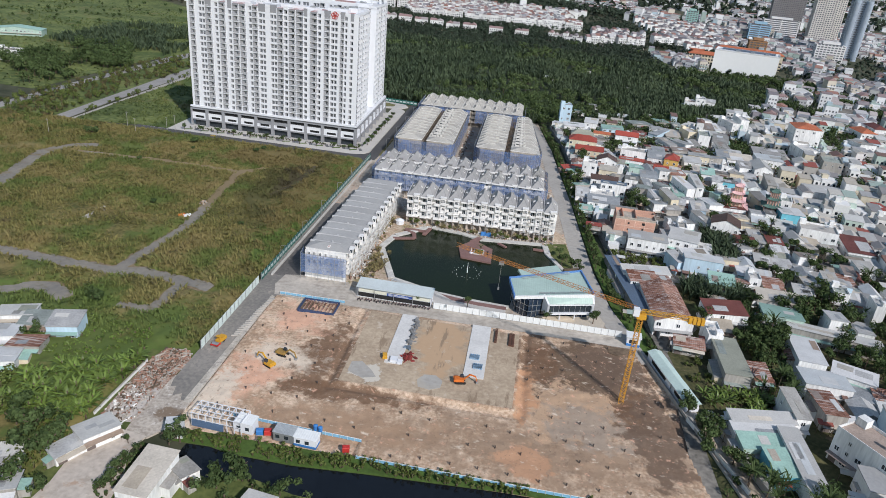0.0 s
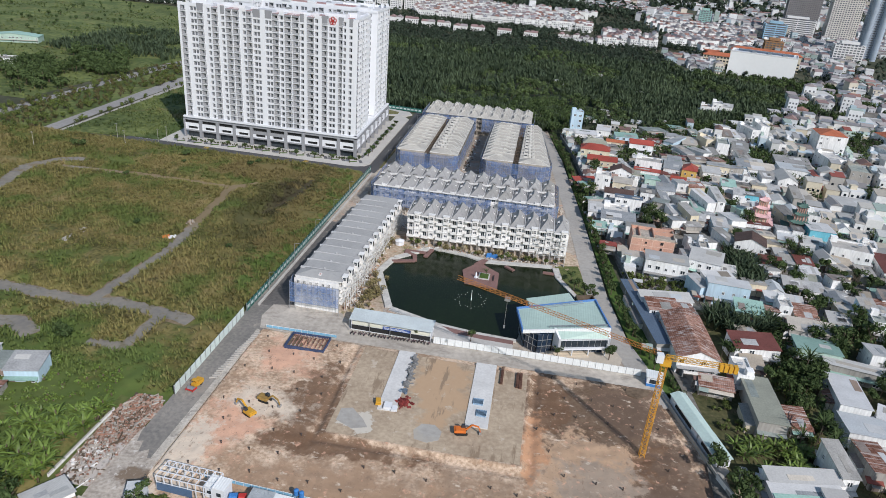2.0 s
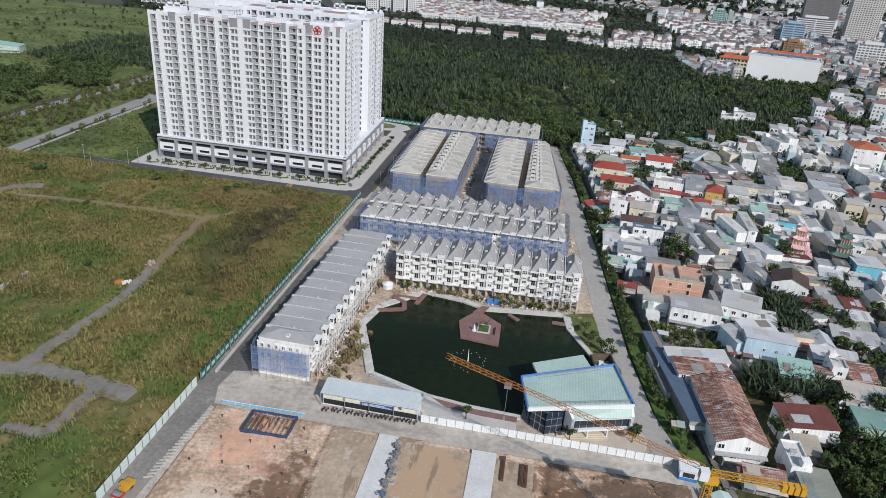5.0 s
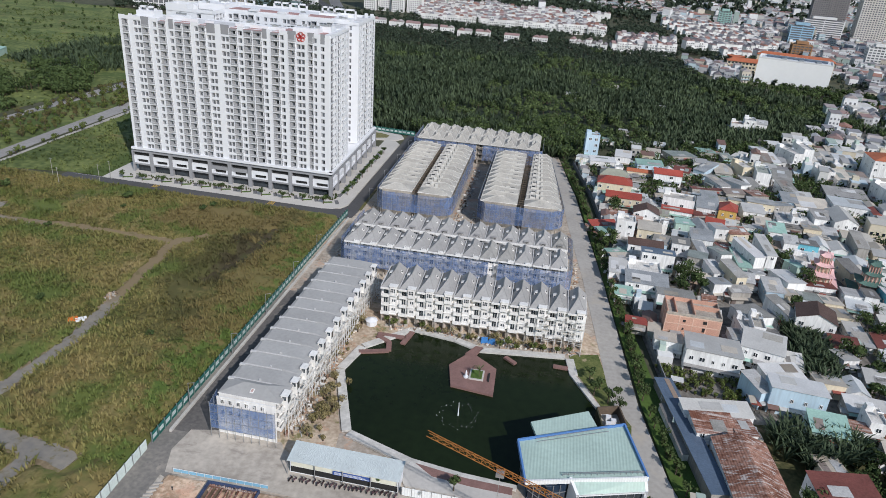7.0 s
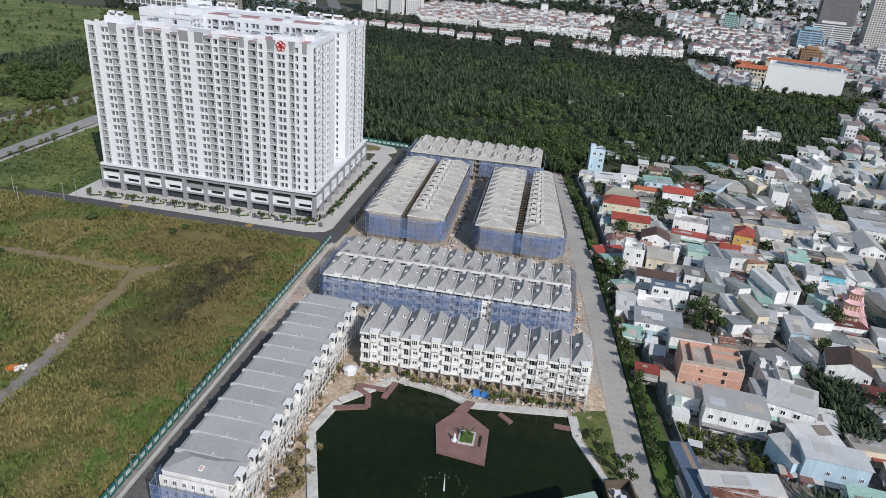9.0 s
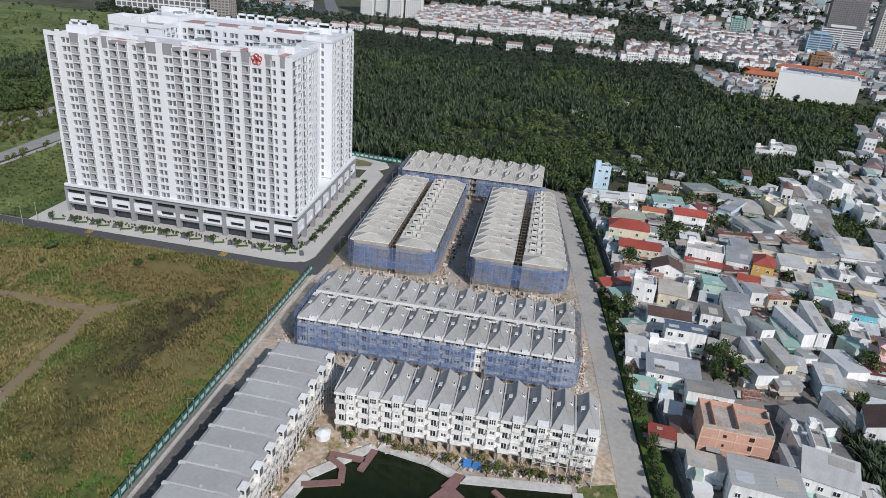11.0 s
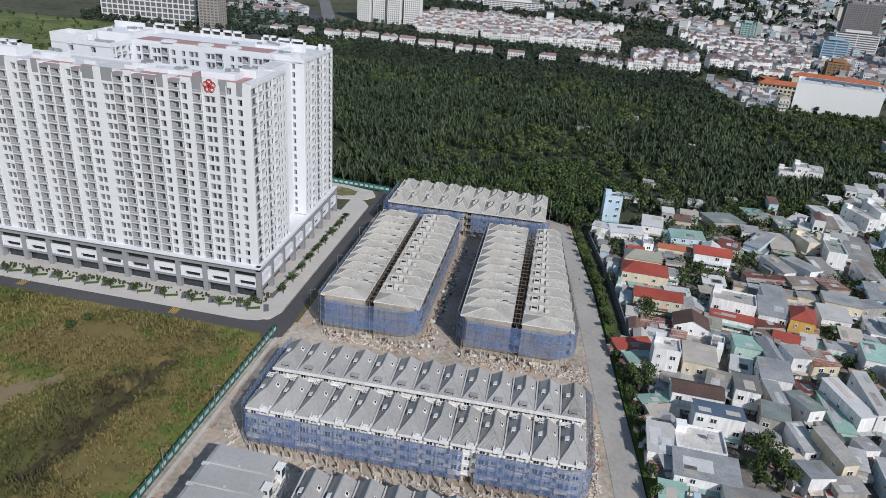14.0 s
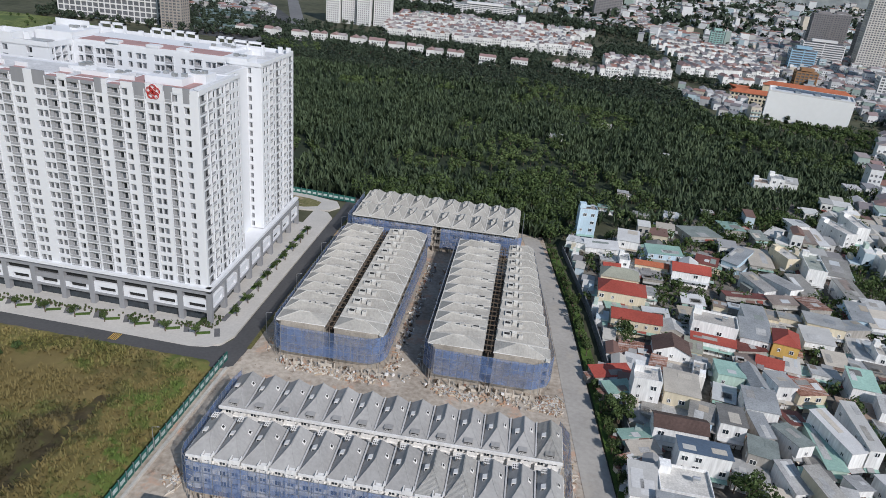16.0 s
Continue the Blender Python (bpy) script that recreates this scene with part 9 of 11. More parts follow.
g = Geo()
for cx, cy, k, sx, sy in SPOTS[150:]:
    _, w, d = PROTOS[k]
    mass_house(g, cx, cy, w * sx, d * sy, rt.choice([3.2, 3.4, 3.6, 3.8, 4.2, 6.6, 7.2, 9.8]), -6.5 + rt.uniform(-6, 6), rt, -0.05)
tagged(part("town_houses", g, [MASS_WALL, MASS_ROOF, GLASS]), "dense small town houses with grey and white roofs", "houses", kind="stuff")

# lean-to roofs, awnings and yard covers squeezed between the houses
g = Geo()
for cx, cy, w, d in [(q[0], q[1], PROTOS[q[2]][1] * q[3], PROTOS[q[2]][2] * q[4]) for q in SPOTS[:700]] + [(q[0], q[1], q[3], q[4]) for q in PLACED if q[3] < 24] * 2:
    sx = sy = 1.0
    for _ in range(2):
        a, side = rt.uniform(-0.45, 0.45), rt.choice([-1, 1])
        px, py = (cx + side * w * sx * 0.5, cy + a * d * sy) if rt.random() < 0.4 else (cx + a * w * sx, cy + side * d * sy * 0.52)
        lw, ld, z, tilt, rot = rt.uniform(1.6, 4.2), rt.uniform(1.6, 3.4), rt.uniform(2.3, 3.3), rt.uniform(0.1, 0.5), radians(-6 + rt.uniform(-8, 8))
        c, s = math.cos(rot), math.sin(rot)
        ring = [(px + c * u - s * v, py + s * u + c * v, z + (tilt if v > 0 else 0)) for u, v in ((-lw / 2, -ld / 2), (lw / 2, -ld / 2), (lw / 2, ld / 2), (-lw / 2, ld / 2))]
        g.solid(ring, [(p[0], p[1], p[2] + 0.1) for p in ring], 0)
        for p in ring[:2]:
            g.beam((p[0], p[1], -0.02), (p[0], p[1], z), 0.06, 1)
tagged(part("lean_to_roofs", g, [MASS_ROOF, BARK]), "small sheet-metal lean-to roofs between town houses", "roofs", kind="stuff")

# low sheds against the wall behind the verge
g = Geo()
y = 268.0
while y < 500:
    w, d = rt.uniform(3.0, 5.0), rt.uniform(4.0, 7.5)
    x = east_edge(y) - rt.uniform(0.0, 1.2)
    if free(x + w / 2, y, 1.2) and rt.random() < 0.85:
        mass_house(g, x + w / 2, y, w, d, rt.uniform(2.5, 3.4), -6 + rt.uniform(-4, 4), rt, -0.05, False)
    y += d + rt.uniform(0.2, 1.6)
tagged(part("wall_sheds", g, [MASS_WALL, MASS_ROOF, GLASS]), "low sheds standing against the estate wall", "sheds", kind="stuff")


# ---- the palm forest, far town and reeds ----
def fronds(cx, cy, base, count, length, rs, spread=0.55, width=0.5, along=((0.0, 0.25), (0.45, 1.0), (0.8, 0.75), (1.0, 0.1))):
    """Arching fronds round many stems at once: arrays of vertices and quads."""
    n = len(cx)
    az = rs.rand(n, count) * 2 * np.pi
    ln = length * (0.7 + 0.6 * rs.rand(n, count))
    lean = spread * (0.35 + 1.0 * rs.rand(n, count))
    dx, dy = np.cos(az), np.sin(az)
    sx, sy = -dy, dx
    rows = []
    for t, wd in along:
        reach = lean * ln * t ** 1.7
        up = ln * t * (1 - 0.38 * lean * t * t)
        px, py, pz = cx[:, None] + dx * reach, cy[:, None] + dy * reach, base[:, None] + up
        w = width * wd
        rows.append(np.stack([np.stack([px - sx * w, py - sy * w, pz], -1), np.stack([px + sx * w, py + sy * w, pz], -1)], 2))
    k = 2 * len(along)
    v = np.stack(rows, 2).reshape(n * count, k, 3)
    quad = np.array([[2 * i, 2 * i + 1, 2 * i + 3, 2 * i + 2] for i in range(len(along) - 1)])
    f = (np.arange(n * count)[:, None, None] * k + quad).reshape(-1, 4)
    return v.reshape(-1, 3), f


def scatter(poly, gap, rs, keep=None):
    xs, ys = [p[0] for p in poly], [p[1] for p in poly]
    n = int((max(xs) - min(xs)) * (max(ys) - min(ys)) / gap ** 2)
    x, y = min(xs) + rs.rand(n) * (max(xs) - min(xs)), min(ys) + rs.rand(n) * (max(ys) - min(ys))
    ok = inside(x, y, poly)
    if keep is not None:
        ok &= keep(x, y)
    return x[ok], y[ok]


FOREST = [(-134, 532), (-86, 526), (-4, 514), (14, 504), (22, 548), (60, 545), (112, 584), (150, 612), (190, 620), (230, 715), (262, 780), (205, 820), (158, 860), (146, 985), (120, 1012), (60, 1000), (-25, 1024), (-75, 996), (-200, 1020),
          (-330, 1010), (-262, 720)]
g = Geo()
g.poly(FOREST, BASE, BASE + 0.12)
tagged(part("forest_ground", g, FORESTFLOOR), "dark swampy ground under nipa palms", "ground", kind="structure")
rs = np.random.RandomState(11)
wood = lambda x, y: vnoise(x, y, 55) + 0.35 * vnoise(x, y, 17) > 0.86  # noqa: E731
x, y = scatter(FOREST, 3.7, rs, lambda x, y: ~wood(x, y) & (y < 800))
v1, f1 = fronds(x, y, np.full(len(x), BASE), 7, 6.2 + 1.6 * vnoise(x, y, 12)[:, None], rs, 0.42, 0.5)
x, y = scatter(FOREST, 4.6, rs, lambda x, y: ~wood(x, y) & (y >= 800) & (y < 905))
v2, f2 = fronds(x, y, np.full(len(x), BASE), 6, 6.6, rs, 0.42, 0.7)
v1, f1 = np.concatenate([v1, v2]), np.concatenate([f1, f2 + len(v1)])
tagged(new("palm_forest", bulk("palm_forest", v1, f1, PALMLEAF)), "dense dark green nipa palm forest", "palm forest", kind="stuff")


def leafballs(cx, cy, cz, r, count, size, rs):
    """Many small leaf quads on uneven crowns."""
    n = len(cx)
    d = rs.normal(size=(n, count, 3))
    d /= np.linalg.norm(d, axis=-1, keepdims=True)
    lobes = 0.72 + 0.28 * np.sin(d[..., 0] * 5 + rs.rand(n, 1) * 6) * np.sin(d[..., 1] * 4 + rs.rand(n, 1) * 6)
    rad = r[:, None] * lobes * (0.75 + 0.3 * rs.rand(n, count))
    c = np.stack([cx, cy, cz], -1)[:, None] + d * rad[..., None] * np.array([1, 1, 0.8])
    a = rs.normal(size=(n, count, 3))
    a = a - (a * d).sum(-1, keepdims=True) * d * 0.8
    a /= np.linalg.norm(a, axis=-1, keepdims=True)
    b = np.cross(d + 0.5 * rs.normal(size=d.shape), a)
    b /= np.linalg.norm(b, axis=-1, keepdims=True)
    s = (size * (0.6 + 0.8 * rs.rand(n, count)))[..., None]
    v = np.stack([c - a * s, c - b * s * 0.6, c + a * s, c + b * s * 0.6], 2)
    return v.reshape(-1, 3), np.arange(n * count * 4).reshape(-1, 4)


def woods(name, x, y, rmin, rmax, count, size, rs, label, base=BASE, material=LEAF):
    r = rmin + (rmax - rmin) * rs.rand(len(x)) ** 1.5
    v, f = leafballs(x, y, base + r * 1.25, r, count, size, rs)
    stem = Geo()
    for a, b, c in zip(x, y, r):
        stem.beam((a, b, base - 0.1), (a, b, base + c * 1.1), 0.18)
    k = len(v)
    sv, sf = np.array(stem.v), np.array([q for q in stem.f])
    v, f = np.concatenate([v, sv]), np.concatenate([f, sf + k])
    mi = np.r_[np.zeros(len(f) - len(sf), int), np.ones(len(sf), int)]
    return tagged(new(name, bulk(name, v, f, [material, BARK], mi)), label, "woods", kind="stuff")


FORESTLEAF = mat("forest_leaves", (0.058, 0.092, 0.03), 0.65, 0.3, 0.05, 0.4, col2=(0.095, 0.135, 0.045), island=0.25)
x, y = scatter(FOREST, 7.0, rs, wood)
woods("forest_trees", x, y, 2.6, 4.6, 72, 0.74, rs, "broad-leaved trees among the palms", material=FORESTLEAF)
DARKLEAF = mat("dark_leaves", (0.030, 0.048, 0.031), 0.7, 0.4, 0.05, 0.4, col2=(0.050, 0.073, 0.043), island=0.3)
# dark leaf colour here puts a cloud's shadow on the far forest
x, y = scatter(FOREST, 6.2, rs, lambda x, y: y > 868 + 50 * vnoise(x, y, 40))
woods("forest_far_trees", x, y, 2.4, 4.8, 44, 0.95, rs, "broad-leaved trees darkened for cloud shade at the far side of the forest", material=DARKLEAF)
# wood edge by the estate and by the far town
x, y = scatter([(-4, 514), (20, 500), (34, 560), (10, 600), (-90, 548), (-90, 528)], 6.0, rs)
woods("forest_edge", x, y, 3.0, 5.5, 110, 0.7, rs, "trees and shrubs at the forest edge")
x, y = scatter([(165, 830), (330, 770), (340, 830), (300, 862), (200, 868), (165, 862)], 7.5, rs)
woods("far_grove", x, y, 2.6, 4.6, 70, 0.9, rs, "dark trees before the white hall")

x, y = scatter([(22, 524), (60, 536), (135, 600), (185, 628), (240, 720), (255, 700), (200, 600), (140, 570), (90, 520), (40, 516)], 4.6, rs, lambda x, y: vnoise(x, y, 16) > 0.35)
x1_, y1_ = scatter(EDGE, 4.2, rs, lambda x, y: vnoise(x, y, 22) > 0.4)
v1, f1 = fronds(x1_, y1_, np.full(len(x1_), BASE), 7, 6.0, rs, 0.45, 0.5)
tagged(new("edge_palms", bulk("edge_palms", v1, f1, PALMLEAF)), "nipa palms reaching to the last houses", "palms", kind="stuff")
woods("town_edge_trees", x, y, 1.8, 4.0, 70, 0.6, rs, "trees between the last houses and the palms")

# reeds
FIELD = [(-325, 172), (-93, 166), (-93, 368), (-100, 372), (-325, 378)]


def reeds(name, gap, tall, wide, seed, keep, label, count=3):
    rs = np.random.RandomState(seed)
    x, y = scatter(FIELD, gap, rs, lambda x, y: (field_mask(x, y) > -0.5) & keep(x, y, rs))
    h = np.maximum(field_height(x, y), -0.5)
    v, f = fronds(x, y, h - 0.15, count, tall * (0.6 + 0.8 * vnoise(x, y, 9))[:, None], rs, 0.7, wide, ((0.0, 0.5), (0.6, 1.0), (1.0, 0.15)))
    return tagged(new(name, bulk(name, v, f, BLADES)), label, "reeds", kind="stuff")


DITCH = [(-121, 298), (-118.5, 312), (-115.5, 326), (-115, 340), (-114, 352)]
reeds("reeds", 0.95, 1.5, 0.17, 21, lambda x, y, r: (vnoise(x, y, 18) + 0.4 * vnoise(x, y, 5) + 0.3 * r.rand(len(x)) > 0.56) & (line_distance(x, y, DITCH) > 0.6 + 4.4 * vnoise(x, y, 3.5) * r.rand(len(x))), "tall green and straw-coloured reeds")
# rough grass of the meadows by the boulevard
rs = np.random.RandomState(41)
x, y = scatter([(-280, 381), (-221, 387), (-219, 490), (-230, 560), (-278, 690)], 2.3, rs, lambda x, y: vnoise(x, y, 14) > 0.3)
v1, f1 = fronds(x, y, np.full(len(x), -0.3), 3, 1.4, rs, 0.8, 0.3, ((0.0, 0.5), (0.6, 1.0), (1.0, 0.15)))
x, y = scatter([(-640, 470), (-350, 440), (-330, 640), (-330, 760), (-420, 900), (-760, 950)], 6.0, rs, lambda x, y: vnoise(x, y, 30) > 0.4)
v2, f2 = fronds(x, y, np.full(len(x), -0.45), 3, 1.6, rs, 0.9, 0.6, ((0.0, 0.5), (0.6, 1.0), (1.0, 0.15)))
tagged(new("meadow_grass", bulk("meadow_grass", np.concatenate([v1, v2]), np.concatenate([f1, f2 + len(v1)]), FARFIELD)), "rough tufted grass of the meadows", "grass", kind="stuff")


# ---- trees ----
def make_tree(name, label, height, crown, count, size, seed, group, material=LEAF, flat=0.8):
    rs = np.random.RandomState(seed)
    t = thing(name, label, "tree", group=group)
    g = Geo()
    g.cyl(0, 0, -0.1, height * 0.45, 0.16 + height * 0.012, n=7, r2=0.10)
    for k in range(5):
        a = 2 * math.pi * k / 5 + seed
        g.beam((0, 0, height * 0.38), (crown * 0.55 * math.cos(a), crown * 0.55 * math.sin(a), height * 0.72), 0.06)
    part("trunk", g, BARK, t)
    n = 7
    cx, cy = rs.normal(size=n) * crown * 0.42, rs.normal(size=n) * crown * 0.42
    cz = height * 0.72 + rs.normal(size=n) * crown * 0.25 * flat
    r = crown * (0.42 + 0.3 * rs.rand(n))
    v, f = leafballs(cx, cy, cz, r, count // n, size, rs)
    part("crown", bulk("crown", v, f, material), None, t)
    return t


def make_palm(seed, group, height=6.0, banana=False):
    rs = np.random.RandomState(seed)
    t = thing("banana_plant" if banana else "palm_tree", "broad-leaved banana plant in a green grove" if banana else "coconut palm with arching fronds", "palm", group=group)
    g = Geo()
    g.cyl(0, 0, -0.1, height, 0.16, n=7, r2=0.11)
    part("trunk", g, BARK, t)
    v, f = fronds(np.zeros(1), np.zeros(1), np.array([height * (0.4 if banana else 0.97)]), 20 if banana else 26, 2.6 if banana else 3.2, rs, 1.1, 0.26 if banana else 0.17)
    part("crown", bulk("crown", v, f, LAWNLEAF if banana else LEAF), None, t)
    return t


LAWNLEAF = mat("banana_leaves", (0.13, 0.19, 0.04), 0.5, 0.35, 0.1, 0.8, island=0.4)
LIGHTLEAF = mat("light_leaves", (0.10, 0.13, 0.03), 0.65, 0.35, 0.1, 0.8, island=0.4)
DRYLEAF = mat("dry_leaves", (0.17, 0.12, 0.06), 0.7, 0.4, 0.1, 0.8, col2=(0.12, 0.13, 0.04), island=0.45)
rv = random.Random(5)
kinds = [make_tree("tree", "dark green broad-leaved tree between the houses", h, c, 440, 0.38, 30 + i, "town trees") for i, (h, c) in enumerate([(6.5, 2.6), (8, 3.2), (5, 2.2), (9, 3.6)])]
palms = [make_palm(50, "town palms", 6.5), make_palm(51, "town palms", 5.0), make_palm(52, "town palms", 8.0)]
near_groves = sorted(GROVES, key=lambda q: math.hypot(q[0], q[1] - 250))
for x, y in near_groves[:110]:
    for _ in range(2):
        ob = rv.choice(kinds + kinds + palms[:1]) if y > 190 else rv.choice(kinds + palms + palms)
        s = rv.uniform(0.75, 1.25)
        copy_thing(ob, pose(x + rv.uniform(-3.2, 3.2), y + rv.uniform(-4.5, 4.5), 0, 0, 0, rv.uniform(0, 360)) @ Matrix.Diagonal((s, s, s, 1)))
copy_thing(palms[1], pose(-13.6, 262.6, 0.7, 0, 0, 40) @ Matrix.Diagonal((0.6, 0.6, 0.55, 1)))
for ob in kinds + palms:
    retire(ob)
rs = np.random.RandomState(8)
far = np.array(near_groves[110:] or [(400, 500)])
xs = np.repeat(far[:, 0], 3) + rs.normal(size=3 * len(far)) * 3
ys = np.repeat(far[:, 1], 3) + rs.normal(size=3 * len(far)) * 3.5
woods("town_woods", xs, ys, 1.6, 3.4, 36, 0.62, rs, "trees between the farther town houses", -0.05)
# undergrowth of the groves
pts = np.array(near_groves)
xs = np.repeat(pts[:, 0], 3) + rs.normal(size=3 * len(pts)) * 3.5
ys = np.repeat(pts[:, 1], 3) + rs.normal(size=3 * len(pts)) * 4.5
woods("town_shrubs", xs, ys, 0.7, 1.8, 24, 0.45, rs, "shrubs and weeds between houses", -0.05)

# trees and shrubs along the estate road
def east_x(y):
    return float(np.interp(y, [p[1] for p in EAST_ROAD], [p[0] for p in EAST_ROAD]))


road_trees = [make_tree("street_tree", "small dark green street tree along the estate road", h, c, 420, 0.26, 60 + i, "estate road trees") for i, (h, c) in enumerate([(4.6, 1.7), (5.4, 2.0), (4.0, 1.5)])]
y = 216.0
while y < 500:
    copy_thing(rv.choice(road_trees), pose(east_x(y) + 6.3 + rv.uniform(-0.8, 1.0), y, 0.08, 0, 0, rv.uniform(0, 360)))
    y += rv.uniform(4.6, 8.0)
for x, y in ((20, 272), (23, 268), (21, 264), (25, 261), (28, 258), (27.5, 265), (31.5, 217.5), (33, 221), (-14, 215.5), (14.5, 214), (-30.5, 213.5)):
    copy_thing(rv.choice(road_trees), pose(x, y, 0.1, 0, 0, rv.uniform(0, 360)))
for ob in road_trees:
    retire(ob)
ys = 200 + 300 * rs.rand(560)
xs = np.array([east_x(b) for b in ys]) + 6.2 + 2.0 * rs.rand(560)
gap = vnoise(xs * 0, ys, 7) > 0.42
woods("verge_shrubs", xs[gap], ys[gap], 0.4, 1.7, 40, 0.28, rs, "clipped and wild shrubs along the estate road", 0.0)
xs = np.r_[-55.5 + 5.5 * rs.rand(40) ** 1.5, -59 + 3.0 * rs.rand(14), -34 + 40 * rs.rand(30)]
ys = np.r_[222 + 30 * rs.rand(40), 262 + 24 * rs.rand(14), 284.4 + 1.6 * rs.rand(30)]
woods("pond_shrubs", xs, ys, 0.6, 2.0, 130, 0.22, rs, "dry bushes on the pond bank", 0.0, mat("dry_bush", (0.19, 0.175, 0.062), 0.75, 0.35, 0.2, 1.2, col2=(0.31, 0.25, 0.125), island=0.35))
g = Geo()
for (ax, ay), (bx, by) in zip([(55.5, 214), (46, 262), (37, 338), (32, 390), (26.5, 442)], [(46, 262), (37, 338), (32, 390), (26.5, 442), (17, 500)]):
    g.poly([(ax - 1.2, ay), (ax - 0.9, ay), (bx - 0.9, by), (bx - 1.2, by)], BASE, 2.2)
tagged(part("estate_wall", g, mat("old_wall", (0.22, 0.23, 0.24), 0.9, 0.3, 0.2, 1.5)), "grey boundary wall between estate and old town", "wall", kind="structure")
sheet("pond_bank", [(-62, 222), (-57, 219), (-46, 222), (-47, 230), (-57, 256), (-54.5, 271), (-40, 287), (18, 287), (18, 282), (26, 262), (30, 250), (26, 246), (34, 240), (28.5, 285), (20, 300), (-60, 300)], -0.01, patches(mat("bank_sand", (0.44, 0.32, 0.22), 0.95, 0.35, 0.1, 0.8, col2=(0.60, 0.50, 0.39), bump=0.5), [(0.15, 0.54, 0.64, (0.15, 0.15, 0.05), 6.0, None), (0.3, 0.56, 0.64, (0.46, 0.27, 0.18), 14.0, None)]), "sandy pond bank with weeds", "ground", 0.4)

# trees of the tower's pavement
tp = make_tree("pavement_tree", "young tree in a pavement bed by the tower", 4.4, 1.9, 420, 0.24, 71, "pavement trees")
bed = Geo()
bed.box(-2.3, 2.3, -0.8, 0.8, 0, 0.12)
bed_me = bed.mesh("planting_bed", [LAWN])
dark = Geo()
dark.box(-0.9, 0.9, -2.6, 2.6, 0, 0.02)
dark_me = dark.mesh("grey_paving", [mat("grey_paving", (0.14, 0.14, 0.145), 0.8, 0.2, 0.3, 2)])
for k in range(11):
    x = -209.5 + k * 10.5
    copy_thing(tp, pose(x, 386.2, 0.16, 0, 0, k * 50))
    tagged(part("planting_bed", bed_me, None, at=pose(x + 1.2, 388.6, 0.16, 0, 0, 24)), "low green planting bed in the pavement", "planting bed", "pavement beds")
    tagged(part("paving_field", dark_me, None, at=pose(x + 5.4, 390.0, 0.165, 0, 0, 24)), "dark grey paving field", "pavement", kind="structure")
for k in range(9):
    y = 402 + k * 9.4
    copy_thing(tp, pose(-97.5, y, 0.16, 0, 0, k * 70))
    tagged(part("planting_bed", bed_me, None, at=pose(-100.2, y + 3, 0.16, 0, 0, 90)), "low green planting bed in the pavement", "planting bed", "pavement beds")
    tagged(part("paving_field", dark_me, None, at=pose(-100.5, y - 2, 0.165, 0, 0, 0)), "dark grey paving field", "pavement", kind="structure")
retire(tp)
rs = np.random.RandomState(14)
xs = -107 + 6 * rs.rand(130) ** 2
woods("tower_hedge", np.r_[-210 + 104 * rs.rand(200), xs], np.r_[393.4 - 3.0 * rs.rand(200), 392 + 8 * rs.rand(130)], 0.3, 0.6, 30, 0.2, rs, "low hedges at the foot of the tower", 0.16)

# boulevard trees, tree belts and lone bushes of the fields
rs = np.random.RandomState(15)
x, y = scatter([(-352, 300), (-293, 300), (-297, 440), (-296, 505), (-290, 545), (-318, 640), (-340, 560), (-340, 460)], 5.2, rs)
h = len(x) // 2
woods("boulevard_trees", x[:h], y[:h], 1.6, 3.0, 90, 0.45, rs, "small green trees of the boulevard strip", material=LIGHTLEAF)
woods("boulevard_dry_trees", x[h:], y[h:], 1.4, 2.6, 80, 0.42, rs, "small reddish dry trees of the boulevard strip", material=DRYLEAF)
xs, ys = -281.5 - 3.0 * rs.rand(46) + 12 * (rs.rand(46) > 0.6) * 0.2, 300 + 380 * rs.rand(46)
woods("kerb_trees", xs, ys, 1.3, 2.4, 80, 0.4, rs, "small green trees along the boulevard pavement", material=LIGHTLEAF)
x, y = scatter([(-378, 440), (-346, 466), (-362, 510), (-336, 540), (-384, 622), (-440, 598), (-438, 520)], 5.0, rs, lambda x, y: vnoise(x, y, 26) > 0.52)
woods("west_grove", x, y, 3.2, 6.2, 110, 0.75, rs, "tall dark trees beyond the boulevard")
x, y = scatter([(-520, 420), (-348, 440), (-350, 560), (-430, 585), (-520, 560)], 6.5, rs, lambda x, y: vnoise(x, y, 40) > 0.64)
woods("west_trees", x, y, 3.0, 5.5, 100, 0.8, rs, "dark tree belt beyond the boulevard")
x, y = scatter([(-470, 620), (-350, 570), (-330, 650), (-345, 780), (-470, 760)], 4.2, rs, lambda x, y: vnoise(x, y, 40) > 0.4)
v, f = fronds(x, y, np.full(len(x), BASE), 8, 6.0, rs, 0.5, 0.45)
tagged(new("west_palms", bulk("west_palms", v, f, PALMLEAF)), "nipa palm stand in the far meadow", "palms", kind="stuff")
x, y = scatter([(-900, 600), (-420, 640), (-500, 1000), (-900, 1000)], 34, rs)
woods("meadow_bushes", x, y, 1.5, 3.5, 60, 0.8, rs, "scattered bushes of the far meadow")
bush = [make_tree("bush", "round dark bush standing in the reed field", 3.0, 1.9, 420, 0.3, 90 + i, "field bushes") for i in range(2)]
for x, y, s in ((-164, 268, 0.9), (-136, 182, 1.4), (-140, 185, 1.1), (-202, 322, 0.8), (-152, 358, 1.0), (-190, 360, 1.3), (-150, 364, 0.9), (-248, 352, 1.8), (-118, 258, 0.7), (-186, 350, 0.7)):
    copy_thing(bush[int(x) % 2], pose(x, y, 0.2, 0, 0, x) @ Matrix.Diagonal((s, s, s, 1)))
for ob in bush:
    retire(ob)

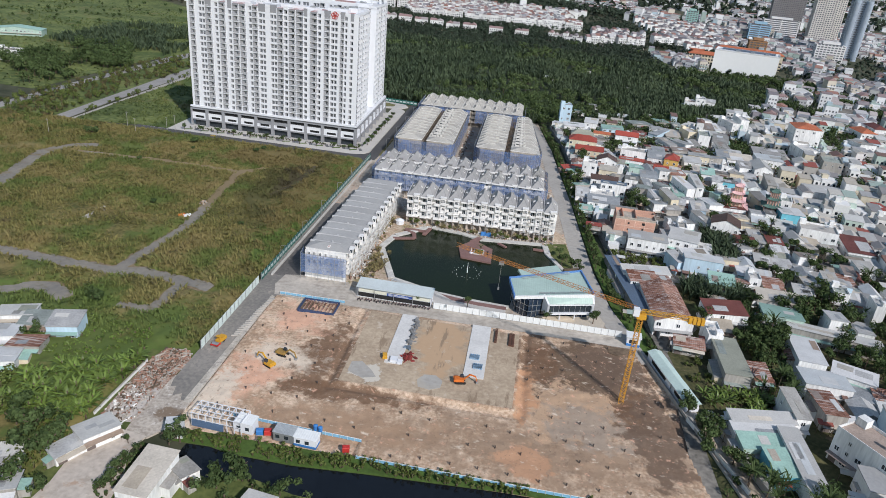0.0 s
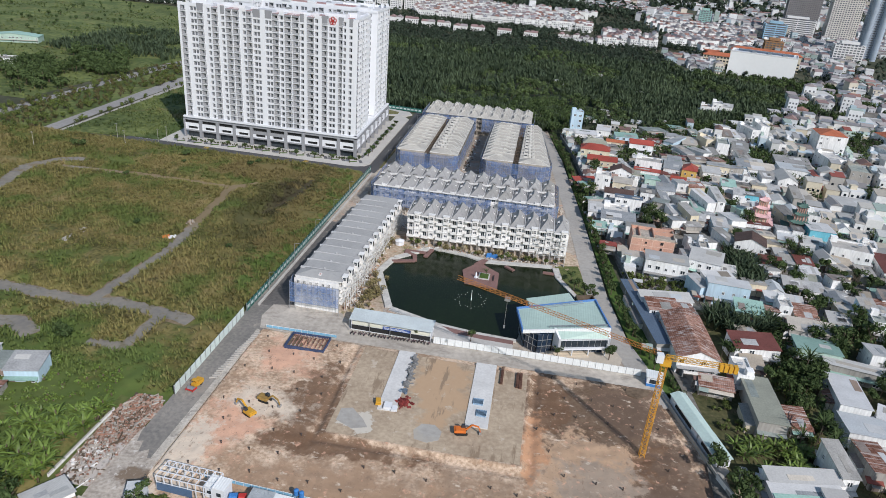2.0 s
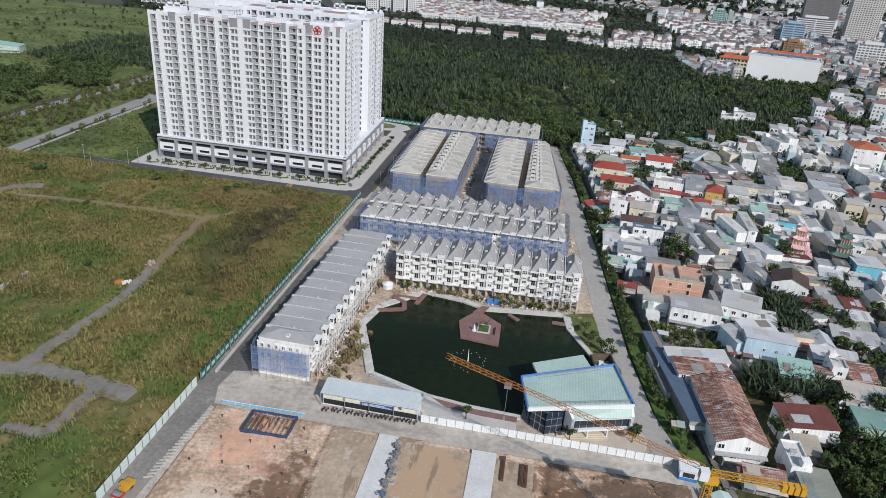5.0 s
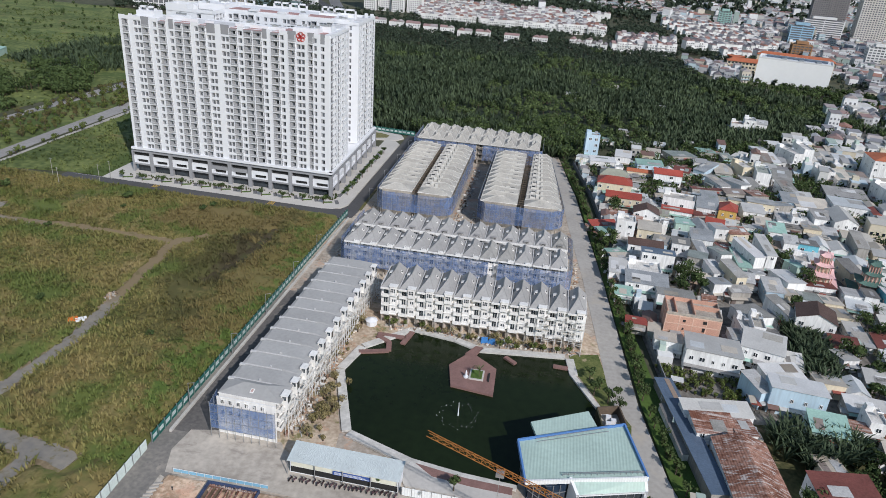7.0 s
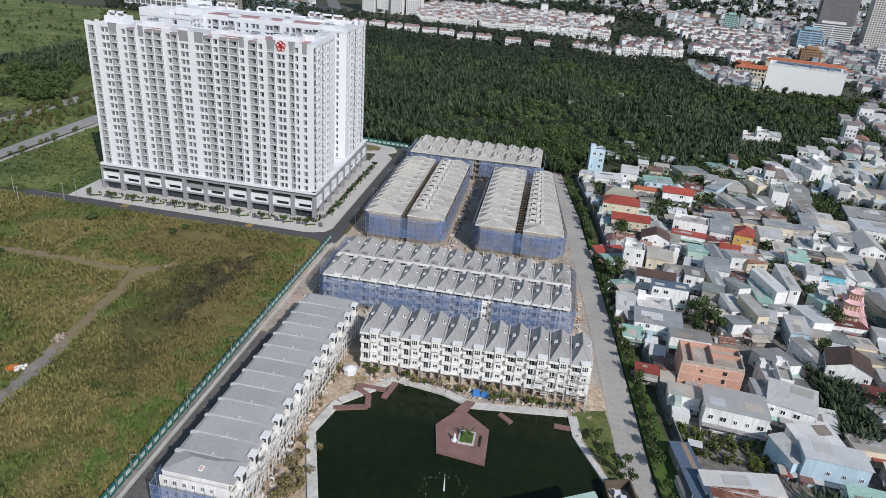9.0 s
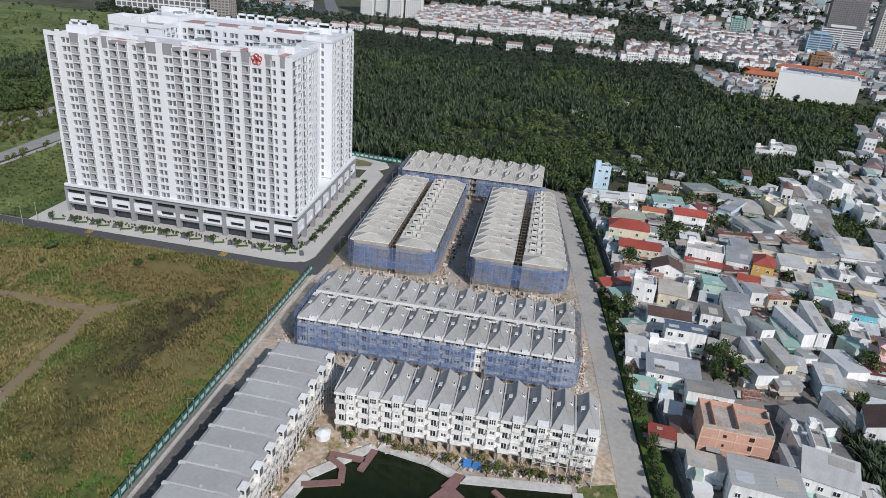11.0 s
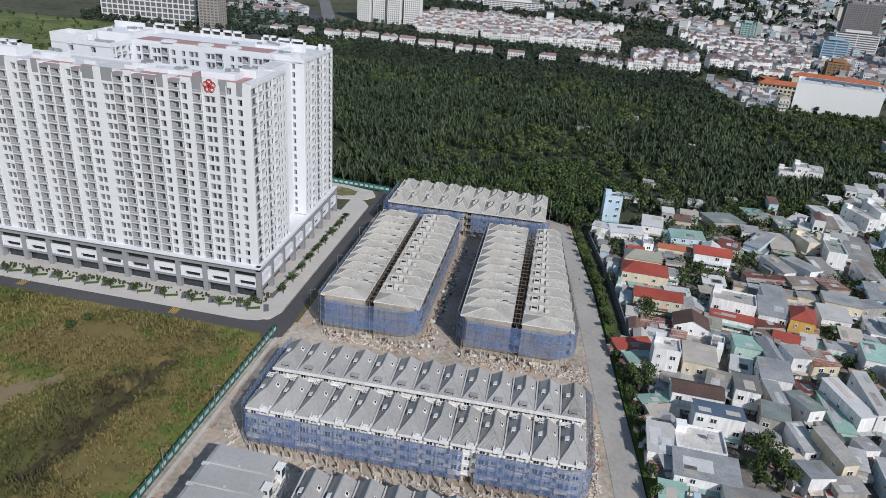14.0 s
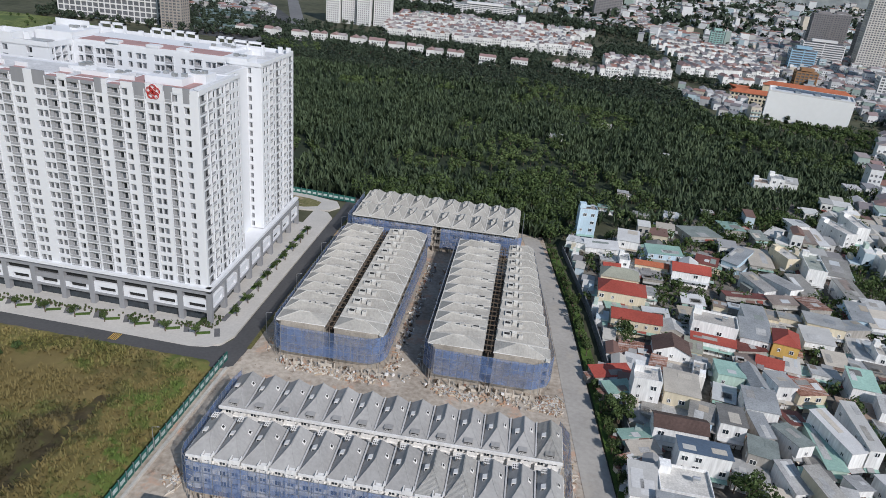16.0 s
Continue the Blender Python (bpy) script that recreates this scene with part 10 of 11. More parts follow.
# banana grove, shacks and trees near the canal
bananas = [make_palm(80, "banana grove", 2.6, True), make_palm(81, "banana grove", 3.2, True)]
spots = scatter([(-133, 134), (-130, 144), (-111, 152), (-104, 156), (-104, 132), (-107, 124), (-125, 123)], 2.4, np.random.RandomState(17))
for x, y in zip(*spots):
    k = rv.uniform(0.8, 1.3)
    copy_thing(rv.choice(bananas), pose(x, y, 0, 0, 0, rv.uniform(0, 360)) @ Matrix.Diagonal((k, k, k, 1)))
for k in range(26):
    copy_thing(rv.choice(bananas), pose(rv.uniform(63, 83), rv.uniform(171, 186), 0, 0, 0, rv.uniform(0, 360)))
for ob in bananas:
    retire(ob)
rs = np.random.RandomState(18)
x, y = scatter([(-170, 96), (-104, 96), (-102, 124), (-130, 140), (-170, 150)], 5.0, rs)
woods("canal_trees", x, y, 1.5, 3.0, 110, 0.4, rs, "green shrubs and trees by the lane", 0.0, LIGHTLEAF)
x, y = scatter([(-78, 127), (-64, 125.8), (-48, 125.4), (-30, 126.8), (56, 129), (56, 130.2), (-33, 131), (-78, 131)], 1.0, rs, lambda x, y: vnoise(x, y, 4) > 0.3)
woods("bank_weeds", x, y, 0.4, 0.9, 30, 0.25, rs, "weeds on the canal bank", 0.0, LIGHTLEAF)
near = [make_tree("tree", "leafy green tree by the canal", 5.4, 2.8, 700, 0.3, 95, "canal trees"), make_tree("tree", "grey-green small tree by the lane", 4.2, 1.9, 500, 0.24, 96, "canal trees")]
for x, y, k, s in ((-77.5, 126, 0, 1.0), (-62, 113.4, 0, 1.3), (-58.2, 117.2, 0, 1.45), (-47, 114.6, 0, 1.0), (-89.4, 122.6, 1, 0.62), (-86.2, 113, 1, 0.9), (-85.0, 109.4, 1, 1.05), (-104.6, 118.5, 0, 1.5), (-107.5, 115, 0, 1.3), (-99, 104, 0, 0.8), (-30, 111.5, 0, 0.8), (-27, 111, 1, 1.0), (-112, 120, 0, 1.7), (-105, 114.5, 0, 1.5), (-106, 104, 0, 1.4), (-118, 121, 0, 1.4), (-79.6, 124.5, 0, 1.0), (-141, 160, 0, 1.0), (57, 173, 0, 1.3), (60, 162, 0, 1.4), (62.5, 167, 0, 1.2), (65, 152, 0, 1.3), (68, 147, 0, 1.2), (58.5, 156, 0, 1.1)):
    copy_thing(near[k], pose(x, y, -0.4 if x > -66 else 0.0, 0, 0, x * 9) @ Matrix.Diagonal((s, s, s, 1)))
for ob in near:
    retire(ob)


def shack(x, y, w, d, h, rot, wall, roof, style, label=""):
    return town_house(w, d, h, wall, roof, style, int(abs(x * 3 + y)), pose(x, y, 0.0, 0, 0, rot), name="shack", label=label or f"low {WWORD[wall]} shack with {WORD[roof]} roof", group="canal shacks")


shack(-152, 166, 11, 8, 3.4, 20, "white", "pale", "mono")
shack(-143, 163.5, 9, 7, 3.6, 12, "grey", "zinc", "mono")
shack(-133.5, 163.5, 9, 8, 4.8, 14, "blue", "zinc", "mono", "pale blue metal house with grey sheet roof")
shack(-150, 154, 13, 8, 3.4, 18, "white", "pale", "mono")
shack(-138, 152, 9, 7, 3.2, 14, "grey", "rust", "mono")
shack(-141, 143, 12, 9, 3.4, 22, "white", "pale", "mono")
shack(-158, 146, 9, 9, 3.2, 18, "grey", "zinc", "mono")
shack(-97.7, 123.0, 9, 7.4, 3.0, 54, "white", "pale", "mono", "white-roofed roadside shack by the lane end")
shack(-100.6, 115.8, 8, 4.2, 2.6, 62, "white", "zinc", "mono", "low roadside stall with grey sheet roof")
shack(-112, 109, 8, 7, 3.0, 24, "white", "pale", "mono")
shack(-106.5, 101.5, 7, 6, 3.0, 24, "grey", "pale", "mono")
shack(-76.5, 109.8, 7.6, 13.5, 4.8, -3, "white", "beige", "mono", "white house with wide grey cement roof by the canal")
shack(-70.4, 114.6, 6.0, 4.6, 3.2, -32, "white", "zinc", "mono")
shack(-50, 109.5, 7, 4, 2.8, -8, "white", "pale", "mono")
shack(-80, 128.6, 4, 4, 3.0, 20, "white", "pale", "mono")

# rubble and orange heaps
def heap(name, x, y, r, n, material, label, seed, flat=0.4, z=0.0):
    rr = random.Random(seed)
    g = Geo()
    for _ in range(n):
        a, q = rr.uniform(0, 2 * math.pi), r * rr.random() ** 0.6
        s = rr.uniform(0.1, 0.42)
        px, py = x + q * math.cos(a), y + q * 1.6 * math.sin(a)
        g.rbox(px, py, s * rr.uniform(0.8, 2.2), s, z - 0.1, z + max(0.1, (1 - q / r) * flat * 2 + rr.uniform(0.1, 0.5)), rr.uniform(0, 90), rr.randrange(3))
    return tagged(part(name, g, [material, CONCRETE if material != BRICKRED else RAWCONC, BARK]), label, "rubble", kind="stuff")


BRICKRED = mat("broken_brick", (0.32, 0.175, 0.125), 0.9, 0.35, 0.3, 2.0)
heap("rubble_heap", -98.5, 142, 3.6, 110, BRICKRED, "heap of broken brick and timber by the road", 1, 0.05)
heap("rubble_heap", -98.2, 154, 4, 120, BRICKRED, "heap of broken brick and planks by the road", 2, 0.05)
heap("rubble_heap", -97.5, 132, 3.2, 80, CONCRETE, "heap of broken concrete by the road", 3, 0.15)
for x, y, w, d, turn, tilt, m_, lab in ((-146.4, 260.2, 3.0, 2.3, 35, 14, ORANGE, "orange sheet dumped beside the path"), (-144.6, 261.6, 3.4, 0.7, 42, 5, WHITE, "white board dumped beside the path"), (-144.0, 260.4, 2.6, 0.6, 42, 4, WHITE, "white board dumped beside the path")):
    g = Geo()
    g.box(-w / 2, w / 2, -d / 2, d / 2, 0, 0.1)
    g.box(-w / 2, w / 2, -d / 2, -d / 2 + 0.12, -0.5, 0.0)
    g.box(-w / 2, w / 2, d / 2 - 0.12, d / 2, -0.5, 0.0)
    tagged(part("dumped_sheet", g, m_, at=pose(x, y, 0.75, tilt, 0, turn)), lab, "sheet", "dumped sheets")
heap("sand_heap", -145, 278, 1.8, 60, EARTH, "small sand heap beside the path", 5, 0.6, 0.0)
sheet("field_slab", [(-183, 244.5), (-179.4, 244), (-178.4, 258), (-182, 258.6)], 0.75, CONCRETE, "old concrete slab lying in the reeds", "slab", 1.0)
# builders' clutter along the fronts of the terraces
rr = random.Random(12)
for name, x0, x1, y0, y1, n, z in (("terrace_rubble", -74, 10, 315, 320.5, 120, 0.0), ("terrace_rubble", -50, 17, 284.5, 287, 120, 0.0), ("terrace_rubble", -76, 8, 379, 383, 150, 0.0), ("terrace_rubble", -40.6, -37, 384, 466, 150, 0.0), ("terrace_rubble", -60.5, -57.5, 225, 300, 120, 0.0)):
    g = Geo()
    for _ in range(n):
        s = rr.uniform(0.2, 0.8)
        g.rbox(rr.uniform(x0, x1), rr.uniform(y0, y1), s * rr.uniform(0.8, 2.4), s * 0.7, z - 0.05, z + rr.uniform(0.15, 1.0), rr.uniform(0, 180), rr.choice([0, 1, 1, 1, 3, 2, 2, 1, 1, 1, 2, 3, 1, 1, 1, 3]))
    tagged(part(name, g, [BRICKRED, CONCRETE, BARK, PLASTER]), "bricks, boards and building rubble before the terraces", "rubble", kind="stuff")
tent = thing("tent", "white octagonal tent roof by the pond", "tent", pose(-53.2, 285.0, 0.0))
g = Geo()
g.cyl(0, 0, 0, 1.8, 1.9, n=8)
part("side", g, WHITE, tent)
g = Geo()
g.cyl(0, 0, 1.8, 2.7, 2.2, n=8, r2=0.2)
part("top", g, WHITE, tent)
for x, r in ((-14.3, 4), (-11.8, -6)):
    s = thing("tarp_stack", "blue tarpaulin-covered stack by the pond", "tarpaulin", pose(x, 284.2, 0.0, 0, 0, r))
    g = Geo()
    g.solid([(-1.15, -0.9, 0), (1.15, -0.9, 0), (1.15, 0.9, 0), (-1.15, 0.9, 0)], [(-1.05, -0.8, 1.5), (1.05, -0.85, 1.7), (1.0, 0.8, 1.75), (-1.05, 0.8, 1.6)])
    part("cover", g, BLUE, s)
bank_tree = make_tree("bank_tree", "light green young tree on the pond bank", 3.6, 1.3, 420, 0.2, 131, "bank trees", LIGHTLEAF)
for x, y, k in ((-36, 286, 1.0), (-30, 284.5, 0.8), (-9, 281.8, 0.9), (-6.5, 283, 1.1), (-3.6, 281.6, 0.8), (1.8, 283.2, 1.0), (5.2, 283.6, 0.8), (9.6, 283.4, 0.9), (-45.5, 284.8, 1.1), (-48.5, 287.4, 0.8), (-42, 287, 0.6), (-20, 283.4, 0.6), (13.5, 284.6, 0.8)):
    copy_thing(bank_tree, pose(x, y, 0.0, 0, 0, x * 31) @ Matrix.Diagonal((k, k, k, 1)))
retire(bank_tree)
# lamp posts and power poles
def pole(x, y, h, label, arm=False, z=0.0):
    p_ = thing("street_lamp" if arm else "power_pole", label, "street lamp" if arm else "pole", pose(x, y, z), group="lamps" if arm else "poles")
    g = Geo()
    g.cyl(0, 0, -0.2, h, 0.14, n=8, r2=0.08)
    part("post", g, CONCRETE if not arm else STEEL, p_)
    g = Geo()
    if arm:
        g.beam((0, 0, h), (1.6, 0, h + 0.4), 0.05)
        g.box(1.4, 2.0, -0.12, 0.12, h + 0.32, h + 0.45)
    else:
        g.box(-0.8, 0.8, -0.06, 0.06, h - 0.6, h - 0.45)
    part("lamp_arm" if arm else "crossarm", g, STEEL, p_)


for y in range(230, 360, 26):
    pole(-89.6, y, 7.5, "slim steel street lamp along the hoarding", True)
for y in range(395, 500, 30):
    pole(-84.2, y, 7.5, "slim steel street lamp on the street edge", True)
for x, y in ((-242, 378), (-230, 366.5), (-216, 377), (-214, 383), (-270, 345)):
    pole(x, y, 9.5, "pale concrete power pole in the grass")

# gardens, palms and thickets by the first houses of the town
rs = np.random.RandomState(71)
x, y = scatter([(40, 287), (46, 273), (66, 269), (69, 282), (50, 284)], 1.7, rs)
woods("garden_shrubs", x, y, 0.6, 1.5, 60, 0.28, rs, "green garden shrubs beside the white workshop", 0.0, LIGHTLEAF)
x, y = scatter([(87, 300), (91, 286), (99, 286), (102, 312), (98, 324), (90, 324)], 2.0, rs)
v, f = fronds(x, y, np.zeros(len(x)), 12, 6.0, rs, 0.6, 0.3)
tagged(new("nipa_clump", bulk("nipa_clump", v, f, PALMLEAF)), "dark nipa palms between the houses", "palms", kind="stuff")
x, y = scatter([(68.5, 248), (76, 244), (91, 249), (93, 258), (84, 262), (70, 258)], 2.0, rs)
v, f = fronds(x, y, np.zeros(len(x)), 12, 6.4, rs, 0.6, 0.3)
tagged(new("nipa_clump", bulk("nipa_clump", v, f, PALMLEAF)), "dark nipa palms behind the rusty workshop", "palms", kind="stuff")
x, y = scatter([(62, 180), (70, 175), (86, 178), (92, 200), (92, 226), (84, 224), (81, 186), (69, 186), (66, 204), (58, 200)], 2.6, rs, lambda x, y: vnoise(x, y, 9) > 0.3)
woods("shed_thicket", x, y, 0.6, 1.6, 60, 0.28, rs, "dense thicket between the sheds", 0.0, LIGHTLEAF)
x, y = scatter([(84, 204), (88, 262), (128, 262), (124, 240), (98, 232), (95, 204)], 3.2, rs, lambda x, y: vnoise(x, y, 11) > 0.35)
woods("east_thicket", x, y, 1.2, 3.2, 70, 0.4, rs, "dense trees between the eastern sheds", 0.0)
x, y = scatter([(190, 600), (330, 560), (430, 640), (430, 800), (276, 790), (215, 690)], 7.0, rs, lambda x, y: vnoise(x, y, 25) > 0.35)
woods("town_far_trees", x, y, 2.2, 4.4, 40, 0.9, rs, "dark trees among the farthest town houses", -0.1)

# trampled rubble ground beside the lane end, with planks and broken bricks
RUBBLE = [(-103.1, 156.4), (-101.5, 164), (-94.2, 164.6), (-91.9, 160.5), (-92.6, 148.4), (-93, 130), (-101.8, 129.6), (-102.4, 135.2)]
sheet("rubble_ground", RUBBLE, 0.06, patches(mat("rubble_earth", (0.31, 0.185, 0.125), 0.95, 0.4, 0.3, 1.6, col2=(0.46, 0.33, 0.26), bump=0.8, contrast=1.6), [(0.4, 0.56, 0.64, (0.55, 0.52, 0.48), 3.0, None), (0.3, 0.5, 0.62, (0.52, 0.48, 0.44), 7.0, (-96.5, 137, 6, 9))]), "earth strewn with broken brick and plaster", "ground", 0.3)
rr = random.Random(33)
g = Geo()
pts = scatter(RUBBLE, 0.8, np.random.RandomState(3))
for x, y in zip(*pts):
    s = rr.uniform(0.12, 0.5)
    long = rr.random() < 0.25
    g.rbox(x, y, s * (rr.uniform(3, 9) if long else rr.uniform(0.8, 1.6)), s * (0.35 if long else 1), 0.02, 0.06 + rr.uniform(0.08, 0.5), 60 + rr.uniform(-60, 60) if long else rr.uniform(0, 90), rr.choice([0, 0, 4, 2, 2, 4, 1] if y > 144 else [1, 4, 3, 2, 0, 4]))
tagged(part("rubble", g, [BRICKRED, CONCRETE, BARK, PLASTER, RAWCONC]), "broken bricks, planks and plaster on trampled earth", "rubble", kind="stuff")
for a, b, h, lab in (((-103.6, 130.5), (-103.2, 156), 0.9, "low whitewashed boundary wall overgrown with weeds"), ((55.8, 168.5), (66.4, 141), 1.6, "low pale boundary wall beside the building site")):
    g = Geo()
    g.poly(ribbon([a, b], 0.3), -0.1, h)
    w_ = thing("boundary_wall", lab, "wall")
    part("wall", g, PLASTER, w_)
    g = Geo()
    g.poly(ribbon([a, b], 0.42), h, h + 0.08)
    part("coping", g, CONCRETE, w_)
rs = np.random.RandomState(91)
x, y = scatter([(-330, 172), (-110, 172), (-104, 158), (-104, 128), (-112, 124), (-128, 150), (-330, 168)], 2.2, rs)
woods("lane_thicket", x, y, 0.6, 1.6, 34, 0.3, rs, "rank green weeds and shrubs between field and lane", 0.0, LAWNLEAF)

x, y = scatter([(-170, 92), (-104, 92), (-100, 118), (-110, 127), (-130, 128), (-170, 140)], 2.4, rs, lambda x, y: vnoise(x, y, 8) > 0.25)
woods("canal_thicket", x, y, 0.5, 1.8, 40, 0.3, rs, "shrubs and weeds round the canal shacks", 0.0, LIGHTLEAF)
xs, ys = -84.6 - 3.4 * rs.rand(60), 104 + 18 * rs.rand(60)
woods("lane_bushes", xs, ys, 0.5, 1.3, 60, 0.22, rs, "grey-green bushes along the lane wall", 0.0)
x, y = scatter([(-64, 104), (-20, 106), (58, 106), (58, 112), (-20, 115), (-44, 115.4), (-56, 118), (-62, 116)], 2.6, rs, lambda x, y: vnoise(x, y, 9) > 0.3)
woods("canal_bank_shrubs", x, y, 0.5, 1.6, 40, 0.3, rs, "shrubs along the near canal bank", 0.0)


# ---- the far town ----
rf = random.Random(21)
# wall tints lean blue, carrying distance haze in the colour
FARWALL = mat("far_walls", (1, 1, 1), 0.8, 0.15, 0.05, 0.5, palette=[(0.72, 0.73, 0.74), (0.66, 0.67, 0.68), (0.48, 0.49, 0.51), (0.74, 0.75, 0.76), (0.58, 0.53, 0.45), (0.40, 0.41, 0.42), (0.70, 0.71, 0.72), (0.40, 0.50, 0.55), (0.48, 0.48, 0.47), (0.36, 0.44, 0.41)])
FARROOF = mat("far_roofs", (1, 1, 1), 0.75, 0.2, 0.05, 0.5, palette=[(0.26, 0.20, 0.20), (0.34, 0.30, 0.30), (0.22, 0.20, 0.21), (0.42, 0.38, 0.37), (0.31, 0.21, 0.20), (0.52, 0.51, 0.51), (0.30, 0.165, 0.135), (0.27, 0.27, 0.29)])
FARWHITE = mat("far_white_walls", (0.70, 0.70, 0.69), 0.75, 0.1, 0.05, 0.5, island=0.15)


# paler than near glass: haze is mixed into the pane colour
FARPANE = mat("haze_pale_window", (0.15, 0.155, 0.17), 0.4, 0.4, 0.2, 0.9)


def gabled(g, cx, cy, w, d, h, rot, rr, across=False, panes=True):
    """A narrow far house with gabled roof, dark openings and balconies on its front."""
    c, s = math.cos(radians(rot)), math.sin(radians(rot))
    P = lambda x, y, z: (cx + c * x - s * y, cy + s * x + c * y, z)  # noqa: E731

    def block(x0, x1, y0, y1, z0, z1, mi):
        ring = ((x0, y0), (x1, y0), (x1, y1), (x0, y1))
        g.solid([P(x, y, z0) for x, y in ring], [P(x, y, z1) for x, y in ring], mi)

    block(-w / 2, w / 2, -d / 2, d / 2, BASE, h, 0)
    rise = rr.uniform(1.8, 3.0)
    e = [(-w / 2 - 0.3, -d / 2 - 0.3), (w / 2 + 0.3, -d / 2 - 0.3), (w / 2 + 0.3, d / 2 + 0.3), (-w / 2 - 0.3, d / 2 + 0.3)]
    if across:
        top = [(-w / 2, -0.1), (w / 2, -0.1), (w / 2, 0.1), (-w / 2, 0.1)]
    else:
        top = [(-0.1, -d / 2), (0.1, -d / 2), (0.1, d / 2), (-0.1, d / 2)]
    g.solid([P(x, y, h + 0.02) for x, y in e], [P(x, y, h + rise) for x, y in top], 1)
    if not panes:
        return
    n = max(1, int(w / 3.0))
    for k in range(max(1, int(h / 3.3))):
        z = BASE + k * 3.3 + 0.7
        for i in range(n):
            x = -w / 2 + (i + 0.5) * w / n
            if rr.random() < 0.85:
                block(x - rr.uniform(0.5, 1.0), x + rr.uniform(0.5, 1.0), -d / 2 - 0.1, -d / 2 + 0.1, z, z + rr.uniform(1.3, 2.0), 2)
        if k and rr.random() < 0.7:
            block(-w / 2 + 0.2, w / 2 - 0.2, -d / 2 - 1.1, -d / 2, z - 0.9, z + 0.1, 0)


# villas among trees along the forest, then terraces with dark lanes
x = -372.0
while x < 0:
    y, h, turn = 1044 + 10 * math.sin(x * 0.02) - 0.10 * (x + 180), rf.uniform(9, 10.5), rf.uniform(-4, 8)
    g = Geo()
    for dx in (-4.8, 4.8):
        gabled(g, x + dx, y + dx * math.tan(radians(turn)), 9.4, 12, h, turn, rf, rf.random() < 0.6)
    tagged(part("far_villa", g, [FARWHITE, FARROOF, FARPANE]), "white twin villa with dull roof among trees", "house", "far villas")
    x += rf.uniform(24, 28) if rf.random() < 0.8 else rf.uniform(34, 40)
for x0, y0, x1, y1, h in ((14, 1040, 62, 1028, 10.5), (66, 1030, 150, 1048, 13.5), (84, 1062, 150, 1074, 14), (78, 1106, 160, 1118, 13), (80, 1138, 164, 1152, 12.5), (170, 1108, 300, 1150, 12.5), (176, 1136, 310, 1180, 12.5), (190, 1168, 320, 1210, 12), (212, 1068, 292, 1090, 12),
                          (-215, 1176, -130, 1184, 12.5), (-122, 1178, 66, 1196, 12.5), (-225, 1206, 70, 1224, 12), (-235, 1238, 60, 1262, 12), (-240, 1276, 40, 1300, 11.5), (-250, 1318, 48, 1340, 11), (-250, 1362, 60, 1380, 11),
                          (-250, 1412, 70, 1425, 11), (-255, 1460, 90, 1475, 11), *((200 - 5 * k, 1222 + 54 * k, 330 + 15 * k, 1262 + 52 * k, 11) for k in range(5))):
    g = Geo()
    way = math.degrees(math.atan2(y1 - y0, x1 - x0))
    n = int(math.hypot(x1 - x0, y1 - y0) / 6.4)
    gap = rf.randrange(6, 12)
    for i in range(n):
        gap -= 1
        if gap == 0:
            gap = rf.randrange(6, 14)
            continue
        t = (i + 0.5) / n
        gabled(g, x0 + (x1 - x0) * t, y0 + (y1 - y0) * t + rf.uniform(-1, 1), 6.3, 13, h + rf.choice([-2.5, 0, 0, 0, 1.5]), way, rf, rf.random() < 0.35, y0 < 1330)
    tagged(part("far_terrace", g, [FARWHITE, FARROOF, FARPANE]), "row of white terraced houses with dull red-grey roofs", "houses", kind="stuff")

# the wide city, thinning with distance
g = Geo()


def crowd(x0, x1, y0, y1, gap, hmin, hmax, keep, detail=True):
    y = y0
    while y < y1:
        x = x0 + rf.uniform(0, gap)
        while x < x1:
            px, py = x + rf.uniform(-0.25, 0.25) * gap, y + rf.uniform(-0.3, 0.3) * gap
            if keep(px, py) and rf.random() < 0.8:
                w, d = gap * rf.uniform(0.5, 0.95), gap * rf.uniform(0.6, 1.0)
                h = rf.uniform(hmin, hmax) if rf.random() > 0.06 else rf.uniform(hmax, hmax * 1.9)
                if rf.random() < 0.45:
                    gabled(g, px, py, w, d, h, -8 + rf.uniform(-15, 15), rf, rf.random() < 0.5, detail)
                else:
                    mass_house(g, px, py, w, d, h, -8 + rf.uniform(-15, 15), rf, BASE, detail)
            x += gap
        y += gap * 1.25


def green(x, y, size, level):
    return float(vnoise(np.array([x]), np.array([y]), size)[0]) < level


seen = lambda x, y: x < 0.56 * y + 40  # noqa: E731
crowd(330, 600, 420, 1000, 12, 4, 9, lambda x, y: green(x, y, 60, 0.70) and seen(x, y))
crowd(190, 420, 615, 860, 12, 3.5, 9, lambda x, y: x > 196 + (y - 650) * 0.5 and green(x, y, 35, 0.66))
crowd(150, 205, 868, 1000, 12, 4, 9, lambda x, y: x > 160 - (y - 868) * 0.12 and green(x, y, 40, 0.75))
crowd(300, 420, 1000, 1100, 13, 5, 10, lambda x, y: green(x, y, 40, 0.6) and x > 350)
crowd(325, 1000, 1100, 1500, 13, 5, 12, lambda x, y: green(x, y, 70, 0.78) and seen(x, y))
crowd(-560, -400, 1250, 1440, 15, 4, 9, lambda x, y: green(x, y, 40, 0.6) and x < -372 - (y - 1190) * 0.38 - 16)
tagged(part("city_houses", g, [FARWALL, FARROOF, FARPANE]), "endless small city houses, white and grey", "houses", kind="stuff")
g = Geo()
crowd(-300, 1500, 1500, 2200, 18, 6, 13, lambda x, y: green(x, y, 110, 0.6 if x < 250 else 0.74) and seen(x, y) and not (x < 180 and 1500 < y < 1640), False)
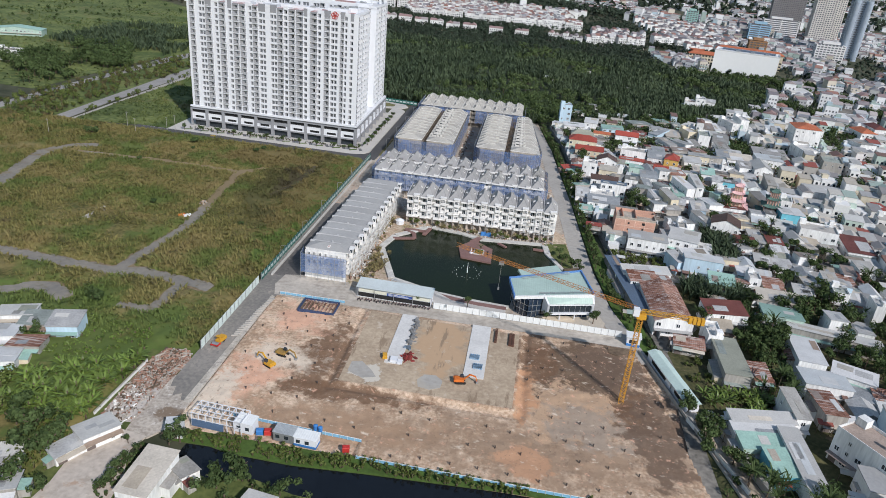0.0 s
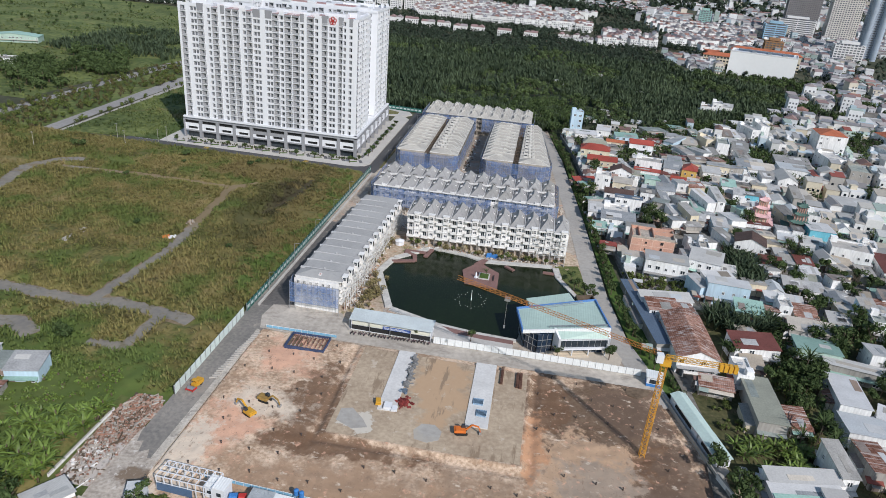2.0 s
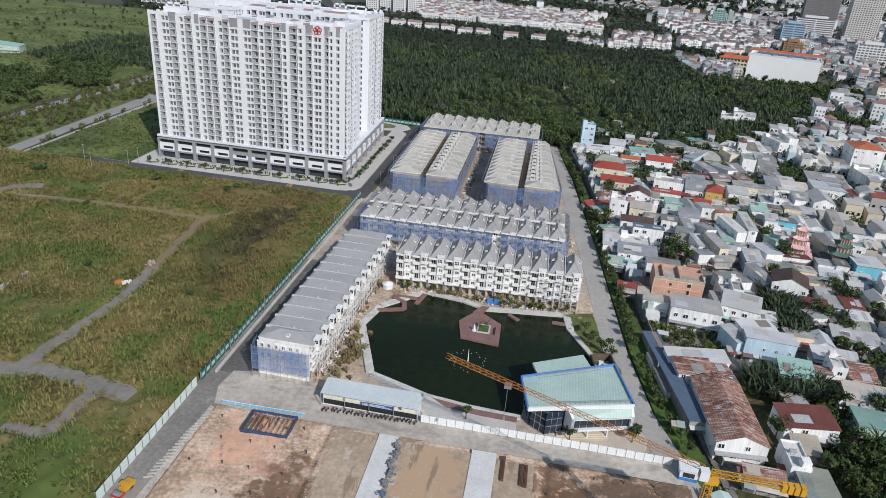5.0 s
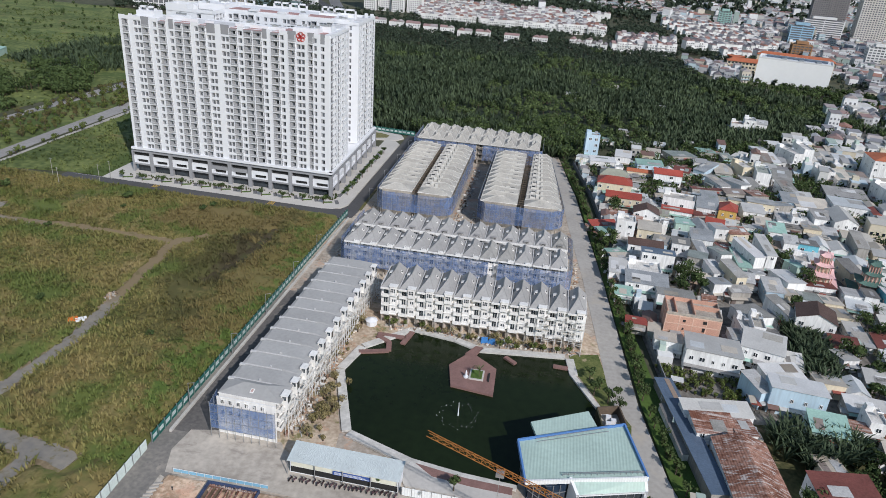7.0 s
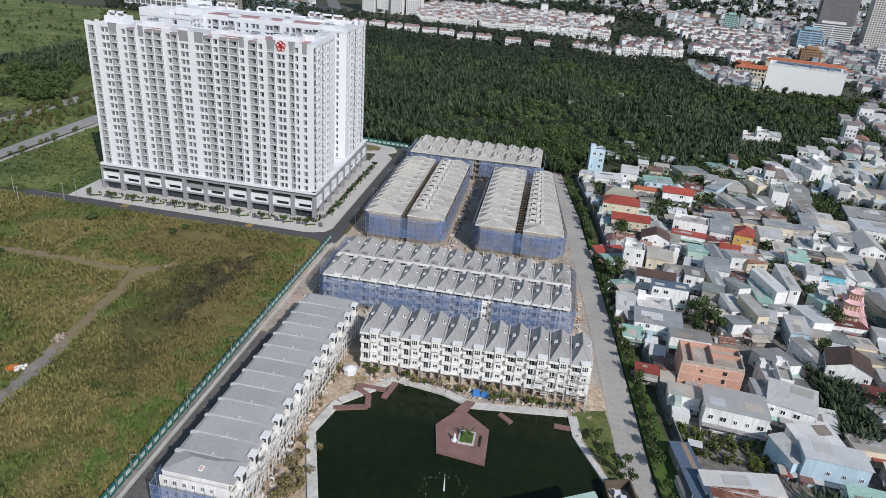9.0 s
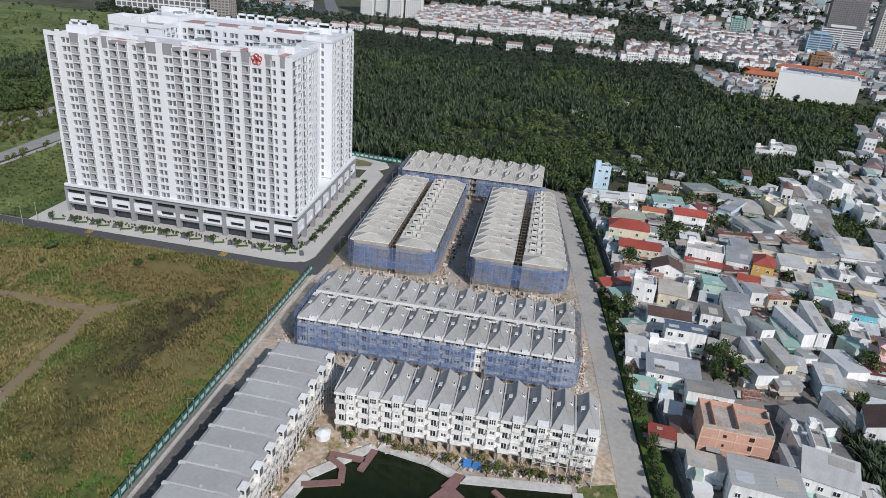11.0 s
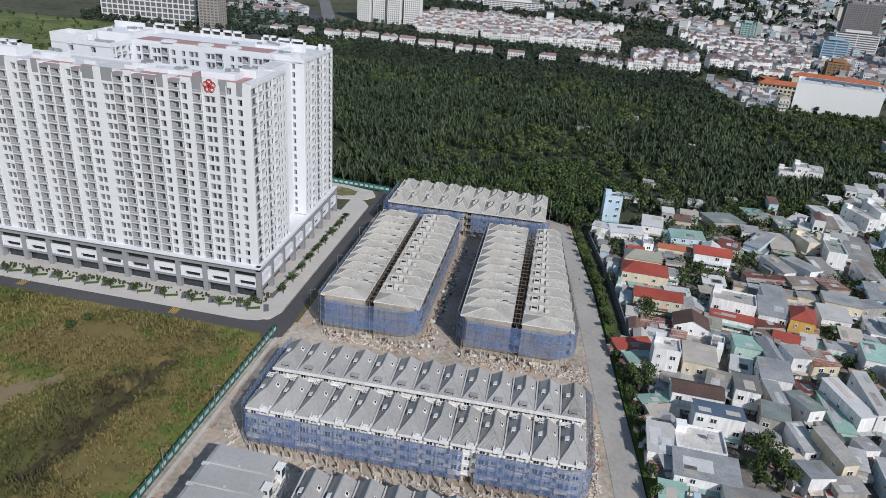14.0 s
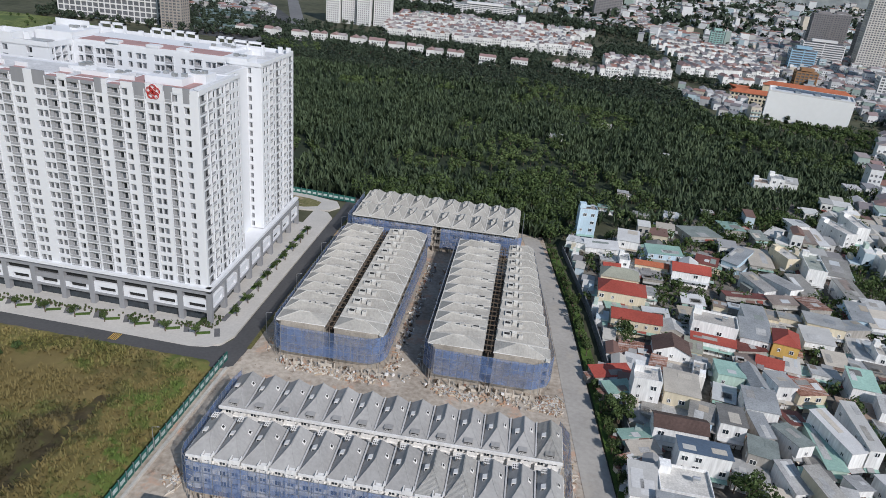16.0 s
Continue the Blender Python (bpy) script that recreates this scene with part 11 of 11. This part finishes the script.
crowd(-300, 2400, 2200, 4400, 34, 7, 22, lambda x, y: green(x, y, 180, 0.66) and seen(x, y), False)
tagged(part("horizon_city", g, [FARWALL, FARROOF, FARPANE]), "mass of city buildings towards the horizon, haze put into their tints", "houses", kind="stuff")
rs = np.random.RandomState(31)
x, y = scatter([(-300, 1080), (180, 1060), (210, 880), (340, 700), (600, 400), (900, 1500), (820, 1650), (-400, 1650)], 16, rs)
woods("city_trees", x, y, 2.2, 4.6, 12, 1.9, rs, "dark trees between the city houses", material=DARKLEAF)
x, y = scatter([(76, 1190), (164, 1190), (168, 1240), (160, 1340), (110, 1350), (76, 1250)], 7, rs)
woods("city_park", x, y, 3, 6, 60, 1.2, rs, "dark wooded park in the city", material=DARKLEAF)
x, y = scatter([(-420, 1520), (190, 1520), (200, 1750), (-420, 1750)], 15, rs)
woods("city_belt", x, y, 5, 9, 26, 3, rs, "dark belt of trees behind the terraces", material=DARKLEAF)
x, y = scatter([(-420, 1750), (2300, 1700), (2300, 4000), (-900, 4000)], 56, rs)
woods("horizon_trees", x, y, 8, 17, 12, 7, rs, "distant dark tree masses", material=DARKLEAF)
x, y = scatter([(-620, 1000), (-400, 1000), (-290, 1080), (-300, 1200), (-700, 1200)], 11, rs)
woods("west_city_trees", x, y, 3, 6, 50, 1.4, rs, "dark trees beyond the forest road", material=DARKLEAF)
x, y = scatter([(-390, 1020), (0, 1010), (150, 1020), (160, 1050), (0, 1075), (10, 1160), (-250, 1165), (-390, 1110)], 6.5, rs)
woods("terrace_trees", x, y, 2.2, 4.6, 28, 1.5, rs, "dark trees round the far villas", material=DARKLEAF)
x, y = scatter([(140, 1060), (215, 1000), (330, 1000), (360, 1100), (170, 1095)], 8, rs, lambda x, y: vnoise(x, y, 30) < 0.55)
woods("school_trees", x, y, 2.5, 5, 46, 1.2, rs, "dark trees round the school", material=DARKLEAF)


# towers and halls of the far city
def high_rise(x, y, w, d, h, rot, wallm, label, bay=4.0, fh=3.4, base=BASE):
    t_ = thing("high_rise", label, "high-rise", pose(x, y, base, 0, 0, rot), group="far towers")
    g = Geo()
    g.box(-w / 2 + 0.6, w / 2 - 0.6, -d / 2 + 0.6, d / 2 - 0.6, 0, h)
    part("core", g, FARPANE, t_)
    g = Geo()
    floors = int(h / fh)
    for k in range(floors + 1):
        z = k * fh
        g.box(-w / 2, w / 2, -d / 2, d / 2, z, z + 1.5)
    tagged(part("floor_band", g, wallm, t_), kind="stuff")
    g = Geo()
    n = max(2, int(w / bay))
    for i in range(n + 1):
        x0 = -w / 2 + (w - 1.3) * i / n
        g.box(x0, x0 + 1.3, -d / 2 - 0.1, -d / 2 + 1.0, 0, h + 1)
    m_ = max(2, int(d / bay))
    for i in range(m_ + 1):
        y0 = -d / 2 + (d - 1.3) * i / m_
        g.box(-w / 2 - 0.1, -w / 2 + 1.0, y0, y0 + 1.3, 0, h + 1)
        g.box(w / 2 - 1.0, w / 2 + 0.1, y0, y0 + 1.3, 0, h + 1)
    tagged(part("pier", g, wallm, t_), kind="stuff")
    g = Geo()
    g.box(-w * 0.3, w * 0.3, -d * 0.3, d * 0.3, h + 1.5, h + 5)
    part("plant_room", g, wallm, t_)
    return t_


GREYCONC = mat("far_grey_concrete", (0.24, 0.23, 0.235), 0.8, 0.1)
PALECONC = mat("far_pale_render", (0.58, 0.56, 0.53), 0.8, 0.08)
WHITECONC = mat("far_white_render", (0.66, 0.66, 0.66), 0.8, 0.06)
BLUEBLD = mat("far_blue_glass", (0.28, 0.45, 0.58), 0.3, 0.15, 0.05, 0.3)
high_rise(465, 1505, 32, 26, 75, -8, GREYCONC, "dark unfinished concrete tower")
high_rise(501, 1525, 30, 26, 76, -8, GREYCONC, "dark unfinished concrete tower")
high_rise(566, 1560, 30, 26, 66, -8, GREYCONC, "dark unfinished concrete tower")
high_rise(511, 1400, 38, 30, 106, -8, PALECONC, "tall pale residential tower")
high_rise(542, 1425, 20, 30, 102, -8, PALECONC, "tall pale residential tower")
high_rise(444, 1410, 62, 24, 36, -10, WHITECONC, "white office block with horizontal bands", 60)
blue_tower = high_rise(487, 1195, 26, 26, 90, -12, mat("far_blue_grey", (0.30, 0.35, 0.41), 0.6, 0.1), "slender blue-grey tower with rounded bays", 5)
for bx in (-8.5, 8.5):
    g = Geo()
    for k in range(26):
        g.cyl(bx, -13, k * 3.4, k * 3.4 + 1.3, 5.4, n=14)
    g.cyl(bx, -13, 0, 89, 4.9, n=14)
    tagged(part("rounded_bay", g, mat("far_blue_bay", (0.34, 0.40, 0.47), 0.5, 0.1), blue_tower), kind="stuff")
high_rise(430, 1118, 40, 18, 26, -8, WHITECONC, "white slab block of flats", 5)
high_rise(372, 1285, 34, 24, 33, -8, BLUEBLD, "pale blue glass office block", 30)
high_rise(336, 1150, 26, 20, 18, -8, mat("far_ochre", (0.30, 0.17, 0.09), 0.8, 0.15), "small ochre office block with dark windows", 5)
high_rise(640, 1250, 30, 22, 60, -8, BLUEBLD, "blue glass tower at the city edge", 5)
for tx, ty, tw, th in ((-323, 1280, 20, 78), (-300, 1290, 22, 84), (-276, 1284, 20, 80), (-250, 1298, 26, 86)):
    high_rise(tx, ty, tw, 24, th, 4, WHITECONC, "white residential tower beyond the forest", 2.9, 3.2)
high_rise(-545, 1050, 130, 22, 46, 3, WHITECONC, "long white apartment slab with blue-grey panes", 7.5, 6.4)
high_rise(-452, 1034, 26, 24, 52, 3, mat("far_raw_concrete", (0.34, 0.31, 0.285), 0.8, 0.15), "grey unfinished concrete block", 5)
# a dark market ground with low sheds, and the road that leads past it
sheet("market_ground", [(-540, 1090), (-426, 1010), (-262, 985), (-255, 1035), (-330, 1070), (-350, 1200), (-500, 1470), (-620, 1470)], BASE + 0.16, mat("market_asphalt", (0.055, 0.057, 0.062), 0.9, 0.4, 0.02, 0.2, col2=(0.10, 0.10, 0.105)), "dark asphalt ground of a market", "ground", 0.14)
sheet("far_avenue", [(-352, 960), (-338, 960), (-331, 1075), (-338, 1190), (-478, 1560), (-500, 1560), (-358, 1185), (-352, 1080)], BASE + 0.2, mat("avenue_asphalt", (0.17, 0.17, 0.175), 0.9, 0.2, 0.02, 0.2), "grey avenue leading past the market", "road", 0.16)
SHEDROOF = mat("market_shed_roofs", (1, 1, 1), 0.6, 0.2, 0.05, 0.5, palette=[(0.16, 0.19, 0.21), (0.23, 0.26, 0.28), (0.13, 0.18, 0.18), (0.34, 0.35, 0.36), (0.20, 0.20, 0.21)])
for k in range(46):
    u, v = rf.random(), rf.random()
    sx, sy = -425 + 62 * u - 95 * v, 1030 + 30 * u + 220 * v
    shed = thing("market_shed", "low market shed with grey-blue sheet roof", "shed", pose(sx, sy, BASE + 0.16, 0, 0, rf.uniform(-12, 20)), group="market sheds")
    g = Geo()
    w, d, h = rf.uniform(10, 24), rf.uniform(6, 11), rf.uniform(3.5, 5.5)
    g.box(-w / 2 + 0.4, w / 2 - 0.4, -d / 2 + 0.4, d / 2 - 0.4, 0, h)
    part("wall", g, GREYCONC, shed)
    g = Geo()
    g.solid([(-w / 2, -d / 2, h), (w / 2, -d / 2, h), (w / 2, d / 2, h), (-w / 2, d / 2, h)], [(-w / 2, -0.1, h + 1.6), (w / 2, -0.1, h + 1.6), (w / 2, 0.1, h + 1.6), (-w / 2, 0.1, h + 1.6)])
    part("roof", g, SHEDROOF, shed)
x, y = scatter([(-560, 1180), (-430, 1090), (-365, 1080), (-380, 1200), (-520, 1440), (-640, 1440)], 13, np.random.RandomState(57), lambda x, y: vnoise(x, y, 40) > 0.45)
woods("market_trees", x, y, 3, 6, 40, 1.5, np.random.RandomState(58), "dark trees round the market", material=DARKLEAF)
high_rise(-120, 1640, 120, 40, 22, 4, WHITECONC, "wide white building at the city edge", 8)
high_rise(140, 1900, 60, 30, 46, 4, GREYCONC, "grey block towards the horizon", 6)
high_rise(300, 1500, 22, 20, 30, -8, mat("far_mint", (0.30, 0.48, 0.44), 0.7, 0.1), "mint green office block among houses", 5)

# white hall and tiled school
hall = thing("white_hall", "large blank white hall with flat metal roof", "hall", pose(0, 0, BASE))
H4 = [(214, 893), (284, 872), (294, 905), (224, 926)]
g = Geo()
g.poly(H4, 0, 26)
part("wall", g, mat("hall_white", (0.80, 0.81, 0.81), 0.6, 0.03, 0.02, 0.3), hall)
g = Geo()
ins = [(217, 895), (282, 876), (290, 903), (226, 922)]
g.poly(ins, 26, 26.4)
part("roof", g, mat("hall_roof", (0.62, 0.65, 0.68), 0.5, 0.15, 0.05, 0.5), hall)
g = Geo()
g.poly([(226, 908), (284, 890.5), (288, 901.5), (229, 919.5)], 26.4, 27.8)
part("roof_panel", g, mat("dark_roof_panels", (0.10, 0.13, 0.18), 0.4, 0.2, 0.1, 1.0), hall, "dark blue-grey roof panels")
for a, b in zip(H4, H4[1:] + H4[:1]):
    g = Geo()
    n = Vector((b[1] - a[1], a[0] - b[0])).normalized() * 0.8
    g.poly([a, b, (b[0] - n.x, b[1] - n.y), (a[0] - n.x, a[1] - n.y)], 26, 27.4)
    part("parapet", g, WHITECONC, hall)
g = Geo()
for t in (0.25, 0.5, 0.75):
    q = Vector(ins[0]).lerp(Vector(ins[1]), t)
    g.rbox(q.x + 9, q.y + 9, 5, 16, 26.4, 27.4, -16)
part("roof_vent", g, STEEL, hall)


def school(x, y, w, d, h, rot):
    s = thing("school", "cream school wing with orange tiled hipped roof", "school", pose(x, y, BASE, 0, 0, rot), group="school wings")
    g = Geo()
    g.box(-w / 2, w / 2, -d / 2, d / 2, 0, h)
    part("wall", g, WALLS["cream"], s)
    for k in range(3):
        for i in range(int(w / 4)):
            q = Geo()
            q.box(-w / 2 + 1 + i * 4, -w / 2 + 3.4 + i * 4, -d / 2 - 0.1, -d / 2 + 0.1, k * 4 + 1.2, k * 4 + 3.2)
            part("window", q, GLASS, s)
    g = Geo()
    g.solid([(-w / 2 - 1, -d / 2 - 1, h), (w / 2 + 1, -d / 2 - 1, h), (w / 2 + 1, d / 2 + 1, h), (-w / 2 - 1, d / 2 + 1, h)],
            [(-w / 2 + d / 2, -0.1, h + 4), (w / 2 - d / 2, -0.1, h + 4), (w / 2 - d / 2, 0.1, h + 4), (-w / 2 + d / 2, 0.1, h + 4)])
    part("roof", g, ROOFS["orange"], s)


school(224, 962, 50, 12, 12, -10)
school(212, 984, 12, 34, 12, -10)
school(277, 974, 84, 13, 20, -16)
# west: green shed and white villa in the meadow
for x, y, w, d, h, r, wall, roof, lab in ((-505, 628, 46, 16, 6, 20, "mint", "mint", "long green-roofed shed in the meadow"), (-430, 520, 18, 12, 8, 10, "white", "flat", "white villa among the trees of the meadow")):
    town_house(w, d, h, wall, roof, "gable" if w > 20 else "flat", int(-x), pose(x, y, BASE, 0, 0, r), name="farm_building", label=lab, group="meadow buildings")
for x, y in ((75, 560), (58, 556), (38, 560), (52, 590), (96, 575), (30, 556), (100, 640), (90, 690), (55, 760), (15, 705)):
    town_house(6 + x % 4, 7, 3.4, "white" if int(x) % 2 else "grey", ("pale", "zinc", "mint")[int(x) % 3], "mono", int(x), pose(x, y, BASE + 0.12, 0, 0, -6), name="hut", label="small hut at the edge of the palm forest", group="forest huts")
